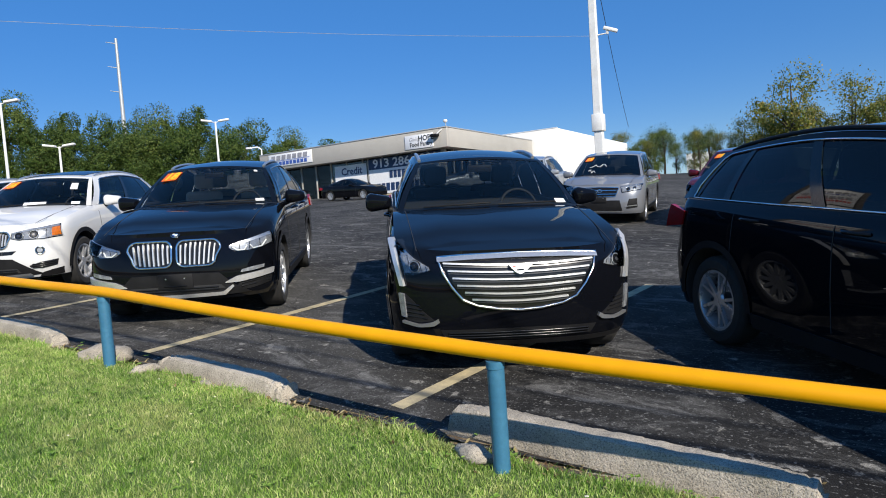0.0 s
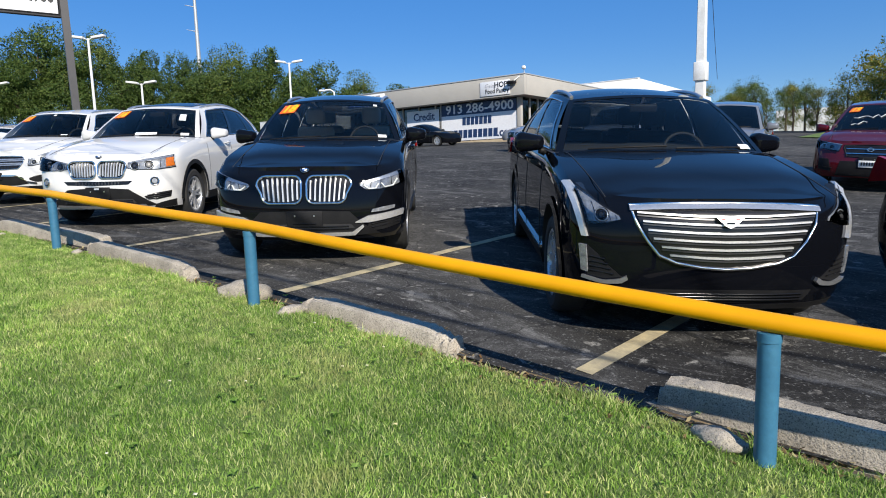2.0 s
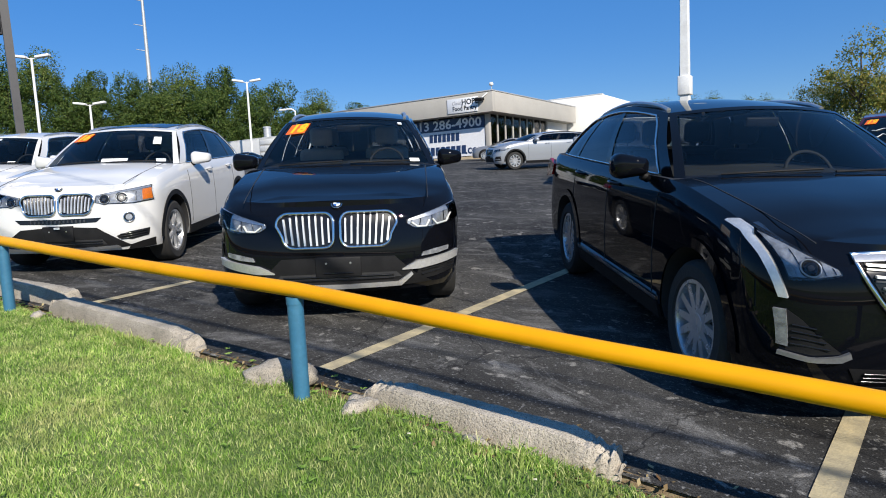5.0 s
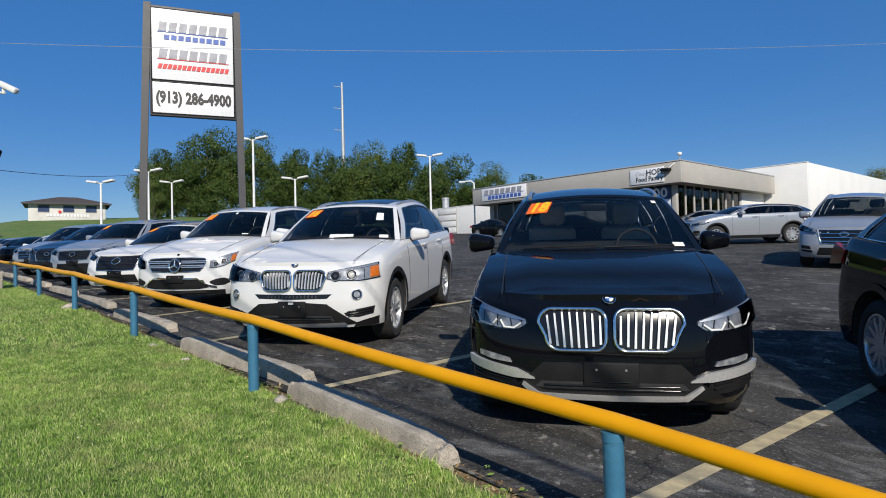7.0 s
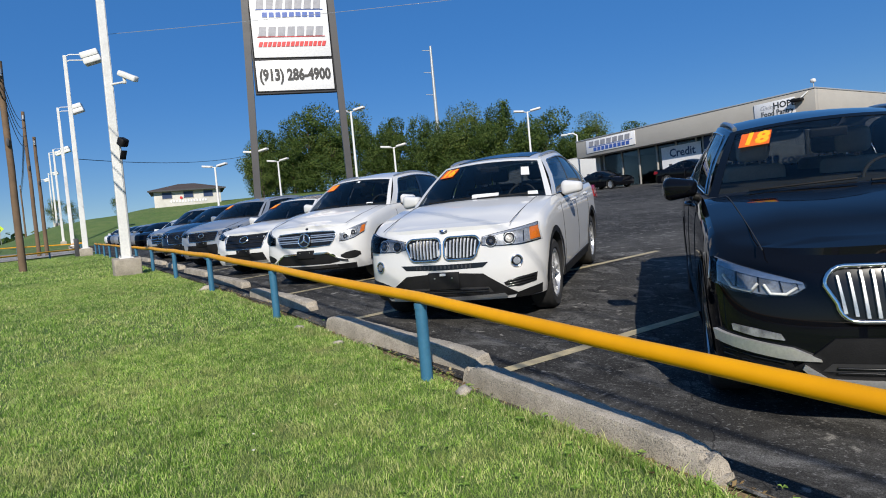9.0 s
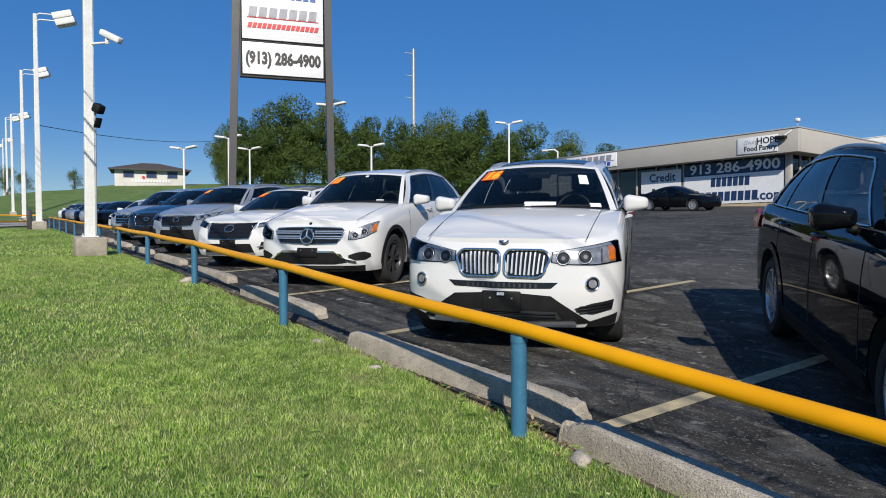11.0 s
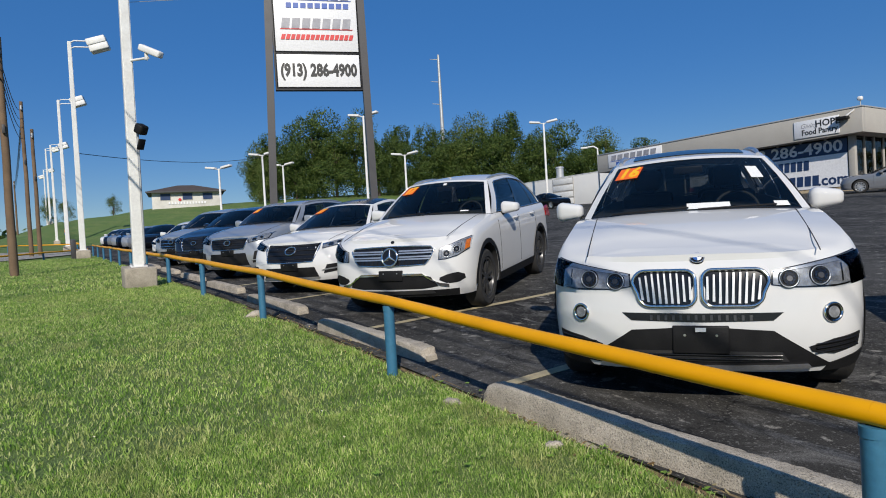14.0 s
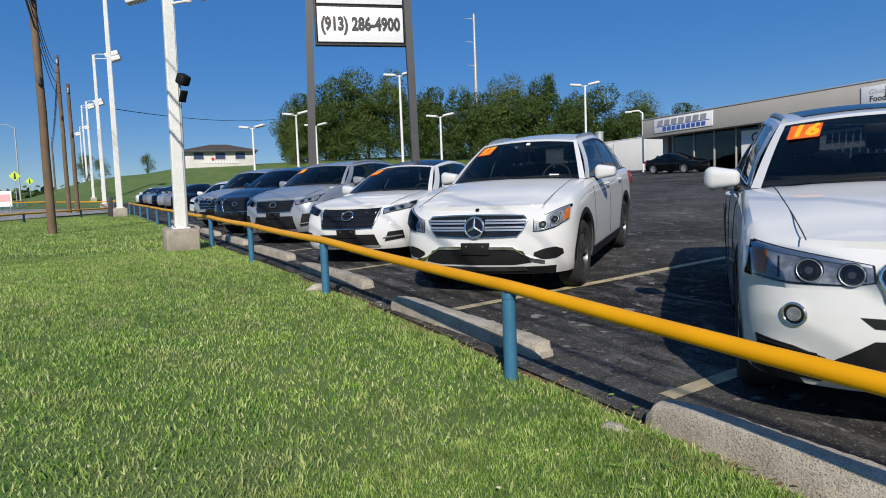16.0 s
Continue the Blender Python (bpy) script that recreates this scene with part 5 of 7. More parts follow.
def body_mesh(sh, fine=1):
    s = sh.s
    qs = sorted({*(k / (10 * fine) for k in range(10 * fine)), *(1 + k / (18 * fine) for k in range(18 * fine + 1)), *(2 + k / (8 * fine) for k in range(1, 8 * fine + 1))})
    fs = [0, 0.05, 0.12, 0.22, 0.34, 0.46, 0.58, 0.70, 0.79, 0.86, 0.92, 0.965, 1.0]
    bm = bmesh.new()
    ring = {}
    for sg in (1, -1):
        for i, q in enumerate(qs):
            for j, f in enumerate(fs):
                x, y, z = sh.point(q, f)
                if x < 1e-4:
                    if sg < 0:
                        ring[sg, i, j] = ring[1, i, j]
                        continue
                    x = 0
                ring[sg, i, j] = bm.verts.new((sg * x, y, z))
    for sg in (1, -1):
        for i in range(len(qs) - 1):
            for j in range(len(fs) - 1):
                v = [ring[sg, i, j], ring[sg, i + 1, j], ring[sg, i + 1, j + 1], ring[sg, i, j + 1]]
                if len(set(v)) == 4:
                    bm.faces.new(v if sg > 0 else v[::-1])
    m, top = 10, len(fs) - 1
    rows = []
    for i in range(len(qs)):
        a, b = ring[-1, i, top], ring[1, i, top]
        if a is b:
            rows.append([a] * (m + 1))
            continue
        row = [a]
        for k in range(1, m):
            t = -math.cos(math.pi * k / m)
            x = b.co.x * t
            y = b.co.y
            edge = b.co.z
            row.append(bm.verts.new((x, y, edge + sh.top(x, y) - sh.shoulder(y) if i else edge)))
        rows.append(row + [b])
    for i in range(len(qs) - 1):
        for k in range(m):
            v = list(dict.fromkeys([rows[i][k], rows[i][k + 1], rows[i + 1][k + 1], rows[i + 1][k]]))
            if len(v) > 2:
                f = bm.faces.new(v)
                f.material_index = 1 if s["cowl"] - 0.05 < f.calc_center_median().y < s["glass1"] - 0.1 else 0
    under = [ring[1, i, 0] for i in range(len(qs))] + [ring[-1, i, 0] for i in range(len(qs) - 2, 0, -1)]
    bm.faces.new(under[::-1]).material_index = 1
    bmesh.ops.recalc_face_normals(bm, faces=bm.faces[:])
    return bm


def cut_arches(sh, bm, mats):
    s = sh.s
    me = bpy.data.meshes.new("body")
    bm.to_mesh(me)
    bm.free()
    cut = bmesh.new()
    for y in (s["axle"], s["axle"] + s["base"]):
        for sg in (1, -1):
            bmesh.ops.create_cone(cut, cap_ends=True, segments=36, radius1=s["arch"], radius2=s["arch"], depth=0.62,
                                  matrix=pose(sg * (s["W"] - 0.30 + 0.31 + 0.02 - 0.03), y, s["wheel"] + 0.015, 0, 90, 0))
    for f in cut.faces:
        f.material_index = 1
    mc = bpy.data.meshes.new("cut")
    cut.to_mesh(mc)
    cut.free()
    for q in mats:
        me.materials.append(q)
        mc.materials.append(q)
    a, c = bpy.data.objects.new("a", me), bpy.data.objects.new("c", mc)
    scene.collection.objects.link(a)
    scene.collection.objects.link(c)
    mod = a.modifiers.new("cut", "BOOLEAN")
    mod.operation, mod.object, mod.solver = "DIFFERENCE", c, "EXACT"
    out = bpy.data.meshes.new_from_object(a.evaluated_get(bpy.context.evaluated_depsgraph_get()))
    bpy.data.objects.remove(a)
    bpy.data.objects.remove(c)
    b2 = bmesh.new()
    b2.from_mesh(out)
    sharpen(b2, 34)
    b2.to_mesh(out)
    b2.free()
    return out


def lerp(a, b, t):
    return Vector(a) * (1 - t) + Vector(b) * t


class Cabin:
    """The glasshouse on a shell: flanks, windscreen, rear screen and roof."""

    def __init__(self, sh):
        self.sh = sh

    def low(self, u):
        s = self.sh.s
        y = s["cowl"] + (s["glass1"] - s["cowl"]) * u
        z = self.sh.shoulder(y)
        return Vector((self.sh.half(y, z) * (0.965 - 0.09 * max(0, (u - 0.8) / 0.2) ** 2), y, z - 0.012))

    def high(self, u):
        s = self.sh.s
        y = s["roof0"] + (s["roof1"] - s["roof0"]) * u
        z = s["H"] - 0.046 - 0.082 * max(0, 1 - u / 0.55) ** 2 - 0.10 * max(0, (u - 0.3) / 0.7) ** 2
        return Vector((s["roofw"] * (0.965 + 0.035 * math.sin(math.pi * min(u * 1.2, 1)) - 0.09 * u * u), y, z))

    def flank(self, u, v, out=0.0):
        p = lerp(self.low(u), self.high(u), v)
        return p + Vector((0.030 * math.sin(math.pi * v) + out, 0, 0.2 * out))

    def screen(self, t, v, rear=False, out=0.0):
        """t: -1 to 1 across."""
        u = 1.0 if rear else 0.0
        a, b = self.low(u), self.high(u)
        p = lerp(a, b, v)
        bow = (0.26 * (1 - v) + 0.14 * v) * (1 - abs(t) ** 2.2) * (-0.45 if rear else 1.0)
        x = p.x * t
        z = p.z + (0.03 * (1 - v) + 0.042 * v) * (1 - t * t) + (0.035 if rear else 0.05) * math.sin(math.pi * v) * 0.5
        return Vector((x, p.y - bow * (1 if not rear else 1) - (-out if rear else out), z + 0.5 * out))

    def roof(self, u, t):
        h = self.high(u)
        bow0, bow1 = 0.14 * (1 - abs(t) ** 2.2), 0.063 * (1 - abs(t) ** 2.2)
        y = h.y - bow0 * (1 - u) + bow1 * u
        return Vector((h.x * t, y, h.z + 0.042 * (1 - t * t) + 0.012 * math.sin(math.pi * u) * (1 - t * t)))


def grid_mesh(fn, us, vs, thick=None):
    verts = [fn(u, v) for v in vs for u in us]
    w = len(us)
    faces = [(j * w + i, j * w + i + 1, (j + 1) * w + i + 1, (j + 1) * w + i) for j in range(len(vs) - 1) for i in range(w - 1)]
    return verts, faces


def span(a, b, n):
    return [a + (b - a) * k / n for k in range(n + 1)]


def flip(chunk):
    """The mirror image across the car's middle."""
    v, f = chunk
    return [Vector((-p[0], p[1], p[2])) for p in v], [q[::-1] for q in f]


def band(fn, low, high, proud, depth, n=6, m=4):
    """A slab that follows a surface between two lines of (a, b) pairs, one below and one above, run the same way; fn(a, b, proud) gives a place."""
    def along(pts, u):
        ks = [k / (len(pts) - 1) for k in range(len(pts))]
        return float(np.interp(u, ks, [p[0] for p in pts])), float(np.interp(u, ks, [p[1] for p in pts]))

    def at(u, v, pr):
        (ax, az), (bx, bz) = along(low, u), along(high, u)
        return fn(ax + (bx - ax) * v, az + (bz - az) * v, pr)

    f1, b1 = grid_mesh(lambda u, v: at(u, v, proud), span(0, 1, n), span(0, 1, m)), grid_mesh(lambda u, v: at(u, v, proud - depth), span(0, 1, n), span(0, 1, m))
    w, h = n + 1, m + 1
    verts, faces = joined([f1, (b1[0], [q[::-1] for q in b1[1]])])
    o = w * h
    edge = [k for k in range(w)] + [j * w + w - 1 for j in range(1, h)] + [(h - 1) * w + k for k in range(w - 2, -1, -1)] + [j * w for j in range(h - 2, 0, -1)]
    for k, a in enumerate(edge):
        b = edge[(k + 1) % len(edge)]
        faces.append((b, a, a + o, b + o))
    return verts, faces


def plate(fn, corners, proud, depth, n=6, m=4):
    """The same with four corners: low left, low right, high right, high left."""
    bl, br, tr, tl = corners
    return band(fn, (bl, br), (tl, tr), proud, depth, n, m)


def solid(chunk, angle=40):
    bm = bmesh.new()
    bm.from_mesh(mesh_of("p", *chunk))
    bmesh.ops.recalc_face_normals(bm, faces=bm.faces[:])
    sharpen(bm, angle)
    return bm


def seat_mesh():
    bm = bmesh.new()
    for lo, hi, bev in (((-0.25, 0.42, 0.55), (0.25, 0.56, 1.16), 0.06), ((-0.13, 0.47, 1.19), (0.13, 0.56, 1.40), 0.05), ((-0.26, -0.05, 0.42), (0.26, 0.45, 0.60), 0.05)):
        b = box(lo, hi, bev, 3)
        me = bpy.data.meshes.new("s")
        b.to_mesh(me)
        b.free()
        bm.from_mesh(me)
    for x in (-0.06, 0.06):
        me = tube([(x, 0.52, 1.12), (x, 0.52, 1.24)], 0.008, 8)
        bm.from_mesh(me)
    sharpen(bm, 50)
    return bm


SEAT = {}


def stand(x, y, turn, L=3.0, W=1.6):
    """The pose of a car whose nose is over (x, y) on the lot, its tail turned by so many degrees to the left of +y."""
    a = radians(turn)
    back, right = Vector((-math.sin(a), math.cos(a), 0)), Vector((math.cos(a), math.sin(a), 0))

    def g(p):
        return Vector((p.x, p.y, lot_z(p.x, p.y)))

    o = Vector((x * K, y * K, 0))
    ws = [g(o + back * b + right * r) for b in (0.9, 0.9 + L) for r in (-W / 2, W / 2)]
    fy = ((ws[2] + ws[3]) - (ws[0] + ws[1])).normalized()
    fx = ((ws[1] + ws[3]) - (ws[0] + ws[2])).normalized()
    fz = fx.cross(fy).normalized()
    fx = fy.cross(fz)
    mid = (ws[0] + ws[1]) / 2
    m = Matrix((fx, fy, fz)).transposed().to_4x4()
    m.translation = mid - fy * 0.9
    return m


def car(name, label, category, spec, body, m, front=None, detail=2, glass=None, seats=None, rim_mat=None, trim=None, tag="", group="", door_handle=None, mirror=None, scale=1.0):
    s = spec
    sh = Shell(s)
    cb = Cabin(sh)
    root = thing(name, label, category, group, m=m @ Matrix.Scale(scale, 4))
    glass, rim_mat, trim = glass or TINT_GLASS, rim_mat or ALLOY, trim or CHROME
    put("body", cut_arches(sh, body_mesh(sh, 2 if detail > 1 else 1), [body, DARK]), None, root)

    def F(x, z, p):
        """A place on the nose, p out from it, square to its plan."""
        f = sh.front(x, z)
        e = 0.01 if x > 0 else -0.01
        slope = min(max((f - sh.front(x - e, z)) / e, -8), 8) if abs(x) > 0.02 else 0.0
        n = math.hypot(slope, 1)
        return Vector((x + p * slope / n, f - p / n, z))

    S = lambda y, z, p: Vector((sh.side(y, z) + p, y, z))
    # pillars and roof
    frame, black, panes = [], [], []
    for a, b, kind in s["splits"]:
        us = span(a, b, 5)
        top_a, sill_v = 0.90, 0.05
        frame.append(grid_mesh(lambda u, v: cb.flank(u, v), us, [0, sill_v]))
        frame.append(grid_mesh(lambda u, v: cb.flank(u, v), us, [top_a, 0.95, 1]))
        mid = grid_mesh(lambda u, v: cb.flank(u, v, 0 if kind != "g" else -0.006), us, span(sill_v, top_a, 6))
        (frame if kind == "p" else black if kind == "k" else panes).append(mid)
    both = lambda ch: [*ch, *(flip(c) for c in ch)]
    side = 0.93
    for rear in (False, True):
        fn = lambda t, v, rear=rear: cb.screen(t, v, rear)
        for ts in (span(-1, -side, 2), span(side, 1, 2)):
            ch = grid_mesh(fn, ts, span(0, 1, 8))
            frame.append(ch)
        frame.append(grid_mesh(fn, span(-side, side, 12), [0.94, 1]))
        black.append(grid_mesh(fn, span(-side, side, 12), [0, 0.05]))
        pane = grid_mesh(lambda t, v, rear=rear: cb.screen(t, v, rear, -0.004), span(-side, side, 14), span(0.05, 0.94, 8))
        put("rear_window" if rear else "windscreen", mesh_of("pane", *pane, smooth=True), TINT_GLASS if rear else glass, root)
    roof = grid_mesh(lambda t, u: cb.roof(u, t), span(-1, 1, 12), span(0, 1, 12))
    pillars = solid(joined(both([c for k, c in enumerate(frame) if k < len(frame) - 6]) + frame[-6:]), 60)
    put("cabin_frame", pillars, body, root)
    put("roof", mesh_of("roof", *roof, smooth=True), s.get("roof_mat") or body, root)
    if s.get("sunroof"):
        put("sunroof", solid(band(lambda t, u, p: cb.roof(u, t) + Vector((0, 0, p)), ((-0.74, 0.07), (0, 0.07), (0.74, 0.07)), ((-0.74, 0.62), (0, 0.62), (0.74, 0.62)), 0.007, 0.012, 12, 10)), GLOSS_BLACK, root, "dark glass sunroof")
    for ch in both(black[:-2]) + black[-2:]:
        put("window_trim", mesh_of("trim", *ch, smooth=True), GLOSS_BLACK, root)
    for k, p in enumerate(panes):
        for ch in (p, flip(p)):
            put("side_window", mesh_of("pane", *ch, smooth=True), CAR_GLASS if (k == 0 and glass is CAR_GLASS) else TINT_GLASS, root)
    # bright line under and round the side windows
    if detail > 1 and trim:
        line = [cb.flank(u, 0.045, 0.006) for u in span(0.07, 0.92, 14)]
        loop = line + [cb.flank(0.93, v, 0.006) for v in (0.3, 0.6, 0.85)] + [cb.flank(u, 0.915, 0.006) for u in span(0.90, 0.09, 14)] + [cb.flank(0.07, v, 0.006) for v in (0.8, 0.5, 0.2, 0.045)]
        for sg in (1, -1):
            put("window_surround", tube([(sg * p.x, p.y, p.z) for p in loop], 0.008, 6), trim, root)
    if s["rails"] and detail:
        rm = {"satin": SATIN, "black": PLASTIC, "chrome": CHROME, "paint": body}[s["rails"]]
        for sg in (1, -1):
            pts = [cb.roof(u, 0.93 * sg) + Vector((0, 0, 0.018 * min(1, 12 * min(u - 0.05, 0.97 - u)))) for u in span(0.06, 0.96, 14)]
            put("roof_rail", tube(pts, 0.017, 8), rm, root)
    # wheels
    tyre, rim = wheel_mesh_tyre(s["wheel"], 0.235, s["rim"]), wheel_mesh_rim(s["rim"], 0.235, s["spokes"], s["twin"])
    tm, rmesh = bpy.data.meshes.new("tyre"), bpy.data.meshes.new("rim")
    tyre.to_mesh(tm)
    rim.to_mesh(rmesh)
    for y in (s["axle"], s["axle"] + s["base"]):
        for sg in (1, -1):
            w = put("wheel", mesh_of("hub", *tube_data([(-0.10, 0, 0), (0.03, 0, 0)], 0.06, 12)), ALLOY_DARK, root, m=pose(sg * (s["W"] - 0.135), y, s["wheel"], 0, 0, 0 if sg > 0 else 180))
            put("tyre", tm, TYRE, w)
            put("rim", rmesh, rim_mat, w)
    # lip of the wheel arches and the sill
    if s.get("clad", True) and detail:
        for y0 in (s["axle"], s["axle"] + s["base"]):
            ch = []
            for k, (r0, r1, pr) in enumerate(((s["arch"] - 0.004, s["arch"] + 0.055, 0.012),)):
                def arc(t, v, r0=r0, r1=r1, pr=pr, y0=y0):
                    a = math.pi * (-0.02 + 1.04 * t)
                    r = r0 + (r1 - r0) * v
                    y, z = y0 + r * math.cos(a), s["wheel"] + 0.015 + r * math.sin(a)
                    z = max(z, s["sill"] + 0.01)
                    return Vector((sh.side(min(max(y, 0.16), s["L"] - 0.1), z) + pr, y, z))
                ch.append(grid_mesh(arc, span(0, 1, 24), [0, 0.5, 1]))
            for c in (ch[0], flip(ch[0])):
                put("arch_trim", mesh_of("arch", *c, smooth=True), s.get("clad_mat") or PLASTIC, root)
        y1, y2 = s["axle"] + s["arch"] + 0.05, s["axle"] + s["base"] - s["arch"] - 0.05
        ch = plate(S, ((y1, s["sill"] - 0.01), (y2, s["sill"] - 0.01), (y2, s["sill"] + 0.10), (y1, s["sill"] + 0.10)), 0.016, 0.04, 8, 2)
        for c in (ch, flip(ch)):
            put("sill_trim", solid(c), PLASTIC, root)
        ch = plate(S, ((y1, s["sill"] + 0.112), (y2, s["sill"] + 0.112), (y2, s["sill"] + 0.135), (y1, s["sill"] + 0.135)), 0.020, 0.03, 8, 1)
        if s.get("sill_bright"):
            for c in (ch, flip(ch)):
                put("sill_strip", solid(c), trim, root)
    # door joints, handles, mirrors
    lo_y, hi_y = s["cowl"] + 0.05, s["axle"] + s["base"] - 0.25
    doors = [lo_y, lo_y + (hi_y - lo_y) * 0.5, hi_y]
    if detail:
        for sg in (1, -1):
            for k, y in enumerate(doors):
                top = sh.shoulder(y) - 0.01
                pts = [(sg * (sh.side(y - 0.12 * (k == 0) * (1 - t), s["sill"] + 0.14 + (top - s["sill"] - 0.14) * t) + 0.0005), y + (0.10 * (1 - t) ** 2 if k == 2 else 0), s["sill"] + 0.14 + (top - s["sill"] - 0.14) * t) for t in span(0, 1, 8)]
                put("door_joint", tube(pts, 0.0035, 5), DARK, root)
            for y in (doors[1] - 0.16, doors[2] - 0.20):
                z = sh.shoulder(y) - 0.11
                put("door_handle", tube([(sg * (sh.side(y - 0.11, z) - 0.004), y - 0.11, z), (sg * (sh.side(y, z) + 0.034), y - 0.06, z + 0.004), (sg * (sh.side(y, z) + 0.036), y + 0.05, z + 0.008), (sg * (sh.side(y + 0.1, z) - 0.004), y + 0.10, z + 0.008)], 0.013, 8), door_handle or body, root)
    if detail:
        for sg in (1, -1):
            mb = box((-0.122, -0.085, -0.082), (0.122, 0.085, 0.092), 0.060, 5)
            for v in mb.verts:
                v.co.z *= 1 - 0.25 * (v.co.x > 0)
                v.co.y += 0.05 * (v.co.x * sg > 0) * abs(v.co.x) * 4
            pos = Vector((sg * (s["W"] + 0.065), s["cowl"] + 0.36, sh.shoulder(s["cowl"] + 0.3) + 0.055))
            mo = put("mirror", mb, mirror or body, root, m=pose(*pos, 0, 0, 0))
            put("mirror_stalk", tube([(-sg * 0.17, 0.02, -0.085), (-sg * 0.09, 0.01, -0.06)], [0.035, 0.03], 8), PLASTIC, mo)
            put("mirror_glass", prism([(-0.085, -0.055), (0.09, -0.05), (0.09, 0.055), (-0.085, 0.06)], 0.004), CHROME, mo, m=pose(0, 0.086, 0))
    # cabin
    seat_mat = seats or SEAT_BLACK
    if detail:
        if seat_mat.name not in SEAT:
            me = bpy.data.meshes.new("seat")
            b = seat_mesh()
            b.to_mesh(me)
            b.free()
            me.materials.append(seat_mat)
            SEAT[seat_mat.name] = me
        dz = s["H"] - 1.67
        for x, y in ((-0.38, s["cowl"] + 0.95), (0.38, s["cowl"] + 0.95), (-0.38, s["cowl"] + 1.85), (0.38, s["cowl"] + 1.85)):
            put("seat", SEAT[seat_mat.name], None, root, m=pose(x, y, 0.10 + dz * 0.9))
        put("dashboard", box((-0.68, s["cowl"] - 0.02, 0.92 + dz), (0.68, s["cowl"] + 0.42, 1.075 + dz), 0.04), SEAT_BLACK, root)
        a = [(0.175 * math.cos(2 * math.pi * k / 24), 0.175 * math.sin(2 * math.pi * k / 24), 0) for k in range(25)]
        put("steering_wheel", tube(a, 0.013, 8), SEAT_BLACK, root, m=pose(0.38, s["cowl"] + 0.52, 1.10 + dz, 65, 0, 0))
        p = cb.screen(0, 0.86, False, -0.12)
        put("rear_view_mirror", box((-0.12, -0.015, -0.035), (0.12, 0.015, 0.035), 0.012), PLASTIC, root, m=pose(p.x, p.y, p.z, 15))
        # wipers
        for x0, x1 in ((-0.62, -0.02), (0.05, 0.62)):
            pts = [cb.screen((x0 + (x1 - x0) * t) / 0.86, 0.045 + 0.03 * t, False, 0.018) for t in span(0, 1, 6)]
            put("wiper", tube(pts, 0.008, 6), PLASTIC, root)
        # tail lamps
        for sg in (1, -1):
            zt = sh.shoulder(s["L"]) - 0.16
            ch = plate(S, ((s["L"] - 0.42, zt - 0.07), (s["L"] - 0.16, zt - 0.10), (s["L"] - 0.20, zt + 0.10), (s["L"] - 0.45, zt + 0.05)), 0.012, 0.04, 4, 3)
            ch = ch if sg > 0 else flip(ch)
            put("tail_lamp", solid(ch), RED_LENS, root)
    ctx = dict(root=root, sh=sh, cb=cb, F=F, S=S, s=s, body=body)
    if front:
        front(ctx)
    if tag:
        price_tag(ctx, tag)
    return ctx


def price_tag(c, text):
    """A year tag stuck inside the top corner of the windscreen."""
    cb = c["cb"]
    u, v = -0.72, 0.76
    a, bx, up = cb.screen(u, v, False, 0.004), cb.screen(u + 0.2, v, False, 0.004), cb.screen(u, v + 0.12, False, 0.004)
    ex = (bx - a).normalized()
    ey = (up - a).normalized()
    ez = ex.cross(ey).normalized()
    ey = ez.cross(ex)
    m = Matrix((ex, ey, ez)).transposed().to_4x4()
    m.translation = a
    t = put("price_tag", prism([(-0.10, -0.10), (0.10, -0.10), (0.10, 0.10), (-0.10, 0.10)], 0.003, "z"), TAG_RED, c["root"], "red and yellow year tag", m=m)
    lettering("number", text, 0.24, TAG_YELLOW, pose(0, 0, 0.004), t, 0.0015, 0.10, 0.009, width=0.155)


def paper(c, t, v, w, h, name="window_sticker", material=None):
    """A sheet stuck behind the windscreen."""
    cb = c["cb"]
    f = lambda a, b, p: cb.screen(t + a / 0.8, v + b / 0.9, False, 0.004 + p)
    put(name, solid(plate(f, ((-w / 2, -h / 2), (w / 2, -h / 2), (w / 2, h / 2), (-w / 2, h / 2)), 0.002, 0.002, 3, 3)), material or PAPER, c["root"])


def chalk(c, t, v, size=0.5, n=5, seed=1):
    """Hand-drawn marks on the windscreen."""
    rnd, cb = random.Random(seed), c["cb"]
    for row in range(2):
        pts = [cb.screen(t + size * (k / n + rnd.uniform(-0.04, 0.04)), v - 0.22 * row + rnd.uniform(-0.07, 0.07), False, 0.008) for k in range(2 * n // (1 + row))]
        put("chalk_mark", tube(pts, 0.008, 5), WINDOW_CHALK, c["root"])


def mirrored(c, name, chunk, material, parent=None):
    out = [put(name, solid(chunk), material, parent or c["root"]), put(name, solid(flip(chunk)), material, parent or c["root"])]
    return out


def disc_on(c, x, z, r, proud, name, material, depth=0.012, parent=None, ring=False):
    """A round piece on the nose, square to the surface."""
    F = c["F"]
    p = F(x, z, proud)
    ex, ez = (F(x + 0.02, z, proud) - F(x - 0.02, z, proud)).normalized(), (F(x, z + 0.02, proud) - F(x, z - 0.02, proud)).normalized()
    ny = ex.cross(ez).normalized()
    ny = -ny if ny.y > 0 else ny
    if ring:
        pts = [p + (ex * math.cos(a) + ez * math.sin(a)) * r for a in span(0, 2 * math.pi, 28)]
        return put(name, tube(pts, depth, 8), material, parent or c["root"])
    return put(name, tube([p - ny * depth, p + ny * depth * 0.6, p + ny * depth], [r, r, r * 0.9], 28), material, parent or c["root"])


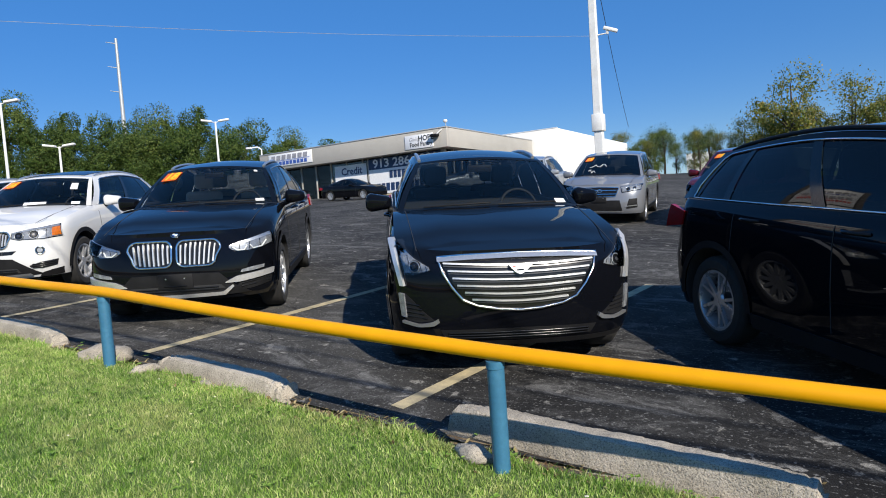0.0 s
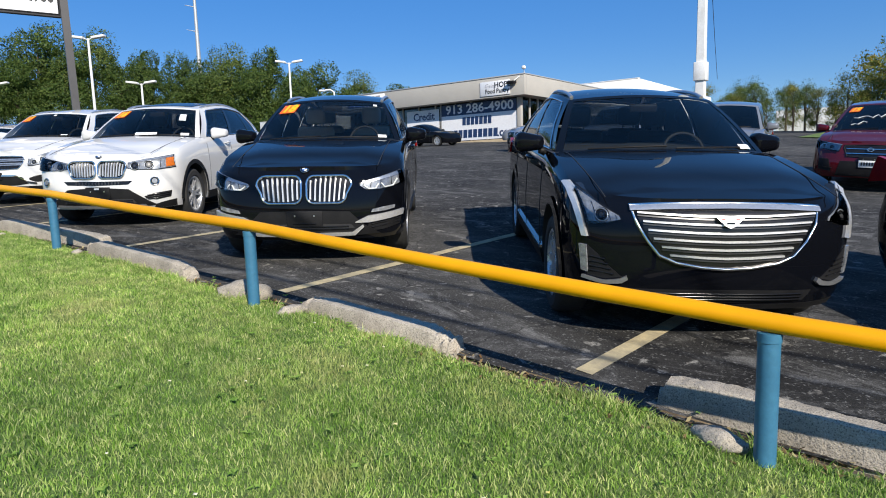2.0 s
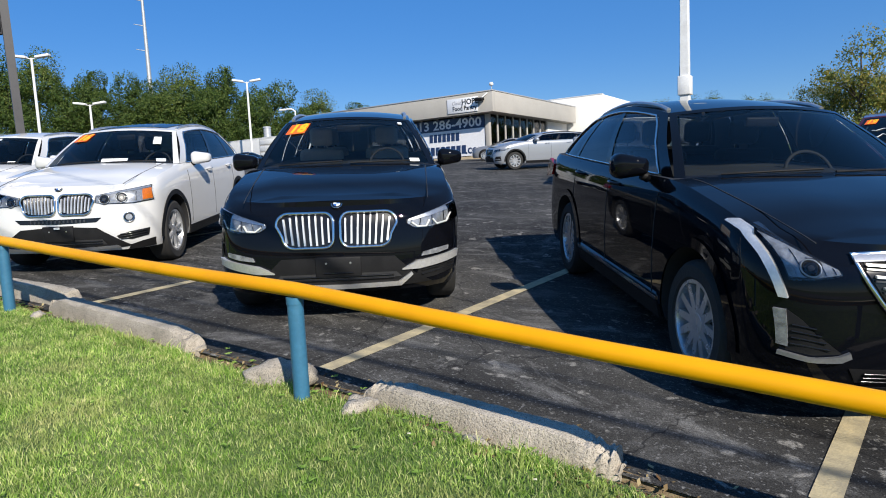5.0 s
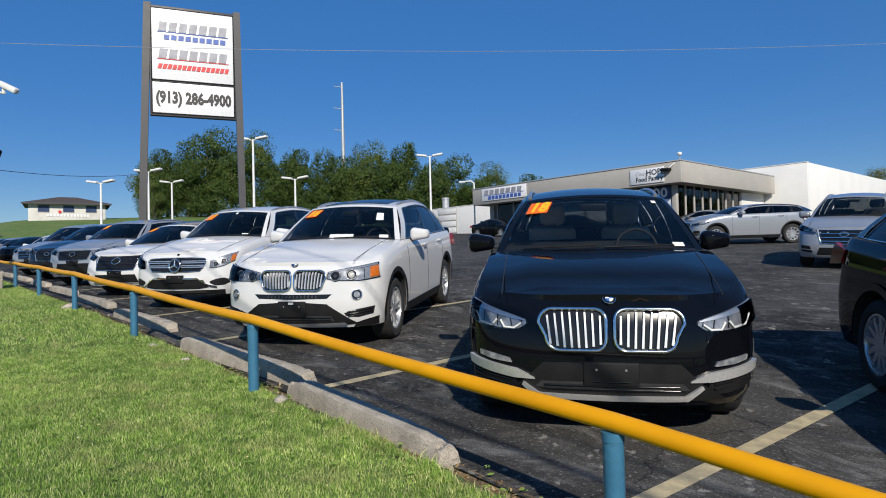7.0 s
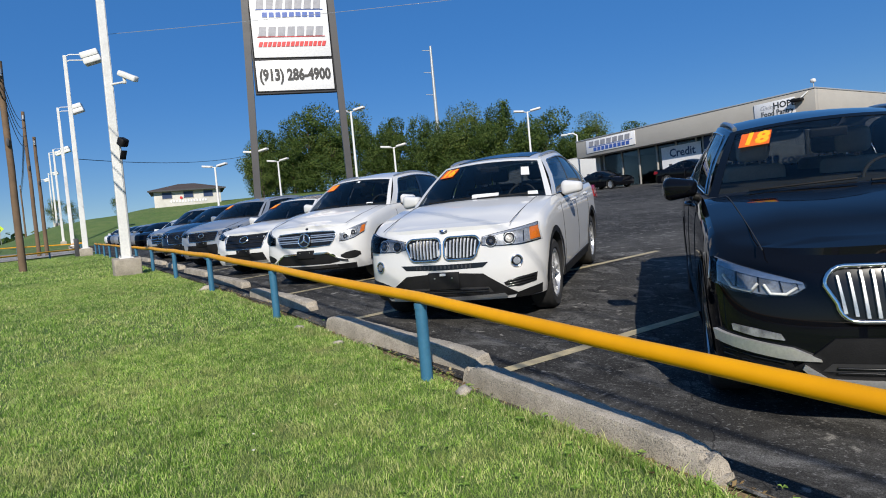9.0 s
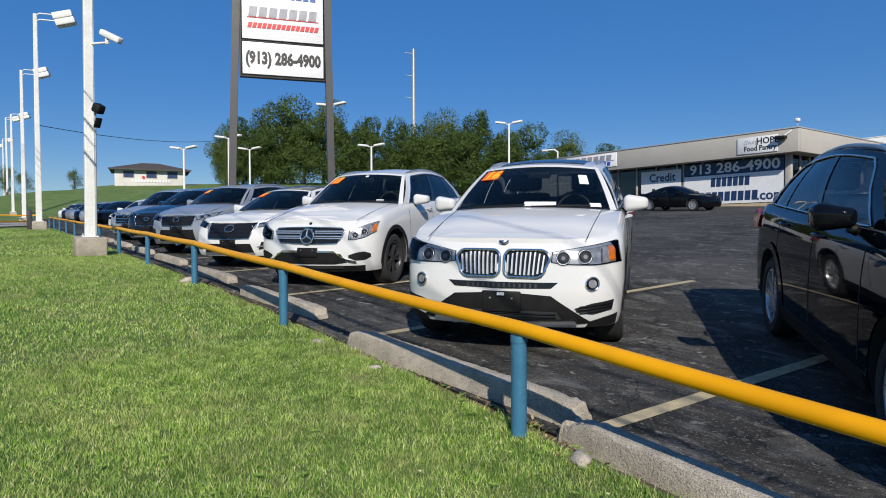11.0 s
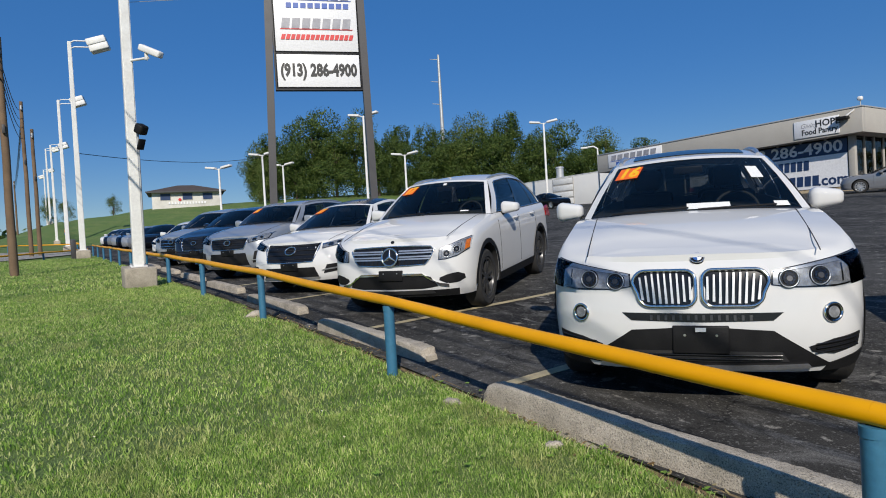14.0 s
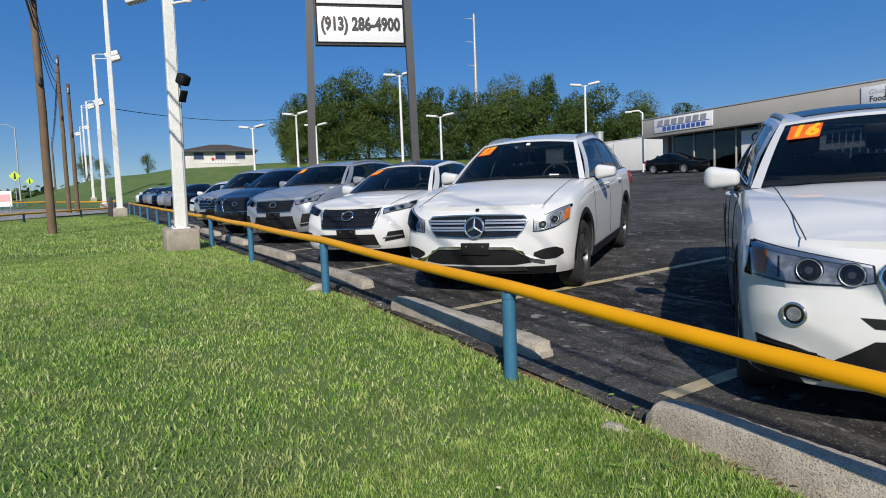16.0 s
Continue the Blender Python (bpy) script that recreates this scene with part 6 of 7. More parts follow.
def headlamps(c, corners, eyes=((0.5, 0.5, 0.05),), amber=None, brow=True):
    """Lamp bowls with projector eyes behind a clear lens; corners on the viewer's right-hand side."""
    F = c["F"]
    cx = [Vector((*q, 0)) for q in corners]
    for sg in (1, -1):
        side = lambda ch: ch if sg > 0 else flip(ch)
        lamp = put("headlamp", solid(side(plate(F, corners, 0.005, 0.05, 10, 5))), GLOSS_BLACK, c["root"])
        inner = [lerp(lerp(cx[0], cx[1], a), lerp(cx[3], cx[2], a), b) for a, b in ((0.035, 0.12), (0.965, 0.12), (0.965, 0.90), (0.035, 0.90))]
        put("reflector", solid(side(plate(F, [(q.x, q.y) for q in inner], 0.011, 0.02, 10, 5))), REFLECTOR, lamp)
        for a, b, r in eyes:
            q = lerp(lerp(cx[0], cx[1], a), lerp(cx[3], cx[2], a), b)
            disc_on(c, sg * q.x, q.y, r, 0.016, "projector_ring", CHROME, 0.006, lamp, True)
            disc_on(c, sg * q.x, q.y, r * 0.85, 0.014, "projector", GLOSS_BLACK, 0.006, lamp)
        if amber:
            aq = [lerp(lerp(cx[0], cx[1], a), lerp(cx[3], cx[2], a), b) for a, b in ((amber, 0.2), (0.97, 0.25), (0.97, 0.8), (amber, 0.8))]
            put("turn_signal", solid(side(plate(F, [(q.x, q.y) for q in aq], 0.015, 0.02, 4, 3))), AMBER, lamp)
        if brow:
            bq = [lerp(lerp(cx[0], cx[1], a), lerp(cx[3], cx[2], a), b) for a, b in ((0.02, 0.88), (0.98, 0.88), (0.98, 0.97), (0.02, 0.97))]
            put("light_strip", solid(side(plate(F, [(q.x, q.y) for q in bq], 0.016, 0.02, 8, 1))), SATIN, lamp)
        put("lens", solid(side(plate(F, corners, 0.027, 0.002, 10, 5))), LENS, lamp)


def shaped_lamps(c, low, high, eyes=(), amber=None, brow=0.0, drl=None):
    """Headlamps between a lower and an upper line: dark housing, bright bowl, ringed projectors, light strip and clear lens."""
    F = c["F"]

    def at(u, v):
        ks = [k / (len(low) - 1) for k in range(len(low))]
        p = [float(np.interp(u, ks, [q[j] for q in line])) for line in (low, high) for j in (0, 1)]
        return p[0] + (p[2] - p[0]) * v, p[1] + (p[3] - p[1]) * v

    def slab(u0, u1, v0, v1, proud, n=8, m=3):
        us = span(u0, u1, n)
        return band(F, [at(u, v0) for u in us], [at(u, v1) for u in us], proud, 0.015, n, m)

    for sg in (1, -1):
        side = lambda ch: ch if sg > 0 else flip(ch)
        lamp = put("headlamp", solid(side(band(F, low, high, 0.004, 0.05, 14, 5))), GLOSS_BLACK, c["root"])
        put("reflector", solid(side(slab(0.03, 0.99, 0.07, 0.86, 0.009, 12))), REFLECTOR, lamp)
        for k in range(4):
            put("bowl_rib", solid(side(slab(0.12 + 0.2 * k, 0.135 + 0.2 * k, 0.15, 0.75, 0.012, 1))), GLOSS_BLACK, lamp)
        for a, b, r in eyes:
            x, z = at(a, b)
            disc_on(c, sg * x, z, r * 1.12, 0.010, "projector_housing", PLASTIC, 0.004, lamp)
            disc_on(c, sg * x, z, r, 0.014, "projector_ring", SATIN, 0.0035, lamp, True)
            disc_on(c, sg * x, z, r * 0.72, 0.014, "projector", GLOSS_BLACK, 0.006, lamp)
            disc_on(c, sg * x, z, r * 0.34, 0.019, "projector_glint", ALLOY_DARK, 0.004, lamp)
        for pts in drl or ():
            put("running_light", tube([F(sg * x, z, 0.016) for x, z in pts], 0.008, 6), PAPER, lamp)
        if amber:
            put("turn_signal", solid(side(slab(amber, 0.985, 0.15, 0.82, 0.014, 5))), AMBER, lamp)
        if brow:
            put("light_strip", solid(side(slab(0.04, 0.97, 1 - brow, 0.97, 0.016, 10, 1))), SATIN, lamp)
        put("lens", solid(side(band(F, low, high, 0.024, 0.002, 14, 5))), LENS, lamp)


def number_plate_blank(c, z0, z1, w=0.17, x0=0.0, material=None):
    F = c["F"]
    y = min(F(x0, z0, 0).y, F(x0, z1, 0).y) - 0.022
    p = put("plate_holder", box((x0 - w, y, z0), (x0 + w, y + 0.05, z1), 0.008), material or PLASTIC, c["root"])
    for x in (-0.09, 0.09):
        put("screw", tube([(x0 + x, y - 0.004, (z0 + z1) / 2 + 0.03), (x0 + x, y + 0.003, (z0 + z1) / 2 + 0.03)], 0.008, 8), SATIN, p)
    return p


def fline(c, pts, r, proud, name, material, mirror=False, sides=8):
    F = c["F"]
    obs = [put(name, tube([F(x, z, proud) for x, z in pts], r, sides), material, c["root"])]
    if mirror:
        obs.append(put(name, tube([F(-x, z, proud) for x, z in pts], r, sides), material, c["root"]))
    return obs


def hood_joint(c, w=0.80, y0=0.16):
    sh, s = c["sh"], c["s"]
    for sg in (1, -1):
        pts = [(sg * (w - 0.05 * (1 - t)), y0 + (s["cowl"] - 0.1 - y0) * t, sh.top(w - 0.05 * (1 - t), y0 + (s["cowl"] - 0.1 - y0) * t) + 0.0005) for t in span(0, 1, 12)]
        put("hood_joint", tube(pts, 0.0035, 5), DARK, c["root"])


def kidneys(c, x0, x1, z0, z1, lean=0.03, slats=8, ring=0.011, cr=0.075):
    """Two framed grille halves with upright bright slats that taper towards the top."""
    F = c["F"]
    for sg in (1, -1):
        rim = []
        for cx, cz, a0 in ((x1 - cr - lean, z0 + cr, -90), (x1 - cr, z1 - cr, 0), (x0 + cr * 0.8, z1 - cr * 0.8, 90), (x0 + cr * 0.8, z0 + cr * 0.8, 180)):
            rr = cr if a0 < 90 else cr * 0.8
            rim += [(cx + rr * math.cos(radians(a0 + a)), cz + rr * math.sin(radians(a0 + a))) for a in (0, 18, 36, 54, 72, 90)]
        low, high = [rim[23], rim[22], rim[21]] + [rim[0], rim[1], rim[2], rim[3], rim[5]], [rim[17], rim[15], rim[13]] + [rim[11], rim[10], rim[9], rim[8], rim[6]]
        ch = band(F, low, high, 0.002, 0.03, 12, 5)
        g = put("grille", solid(ch if sg > 0 else flip(ch)), GLOSS_BLACK, c["root"])
        rim.append(rim[0])
        put("grille_frame", tube([F(sg * x, z, 0.014) for x, z in rim], ring, 8), CHROME, g)
        for k in range(slats):
            t = (k + 0.5) / slats
            x = x0 + 0.012 + (x1 - x0 - 0.03 - lean * 0.6) * t
            dip = 0.05 * max(0, abs(2 * t - 1) - 0.45)
            put("slat", solid(plate(lambda a, b, p: F(sg * a, b, p), ((x - 0.0075 - lean * 0.2 * t, z0 + 0.018 + dip), (x + 0.0075 - lean * 0.2 * t, z0 + 0.018 + dip), (x + 0.0075 + lean * 0.3 * t, z1 - 0.018 - dip), (x - 0.0025 + lean * 0.3 * t, z1 - 0.018 - dip)), 0.020, 0.02, 1, 4)), SLAT, g)


def roundel(c, z, r=0.040):
    """A round two-coloured badge with a bright rim, lying on the slope of the nose."""
    F = c["F"]
    up = (F(0, z + 0.03, 0) - F(0, z - 0.03, 0)).normalized()
    out = Vector((1, 0, 0)).cross(up).normalized()
    m = Matrix((Vector((1, 0, 0)), up, out)).transposed().to_4x4()
    m.translation = F(0, z, 0) + out * 0.010
    b = put("badge", tube([(0, 0, -0.03), (0, 0, 0.004), (0, 0, 0.007)], [r, r, r * 0.93], 28), GLOSS_BLACK, c["root"], "round blue and white badge", m=m)
    for k, mt in enumerate((BADGE_BLUE, PAPER, BADGE_BLUE, PAPER)):
        arc = [(r * 0.64 * math.cos(radians(90 * k + q)), r * 0.64 * math.sin(radians(90 * k + q))) for q in (0, 18, 36, 54, 72, 90)]
        put("badge_field", prism([(0, 0)] + arc, 0.004, "z"), mt, b, m=pose(0, 0, 0.006))
    put("badge_ring", tube([(r * math.cos(q), r * math.sin(q), 0.006) for q in span(0, 2 * math.pi, 28)], 0.0035, 6), CHROME, b)


def front_new_x(c):
    F = c["F"]
    hood_joint(c, 0.74)
    kidneys(c, 0.026, 0.445, 0.615, 0.868, 0.045, 8, 0.012, 0.085)
    roundel(c, 0.915)
    shaped_lamps(c, ((0.515, 0.775), (0.575, 0.730), (0.70, 0.728), (0.82, 0.745), (0.915, 0.785)), ((0.52, 0.795), (0.60, 0.822), (0.70, 0.850), (0.81, 0.880), (0.898, 0.905)), brow=0.26,
                 drl=([(0.555, 0.775), (0.60, 0.742), (0.665, 0.742), (0.69, 0.785)], [(0.715, 0.79), (0.745, 0.750), (0.82, 0.762), (0.855, 0.82)]))
    put("lower_bumper", solid(band(F, ((-0.70, 0.31), (-0.5, 0.30), (0, 0.30), (0.5, 0.30), (0.70, 0.31)), ((-0.56, 0.40), (-0.42, 0.535), (0, 0.545), (0.42, 0.535), (0.56, 0.40)), 0.012, 0.05, 20, 5)), PLASTIC, c["root"])
    put("lower_intake", solid(band(F, ((-0.47, 0.375), (0, 0.355), (0.47, 0.375)), ((-0.43, 0.415), (0, 0.42), (0.43, 0.415)), 0.014, 0.03, 12, 2)), DARK, c["root"])
    for z in (0.372, 0.395):
        fline(c, [(x, z) for x in span(-0.41, 0.41, 10)], 0.006, 0.020, "intake_bar", GLOSS_BLACK)
    mirrored(c, "bumper_intake", band(F, ((0.56, 0.33), (0.72, 0.345), (0.88, 0.38)), ((0.60, 0.42), (0.74, 0.44), (0.895, 0.455)), 0.005, 0.04, 8, 4), PLASTIC)
    for z in (0.375, 0.405):
        fline(c, [(0.62, z), (0.74, z + 0.015), (0.87, z + 0.03)], 0.006, 0.010, "intake_bar", GLOSS_BLACK, True)
    mirrored(c, "bumper_strip", band(F, ((0.47, 0.425), (0.60, 0.425), (0.74, 0.445), (0.895, 0.470)), ((0.475, 0.435), (0.585, 0.485), (0.74, 0.505), (0.905, 0.525)), 0.024, 0.03, 12, 2), SLAT)
    for lamp in mirrored(c, "fog_lamp", band(F, ((0.62, 0.520), (0.74, 0.528), (0.83, 0.545)), ((0.635, 0.548), (0.74, 0.566), (0.835, 0.575)), 0.012, 0.03, 6, 2), REFLECTOR):
        tagged(lamp, "slim clear fog lamp")
    put("skid_plate", solid(band(F, ((-0.55, 0.385), (-0.46, 0.300), (0, 0.292), (0.46, 0.300), (0.55, 0.385)), ((-0.54, 0.405), (-0.44, 0.335), (0, 0.328), (0.44, 0.335), (0.54, 0.405)), 0.034, 0.04, 24, 2)), SLAT, c["root"])
    number_plate_blank(c, 0.395, 0.545)
    fline(c, [(-0.11, 0.425), (0.11, 0.425)], 0.004, 0.030, "holder_rib", GLOSS_BLACK)


def front_old_x(c):
    F = c["F"]
    hood_joint(c, 0.72)
    kidneys(c, 0.018, 0.385, 0.672, 0.888, 0.03, 9, 0.011, 0.075)
    roundel(c, 0.945)
    shaped_lamps(c, ((0.395, 0.790), (0.50, 0.772), (0.75, 0.765), (0.915, 0.785)), ((0.40, 0.870), (0.50, 0.890), (0.75, 0.930), (0.885, 0.955)), ((0.30, 0.46, 0.052), (0.54, 0.47, 0.055)), amber=0.84, brow=0.14)
    put("upper_intake", solid(band(F, ((-0.40, 0.585), (0, 0.575), (0.40, 0.585)), ((-0.455, 0.632), (0, 0.628), (0.455, 0.632)), 0.004, 0.04, 14, 2)), GLOSS_BLACK, c["root"])
    for k in range(14):
        x = -0.28 + 0.56 * k / 13
        put("intake_fin", solid(plate(F, ((x - 0.008, 0.588), (x + 0.008, 0.588), (x + 0.008, 0.618), (x - 0.008, 0.618)), 0.010, 0.01, 1, 2)), ALLOY_DARK, c["root"])
    put("lower_bumper", solid(band(F, ((-0.72, 0.30), (-0.5, 0.285), (0, 0.28), (0.5, 0.285), (0.72, 0.30)), ((-0.58, 0.40), (-0.40, 0.525), (0, 0.55), (0.40, 0.525), (0.58, 0.40)), 0.006, 0.05, 20, 5)), PLASTIC, c["root"])
    mirrored(c, "chin", band(F, ((0.66, 0.262), (0.78, 0.262), (0.88, 0.27)), ((0.70, 0.315), (0.80, 0.345), (0.90, 0.365)), 0.007, 0.04, 8, 3), PLASTIC)
    put("lower_intake", solid(band(F, ((-0.48, 0.335), (0, 0.33), (0.48, 0.335)), ((-0.44, 0.395), (0, 0.40), (0.44, 0.395)), 0.010, 0.03, 12, 2)), DARK, c["root"])
    for z in (0.35, 0.375):
        fline(c, [(x, z) for x in span(-0.44, 0.44, 10)], 0.006, 0.014, "intake_bar", GLOSS_BLACK)
    put("skid_plate", solid(band(F, ((-0.60, 0.290), (0, 0.268), (0.60, 0.290)), ((-0.58, 0.318), (0, 0.300), (0.58, 0.318)), 0.022, 0.04, 16, 2)), SATIN, c["root"])
    mirrored(c, "side_intake", band(F, ((0.60, 0.395), (0.72, 0.375), (0.86, 0.405)), ((0.585, 0.425), (0.72, 0.465), (0.875, 0.485)), 0.006, 0.03, 8, 3), PLASTIC)
    for sg in (1, -1):
        for z in (0.40, 0.425, 0.45):
            put("intake_bar", tube([F(sg * x, z + 0.10 * (x - 0.72), 0.012) for x in span(0.62, 0.85, 5)], 0.006, 6), GLOSS_BLACK, c["root"])
        fog = disc_on(c, sg * 0.715, 0.622, 0.046, 0.006, "fog_lamp", GLOSS_BLACK, 0.010)
        disc_on(c, sg * 0.715, 0.622, 0.036, 0.010, "fog_bowl", REFLECTOR, 0.008, fog)
        disc_on(c, sg * 0.715, 0.622, 0.052, 0.010, "fog_lamp_ring", CHROME, 0.008, fog, True)
    p = number_plate_blank(c, 0.385, 0.555, 0.16)
    put("sticker", solid(plate(F, ((-0.03, 0.525), (0.03, 0.525), (0.03, 0.548), (-0.03, 0.548)), 0.034, 0.006, 1, 1)), PAPER, p)


def front_shield(c):
    F = c["F"]
    hood_joint(c, 0.76)
    low = ((-0.40, 0.615), (-0.30, 0.572), (-0.15, 0.545), (0, 0.535), (0.15, 0.545), (0.30, 0.572), (0.40, 0.615))
    high = ((-0.565, 0.905), (-0.38, 0.917), (-0.19, 0.922), (0, 0.924), (0.19, 0.922), (0.38, 0.917), (0.565, 0.905))
    g = put("grille", solid(band(F, low, high, 0.004, 0.05, 24, 8)), GLOSS_BLACK, c["root"])
    rim = [*low, (0.47, 0.70), (0.53, 0.80), *high[::-1], (-0.53, 0.80), (-0.47, 0.70), low[0]]
    put("grille_frame", tube([F(x, z, 0.012) for x, z in rim], 0.011, 8), CHROME, g)
    put("grille_top_bar", solid(band(F, [(x, z - 0.026) for x, z in high], high, 0.026, 0.03, 16, 2)), SATIN, g)
    for k in range(6):
        z = 0.850 - 0.050 * k
        half = 0.545 - 0.60 * (0.88 - z) ** 1.0 if z > 0.70 else 0.437 - 1.0 * (0.70 - z)
        vee = lambda dz, h=half, z=z: [(-h, z + dz + 0.018), (-h * 0.4, z + dz + 0.004), (0, z + dz), (h * 0.4, z + dz + 0.004), (h, z + dz + 0.018)]
        put("grille_bar", solid(band(F, vee(-0.004), vee(0.006), 0.024, 0.02, 16, 1)), SLAT, g)
        put("grille_inlay", solid(band(F, vee(-0.022), vee(-0.014), 0.014, 0.012, 16, 1)), ALLOY_DARK, g)
    b = put("badge", solid(band(F, ((-0.032, 0.800), (0, 0.785), (0.032, 0.800)), ((-0.080, 0.850), (0, 0.856), (0.080, 0.850)), 0.040, 0.03, 8, 3)), SLAT, g)
    for x0, x1, z0, z1, mt in ((-0.056, -0.030, 0.836, 0.845, RED_INK), (0.030, 0.056, 0.836, 0.845, RED_INK), (-0.024, 0.024, 0.812, 0.822, GLOSS_BLACK)):
        put("badge_field", solid(plate(F, ((x0, z0), (x1, z0), (x1, z1), (x0, z1)), 0.042, 0.004, 2, 1)), mt, b)
    shaped_lamps(c, ((0.615, 0.820), (0.70, 0.790), (0.79, 0.780)), ((0.625, 0.840), (0.73, 0.910), (0.84, 1.005)), ((0.55, 0.40, 0.040),))
    mirrored(c, "running_light", band(F, ((0.795, 0.700), (0.822, 0.700)), ((0.868, 1.015), (0.892, 1.000)), 0.022, 0.03, 2, 10), SLAT)
    mirrored(c, "lower_light", band(F, ((0.785, 0.475), (0.818, 0.480)), ((0.800, 0.645), (0.836, 0.645)), 0.016, 0.03, 2, 5), REFLECTOR)
    mirrored(c, "side_intake", band(F, ((0.60, 0.465), (0.70, 0.445), (0.79, 0.455)), ((0.70, 0.545), (0.745, 0.60), (0.80, 0.645)), 0.004, 0.03, 8, 4), PLASTIC)
    for z in (0.48, 0.51, 0.54, 0.57):
        fline(c, [(0.64 + 0.6 * (z - 0.47), z), (0.78, z + 0.01)], 0.005, 0.008, "intake_bar", GLOSS_BLACK, True)
    mirrored(c, "intake_strip", band(F, ((0.565, 0.452), (0.60, 0.425), (0.70, 0.412), (0.81, 0.430)), ((0.575, 0.478), (0.615, 0.452), (0.70, 0.432), (0.81, 0.450)), 0.022, 0.03, 10, 1), SATIN)
    put("lower_intake", solid(band(F, ((-0.52, 0.325), (0, 0.31), (0.52, 0.325)), ((-0.56, 0.395), (0, 0.40), (0.56, 0.395)), 0.004, 0.04, 14, 3)), PLASTIC, c["root"])
    for z in (0.335, 0.355, 0.375):
        fline(c, [(x, z) for x in span(-0.5, 0.5, 12)], 0.005, 0.010, "intake_bar", GLOSS_BLACK)
    put("chin", solid(band(F, ((-0.86, 0.262), (0, 0.262), (0.86, 0.262)), ((-0.86, 0.305), (0, 0.298), (0.86, 0.305)), 0.006, 0.04, 20, 2)), PLASTIC, c["root"])


def front_star(c):
    F = c["F"]
    hood_joint(c, 0.74)
    low = ((-0.49, 0.700), (-0.44, 0.648), (-0.22, 0.638), (0, 0.635), (0.22, 0.638), (0.44, 0.648), (0.49, 0.700))
    high = ((-0.545, 0.815), (-0.50, 0.852), (-0.25, 0.862), (0, 0.865), (0.25, 0.862), (0.50, 0.852), (0.545, 0.815))
    g = put("grille", solid(band(F, low, high, 0.003, 0.05, 18, 5)), GLOSS_BLACK, c["root"])
    put("grille_frame", tube([F(x, z, 0.008) for x, z in (*low, *high[::-1], low[0])], 0.009, 8), CHROME, g)
    for z, h in ((0.715, 0.50), (0.742, 0.51), (0.785, 0.52), (0.812, 0.53)):
        for x0, x1 in ((-h, -0.11), (0.11, h)):
            put("louvre", solid(plate(F, ((x0, z - 0.008), (x1, z - 0.008), (x1, z + 0.008), (x0, z + 0.008)), 0.020, 0.03, 8, 2)), SATIN, g)
    for k in range(15):
        x = -0.42 + 0.06 * k
        put("mesh_rib", solid(plate(F, ((x - 0.004, 0.65), (x + 0.004, 0.65), (x + 0.004, 0.85), (x - 0.004, 0.85)), 0.008, 0.006, 1, 4)), PLASTIC, g)
    disc_on(c, 0, 0.745, 0.100, 0.030, "badge_field", GLOSS_BLACK, 0.008, g)
    disc_on(c, 0, 0.745, 0.102, 0.036, "badge_ring", CHROME, 0.012, g, True)
    for a in (90, 210, 330):
        put("badge_ray", tube([F(0, 0.745, 0.042), F(0.10 * math.cos(radians(a)), 0.745 + 0.10 * math.sin(radians(a)), 0.042)], [0.022, 0.006], 6), CHROME, g)
    disc_on(c, 0, 0.915, 0.022, 0.014, "hood_badge", GLOSS_BLACK, 0.006)
    shaped_lamps(c, ((0.595, 0.690), (0.68, 0.690), (0.80, 0.720), (0.905, 0.790)), ((0.60, 0.815), (0.70, 0.850), (0.82, 0.905), (0.905, 0.935)), ((0.32, 0.42, 0.040), (0.60, 0.48, 0.040)), amber=0.86, brow=0.12)
    mirrored(c, "side_intake", band(F, ((0.60, 0.455), (0.68, 0.410), (0.80, 0.415), (0.865, 0.455)), ((0.605, 0.485), (0.70, 0.520), (0.80, 0.535), (0.86, 0.505)), 0.004, 0.03, 10, 4), PLASTIC)
    put("lower_intake", solid(band(F, ((-0.58, 0.385), (-0.4, 0.36), (0, 0.355), (0.4, 0.36), (0.58, 0.385)), ((-0.50, 0.50), (-0.40, 0.525), (0, 0.53), (0.40, 0.525), (0.50, 0.50)), 0.004, 0.04, 16, 4)), PLASTIC, c["root"])
    put("chin", solid(band(F, ((-0.78, 0.262), (0, 0.262), (0.78, 0.262)), ((-0.80, 0.345), (0, 0.335), (0.80, 0.345)), 0.006, 0.04, 20, 4)), PLASTIC, c["root"])
    put("skid_plate", solid(band(F, ((-0.54, 0.30), (0, 0.285), (0.54, 0.30)), ((-0.50, 0.345), (0, 0.335), (0.50, 0.345)), 0.018, 0.04, 14, 2)), ALLOY_DARK, c["root"])
    put("chrome_lip", solid(band(F, ((-0.70, 0.375), (-0.60, 0.395), (-0.42, 0.515), (0, 0.525), (0.42, 0.515), (0.60, 0.395), (0.70, 0.375)), ((-0.70, 0.405), (-0.57, 0.435), (-0.40, 0.545), (0, 0.552), (0.40, 0.545), (0.57, 0.435), (0.70, 0.405)), 0.018, 0.03, 24, 1)), CHROME, c["root"])
    number_plate_blank(c, 0.46, 0.585, 0.155)


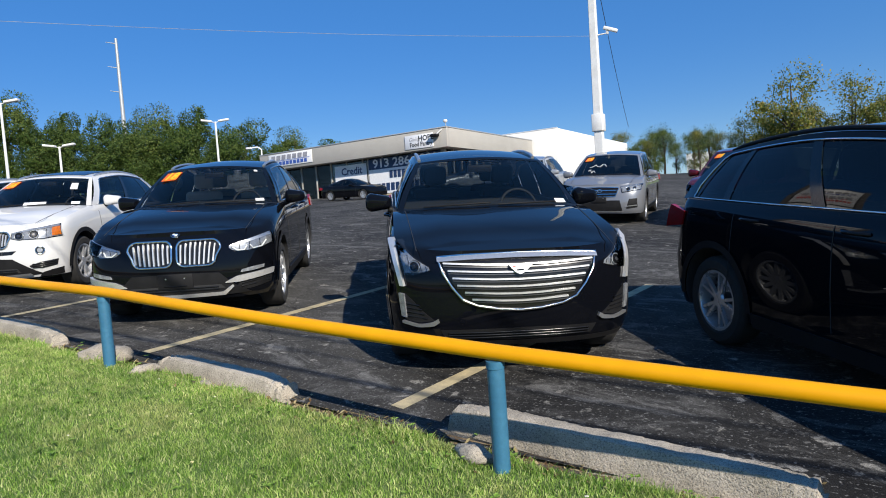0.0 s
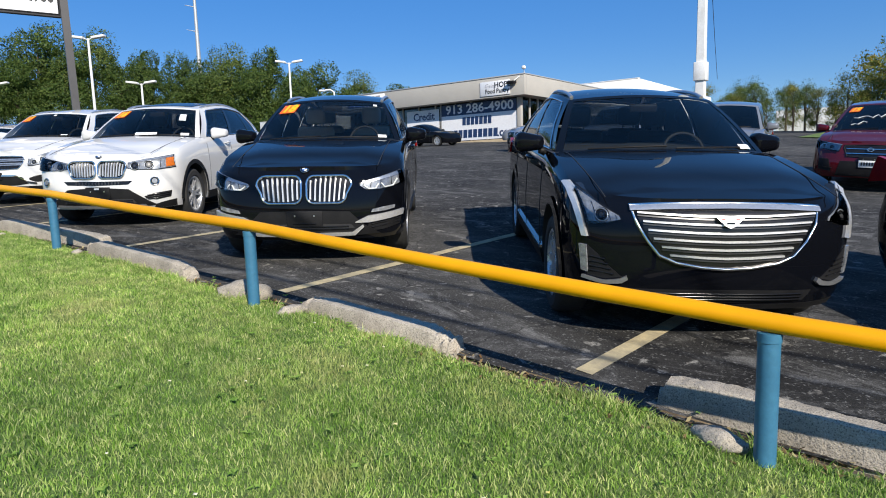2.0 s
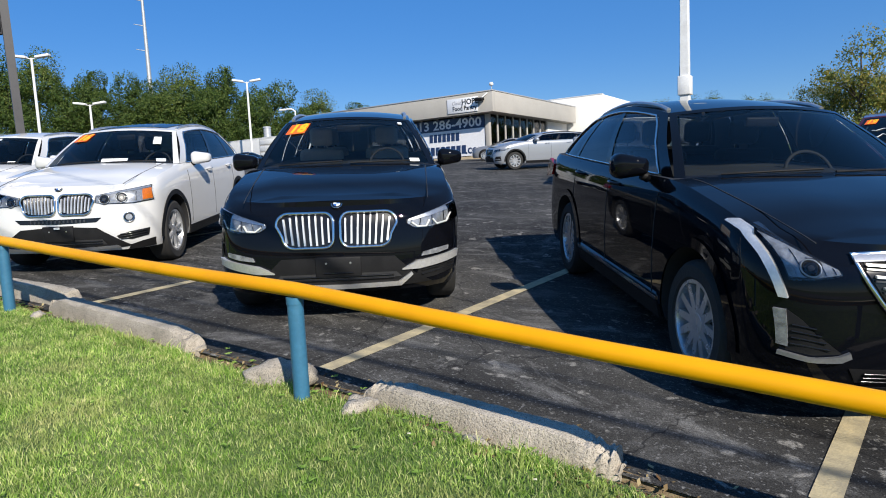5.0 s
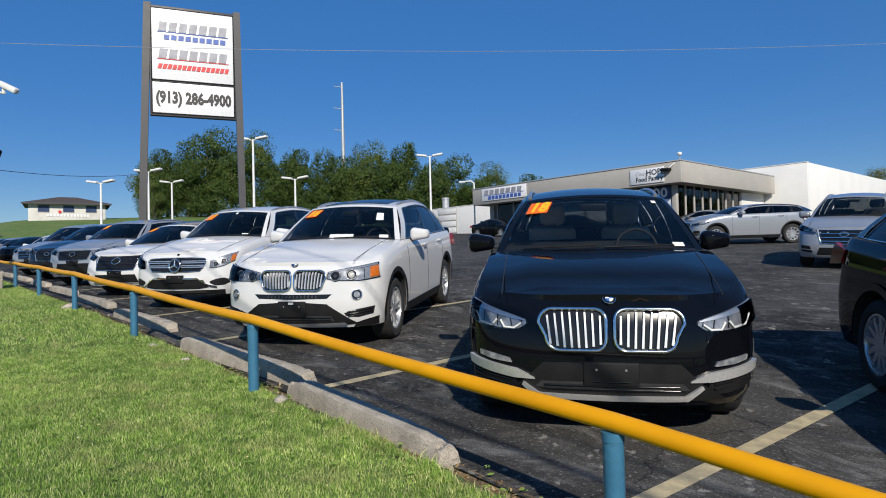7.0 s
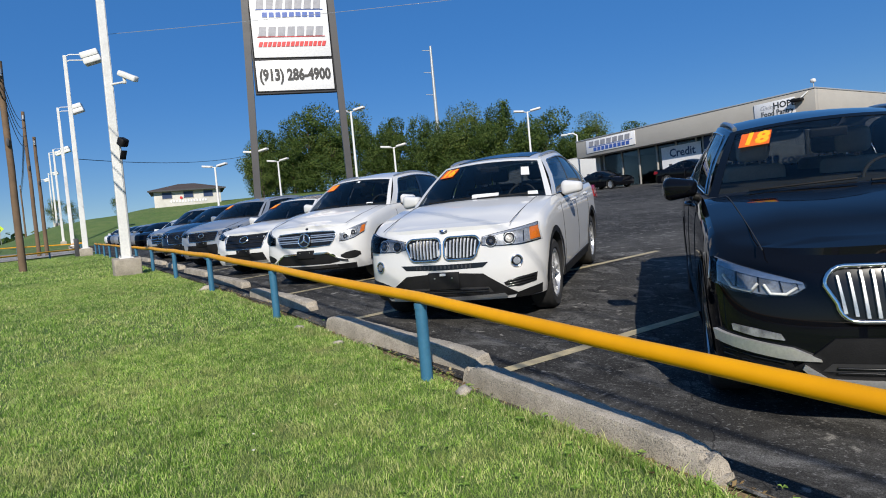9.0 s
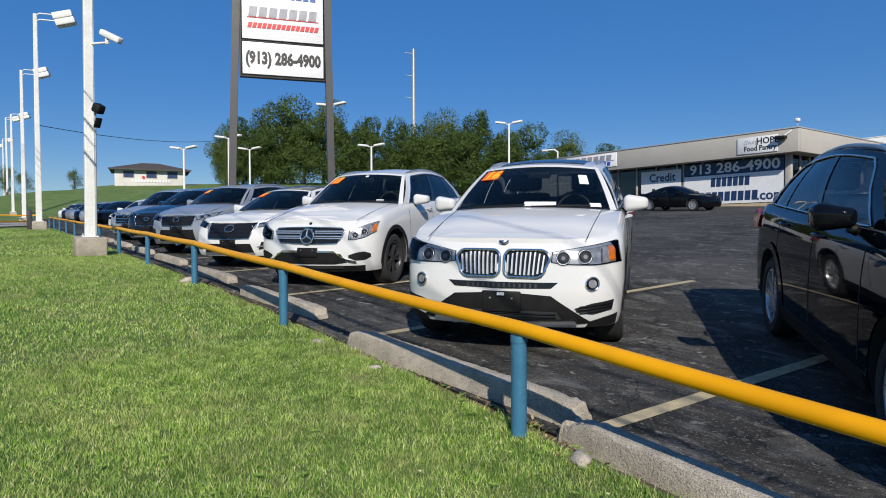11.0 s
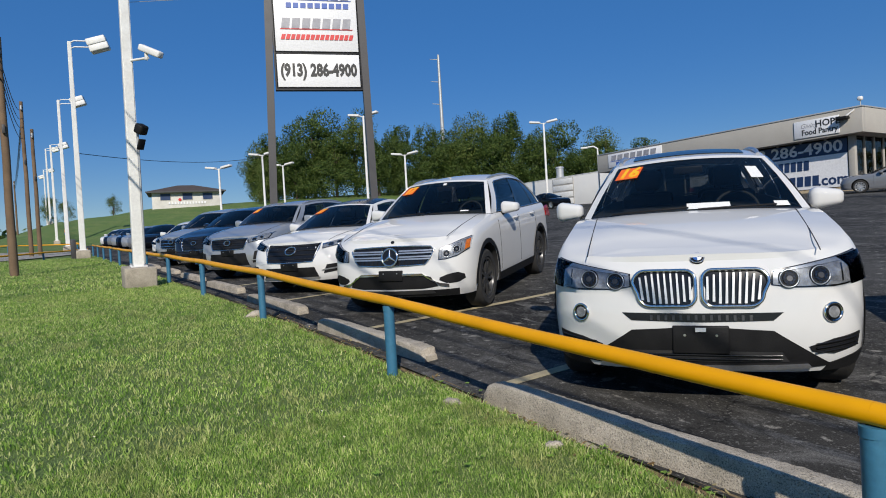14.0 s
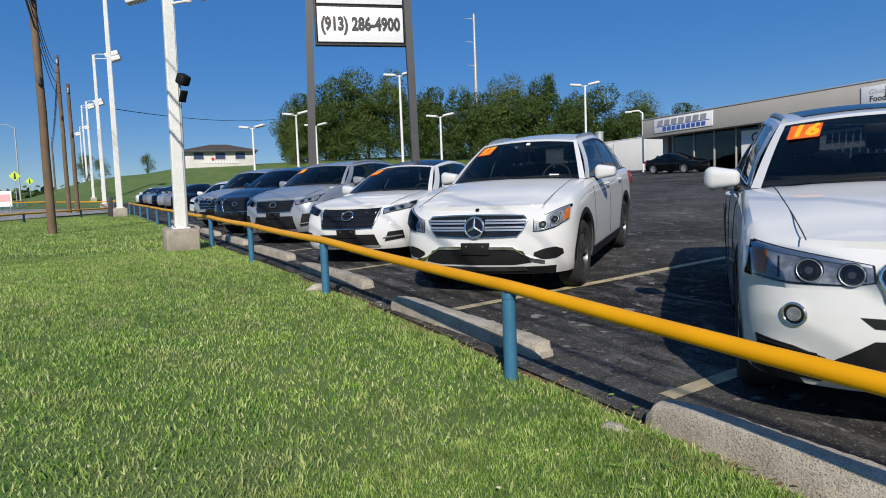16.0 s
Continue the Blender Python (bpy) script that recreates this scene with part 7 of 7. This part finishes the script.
def front_mesh(c, w=0.50, z0=0.55, z1=0.85, badge_r=0.06, lamps=((0.56, 0.74), (0.88, 0.80), (0.90, 0.90), (0.54, 0.82)), material=None, low=True, amber=None, bars=0, bright=True):
    """A wide framed grille with lamps beside it and an intake below."""
    F = c["F"]
    hood_joint(c, 0.74)
    g = put("grille", solid(plate(F, ((-w * 0.86, z0), (w * 0.86, z0), (w, z1), (-w, z1)), 0.003, 0.04, 14, 5)), material or GLOSS_BLACK, c["root"])
    rim = [(-w * 0.86, z0), (0, z0 - 0.015), (w * 0.86, z0), (w * 1.01, (z0 + z1) / 2 + 0.05), (w, z1), (0, z1 + 0.015), (-w, z1), (-w * 1.01, (z0 + z1) / 2 + 0.05), (-w * 0.86, z0)]
    put("grille_frame", tube([F(x, z, 0.008) for x, z in rim], 0.011, 8), CHROME if bright else PLASTIC, g)
    for k in range(bars or 4):
        z = z0 + (z1 - z0) * (k + 0.7) / ((bars or 4) + 0.4)
        put("grille_bar", solid(plate(F, ((-w * 0.9, z - 0.006), (w * 0.9, z - 0.006), (w * 0.92, z + 0.006), (-w * 0.92, z + 0.006)), 0.012 if not bars else 0.022, 0.012, 12, 1)), PLASTIC if not bars else CHROME, g)
    zc = (z0 + z1) / 2 + 0.03
    pts = [F(badge_r * 1.6 * math.cos(a), zc + badge_r * math.sin(a), 0.03) for a in span(0, 2 * math.pi, 24)]
    put("badge", tube(pts, 0.010, 8), CHROME, g)
    headlamps(c, lamps, ((0.35, 0.45, 0.045), (0.66, 0.5, 0.038)), amber=amber)
    if low:
        zl = c["s"]["sill"] + 0.06
        put("lower_intake", solid(plate(F, ((-0.52, zl), (0.52, zl), (0.46, z0 - 0.09), (-0.46, z0 - 0.09)), 0.004, 0.04, 12, 3)), PLASTIC, c["root"])
        mirrored(c, "side_intake", plate(F, ((0.60, zl + 0.05), (0.84, zl + 0.08), (0.83, z0 - 0.05), (0.66, z0 - 0.06)), 0.004, 0.03, 6, 3), PLASTIC)
        mirrored(c, "fog_strip", plate(F, ((0.58, zl + 0.10), (0.82, zl + 0.12), (0.82, zl + 0.14), (0.60, zl + 0.12)), 0.016, 0.02, 6, 1), SATIN if bright else PLASTIC)
        put("chin_strip", solid(plate(F, ((-0.52, zl - 0.03), (0.52, zl - 0.03), (0.54, zl), (-0.54, zl)), 0.014, 0.03, 12, 1)), SATIN if bright else PLASTIC, c["root"])
    number_plate_blank(c, z0 - 0.14, z0 - 0.01, 0.16)

# the front row, nose to the rail
X_NEW = dict(SUV, L=4.71, W=0.95, H=1.71, sill_bright=False, clad_mat=PAINT_BLACK, rails="satin")
c = car("black_suv", "glossy black SUV with twin chrome-slatted grille and year tag", "car", X_NEW, PAINT_BLACK, stand(-4.555, 1.345, 38), front_new_x, 2, CAR_GLASS, SEAT_BEIGE, tag="18")
paper(c, 0.78, 0.10, 0.09, 0.05)
paper(c, 0.80, 0.86, 0.05, 0.05)
XT = dict(SUV, L=4.82, W=0.935, H=1.69, n=3.1, Lc=0.66, nose=((0.2, 0.12), (0.34, 0.03), (0.5, 0.0), (0.72, 0.01), (0.86, 0.04), (0.93, 0.10), (1.0, 0.22)), roof1=4.05, glass1=4.60, spokes=12, clad_mat=PAINT_BLACK, sill_bright=True)
c = car("black_crossover", "glossy black crossover with wide chrome shield grille", "car", XT, PAINT_BLACK, stand(-0.55, 1.46, 36), front_shield, 2, CAR_GLASS, SEAT_BLACK, mirror=PAINT_BLACK)
paper(c, 0.80, 0.10, 0.10, 0.06)
X_OLD = dict(SUV, shoulder=((0, 0.925), (0.25, 0.98), (0.6, 1.05), (1.25, 1.15), (1.9, 1.15), (3.2, 1.17), (4.7, 1.19)), nose=((0.2, 0.10), (0.34, 0.02), (0.50, 0.0), (0.66, 0.025), (0.84, 0.06), (0.91, 0.09), (0.96, 0.15), (1.03, 0.26)), L=4.65, W=0.955, H=1.71, sunroof=True, rails="satin", spokes=5, twin=True)
c = car("white_suv", "white SUV with twin-slatted grille and year tag", "car", X_OLD, PAINT_WHITE, stand(-8.86, 1.23, 36.5), front_old_x, 2, CAR_GLASS, SEAT_BLACK, tag="16")
paper(c, 0.70, 0.62, 0.10, 0.20)
paper(c, 0.78, 0.10, 0.10, 0.06)
paper(c, 0.15, 0.10, 0.30, 0.07)
GL = dict(SUV, L=4.68, W=0.955, H=1.73, rails="satin", spokes=5, twin=True, roof1=4.20, glass1=4.58)
c = car("white_suv", "white SUV with round star badge and louvred grille", "car", GL, PAINT_WHITE, stand(-13.44, 1.38, 35), front_star, 2, CAR_GLASS, SEAT_BLACK, ALLOY_DARK, tag="17")
paper(c, 0.10, 0.86, 0.06, 0.06)
paper(c, 0.62, 0.09, 0.10, 0.05)
Q = dict(SEDAN, L=4.43, H=1.52, W=0.91, sill=0.24, shoulder=((0, 0.80), (0.3, 0.90), (1.3, 1.0), (2.0, 1.0), (4.43, 1.06)), roof1=3.7, glass1=4.2, cowl=1.35, roof0=2.1, roof_mat=None, clad=True, spokes=5, twin=True)
car("white_hatchback", "white low crossover with black mesh grille and black roof", "car", dict(Q, roof_mat=GLOSS_BLACK), PAINT_WHITE, stand(-17.0, 1.25, 36), front_mesh, 1, CAR_GLASS, tag="17")
car("silver_suv", "silver SUV with dark grille and year tag", "car", dict(SUV, L=4.76), PAINT_SILVER, stand(-21.3, 1.25, 36), lambda c: front_mesh(c, 0.48, 0.68, 0.90, 0.05, ((0.52, 0.80), (0.88, 0.86), (0.90, 0.99), (0.50, 0.89))), 1, CAR_GLASS, tag="16")
car("dark_blue_suv", "dark blue SUV with chrome V grille", "car", dict(SUV, L=4.69), PAINT_NAVY, stand(-25.4, 1.3, 36), lambda c: front_mesh(c, 0.45, 0.60, 0.92, 0.05, ((0.52, 0.80), (0.88, 0.86), (0.90, 0.99), (0.50, 0.89))), 1)
car("silver_suv", "pale silver large SUV with chrome grille", "car", dict(SUV, L=5.0, H=1.74), PAINT_SILVER, stand(-29.5, 1.35, 36), lambda c: front_mesh(c, 0.50, 0.60, 0.92, 0.06, ((0.54, 0.80), (0.88, 0.86), (0.90, 0.99), (0.52, 0.89)), bars=3), 1)
car("white_sedan", "white sedan parked beside the rail", "car", dict(SEDAN, clad=False), PAINT_WHITE, stand(-34.5, 2.2, 60), lambda c: front_mesh(c, 0.42, 0.46, 0.70, 0.05, ((0.50, 0.60), (0.84, 0.68), (0.86, 0.76), (0.48, 0.70))), 1)
far_paint = [PAINT_BLACK, PAINT_GREY, PAINT_SILVER, PAINT_NAVY, PAINT_SILVER, PAINT_GREY, PAINT_NAVY, PAINT_WHITE]
for k, pt in enumerate(far_paint):
    car("parked_sedan", "dark glossy sedan in the far row" if k in (0, 3, 6) else "grey or pale sedan in the far row", "car", dict(SEDAN, clad=False), pt, stand(-49 - 4.0 * k, 3.2, 62), None, 1, group="far row of sedans")

# the car whose flank is seen at the start, and the cars across the lot
RAV = dict(SUV, L=4.60, W=0.93, H=1.70, rails="black", clad_mat=PLASTIC, spokes=5, twin=True, roof1=4.10, glass1=4.45, splits=((0.0, 0.075, "p"), (0.075, 0.40, "g"), (0.40, 0.44, "k"), (0.44, 0.74, "g"), (0.74, 0.77, "k"), (0.77, 0.90, "g"), (0.90, 1.0, "p")))
car("black_suv", "glossy black SUV with plastic arches and roof rails", "car", RAV, PAINT_BLACK, stand(3.95, 0.65, 40), front_new_x, 2, TINT_GLASS)
c = car("grey_minivan", "grey minivan with chrome crosshair grille and year tag", "car", VAN, PAINT_GREY, stand(-3.45, 12.7, 8), lambda c: front_mesh(c, 0.42, 0.66, 0.86, 0.03, ((0.50, 0.74), (0.90, 0.80), (0.92, 0.94), (0.46, 0.88)), bars=2), 1, TINT_GLASS, tag="19")
chalk(c, -0.55, 0.42, 0.28, 5, 4)
c = car("red_minivan", "dark red minivan with chalk marks on its windscreen", "car", VAN, PAINT_RED, stand(-0.4, 12.4, -3), lambda c: front_mesh(c, 0.42, 0.66, 0.86, 0.03, ((0.50, 0.74), (0.90, 0.80), (0.92, 0.94), (0.46, 0.88)), bars=2, bright=False), 1, TINT_GLASS, tag="19")
chalk(c, -0.62, 0.48, 0.42, 5, 7)
paper(c, 0.78, 0.50, 0.10, 0.14)
paper(c, 0.78, 0.28, 0.10, 0.14)
pl = number_plate_blank(c, 0.46, 0.60, 0.16, 0.0, PAPER)
for k in range(6):
    put("plate_stroke", box((-0.12 + 0.042 * k, -0.03, 0.50), (-0.095 + 0.042 * k, -0.02, 0.56)), BLACK_INK, pl, m=pose(0, 0, 0))
car("silver_suv", "silver three-row SUV with barred chrome grille", "car", dict(SUV, L=4.85, H=1.72), PAINT_SILVER, stand(-6.9, 14.6, 10), lambda c: front_mesh(c, 0.50, 0.58, 0.94, 0.05, ((0.54, 0.80), (0.88, 0.86), (0.90, 0.99), (0.52, 0.89)), bars=4), 1, CAR_GLASS)
car("silver_crossover", "silver compact crossover with black roof rails", "car", dict(SUV, L=4.42, H=1.52, W=0.90, rails="black"), PAINT_SILVER, stand(-15.07, 22.8, -42), lambda c: front_mesh(c, 0.42, 0.62, 0.84, 0.05), 1, TINT_GLASS)
car("grey_coupe", "dark grey coupe beside the showroom", "car", dict(SEDAN, H=1.38, clad=False), PAINT_GREY, stand(-24.0, 36.6, -70), None, 1)
car("red_coupe", "bright red car beside the showroom glass", "car", dict(SEDAN, H=1.38, clad=False), PAINT_BRIGHT_RED, stand(-22.6, 39.5, -70), None, 1)
car("black_sedan", "black sedan parked before the showroom", "car", dict(SEDAN, clad=False), PAINT_BLACK, stand(-25.6, 33.0, 90), None, 1)
car("black_sedan", "black sedan parked before the showroom", "car", dict(SEDAN, clad=False), PAINT_BLACK, stand(-37.5, 37.3, 85), None, 1)
car("black_sedan", "black sedan parked beside the white building", "car", dict(SEDAN, clad=False), PAINT_BLACK, stand(-50.0, 40.0, 85), None, 1)
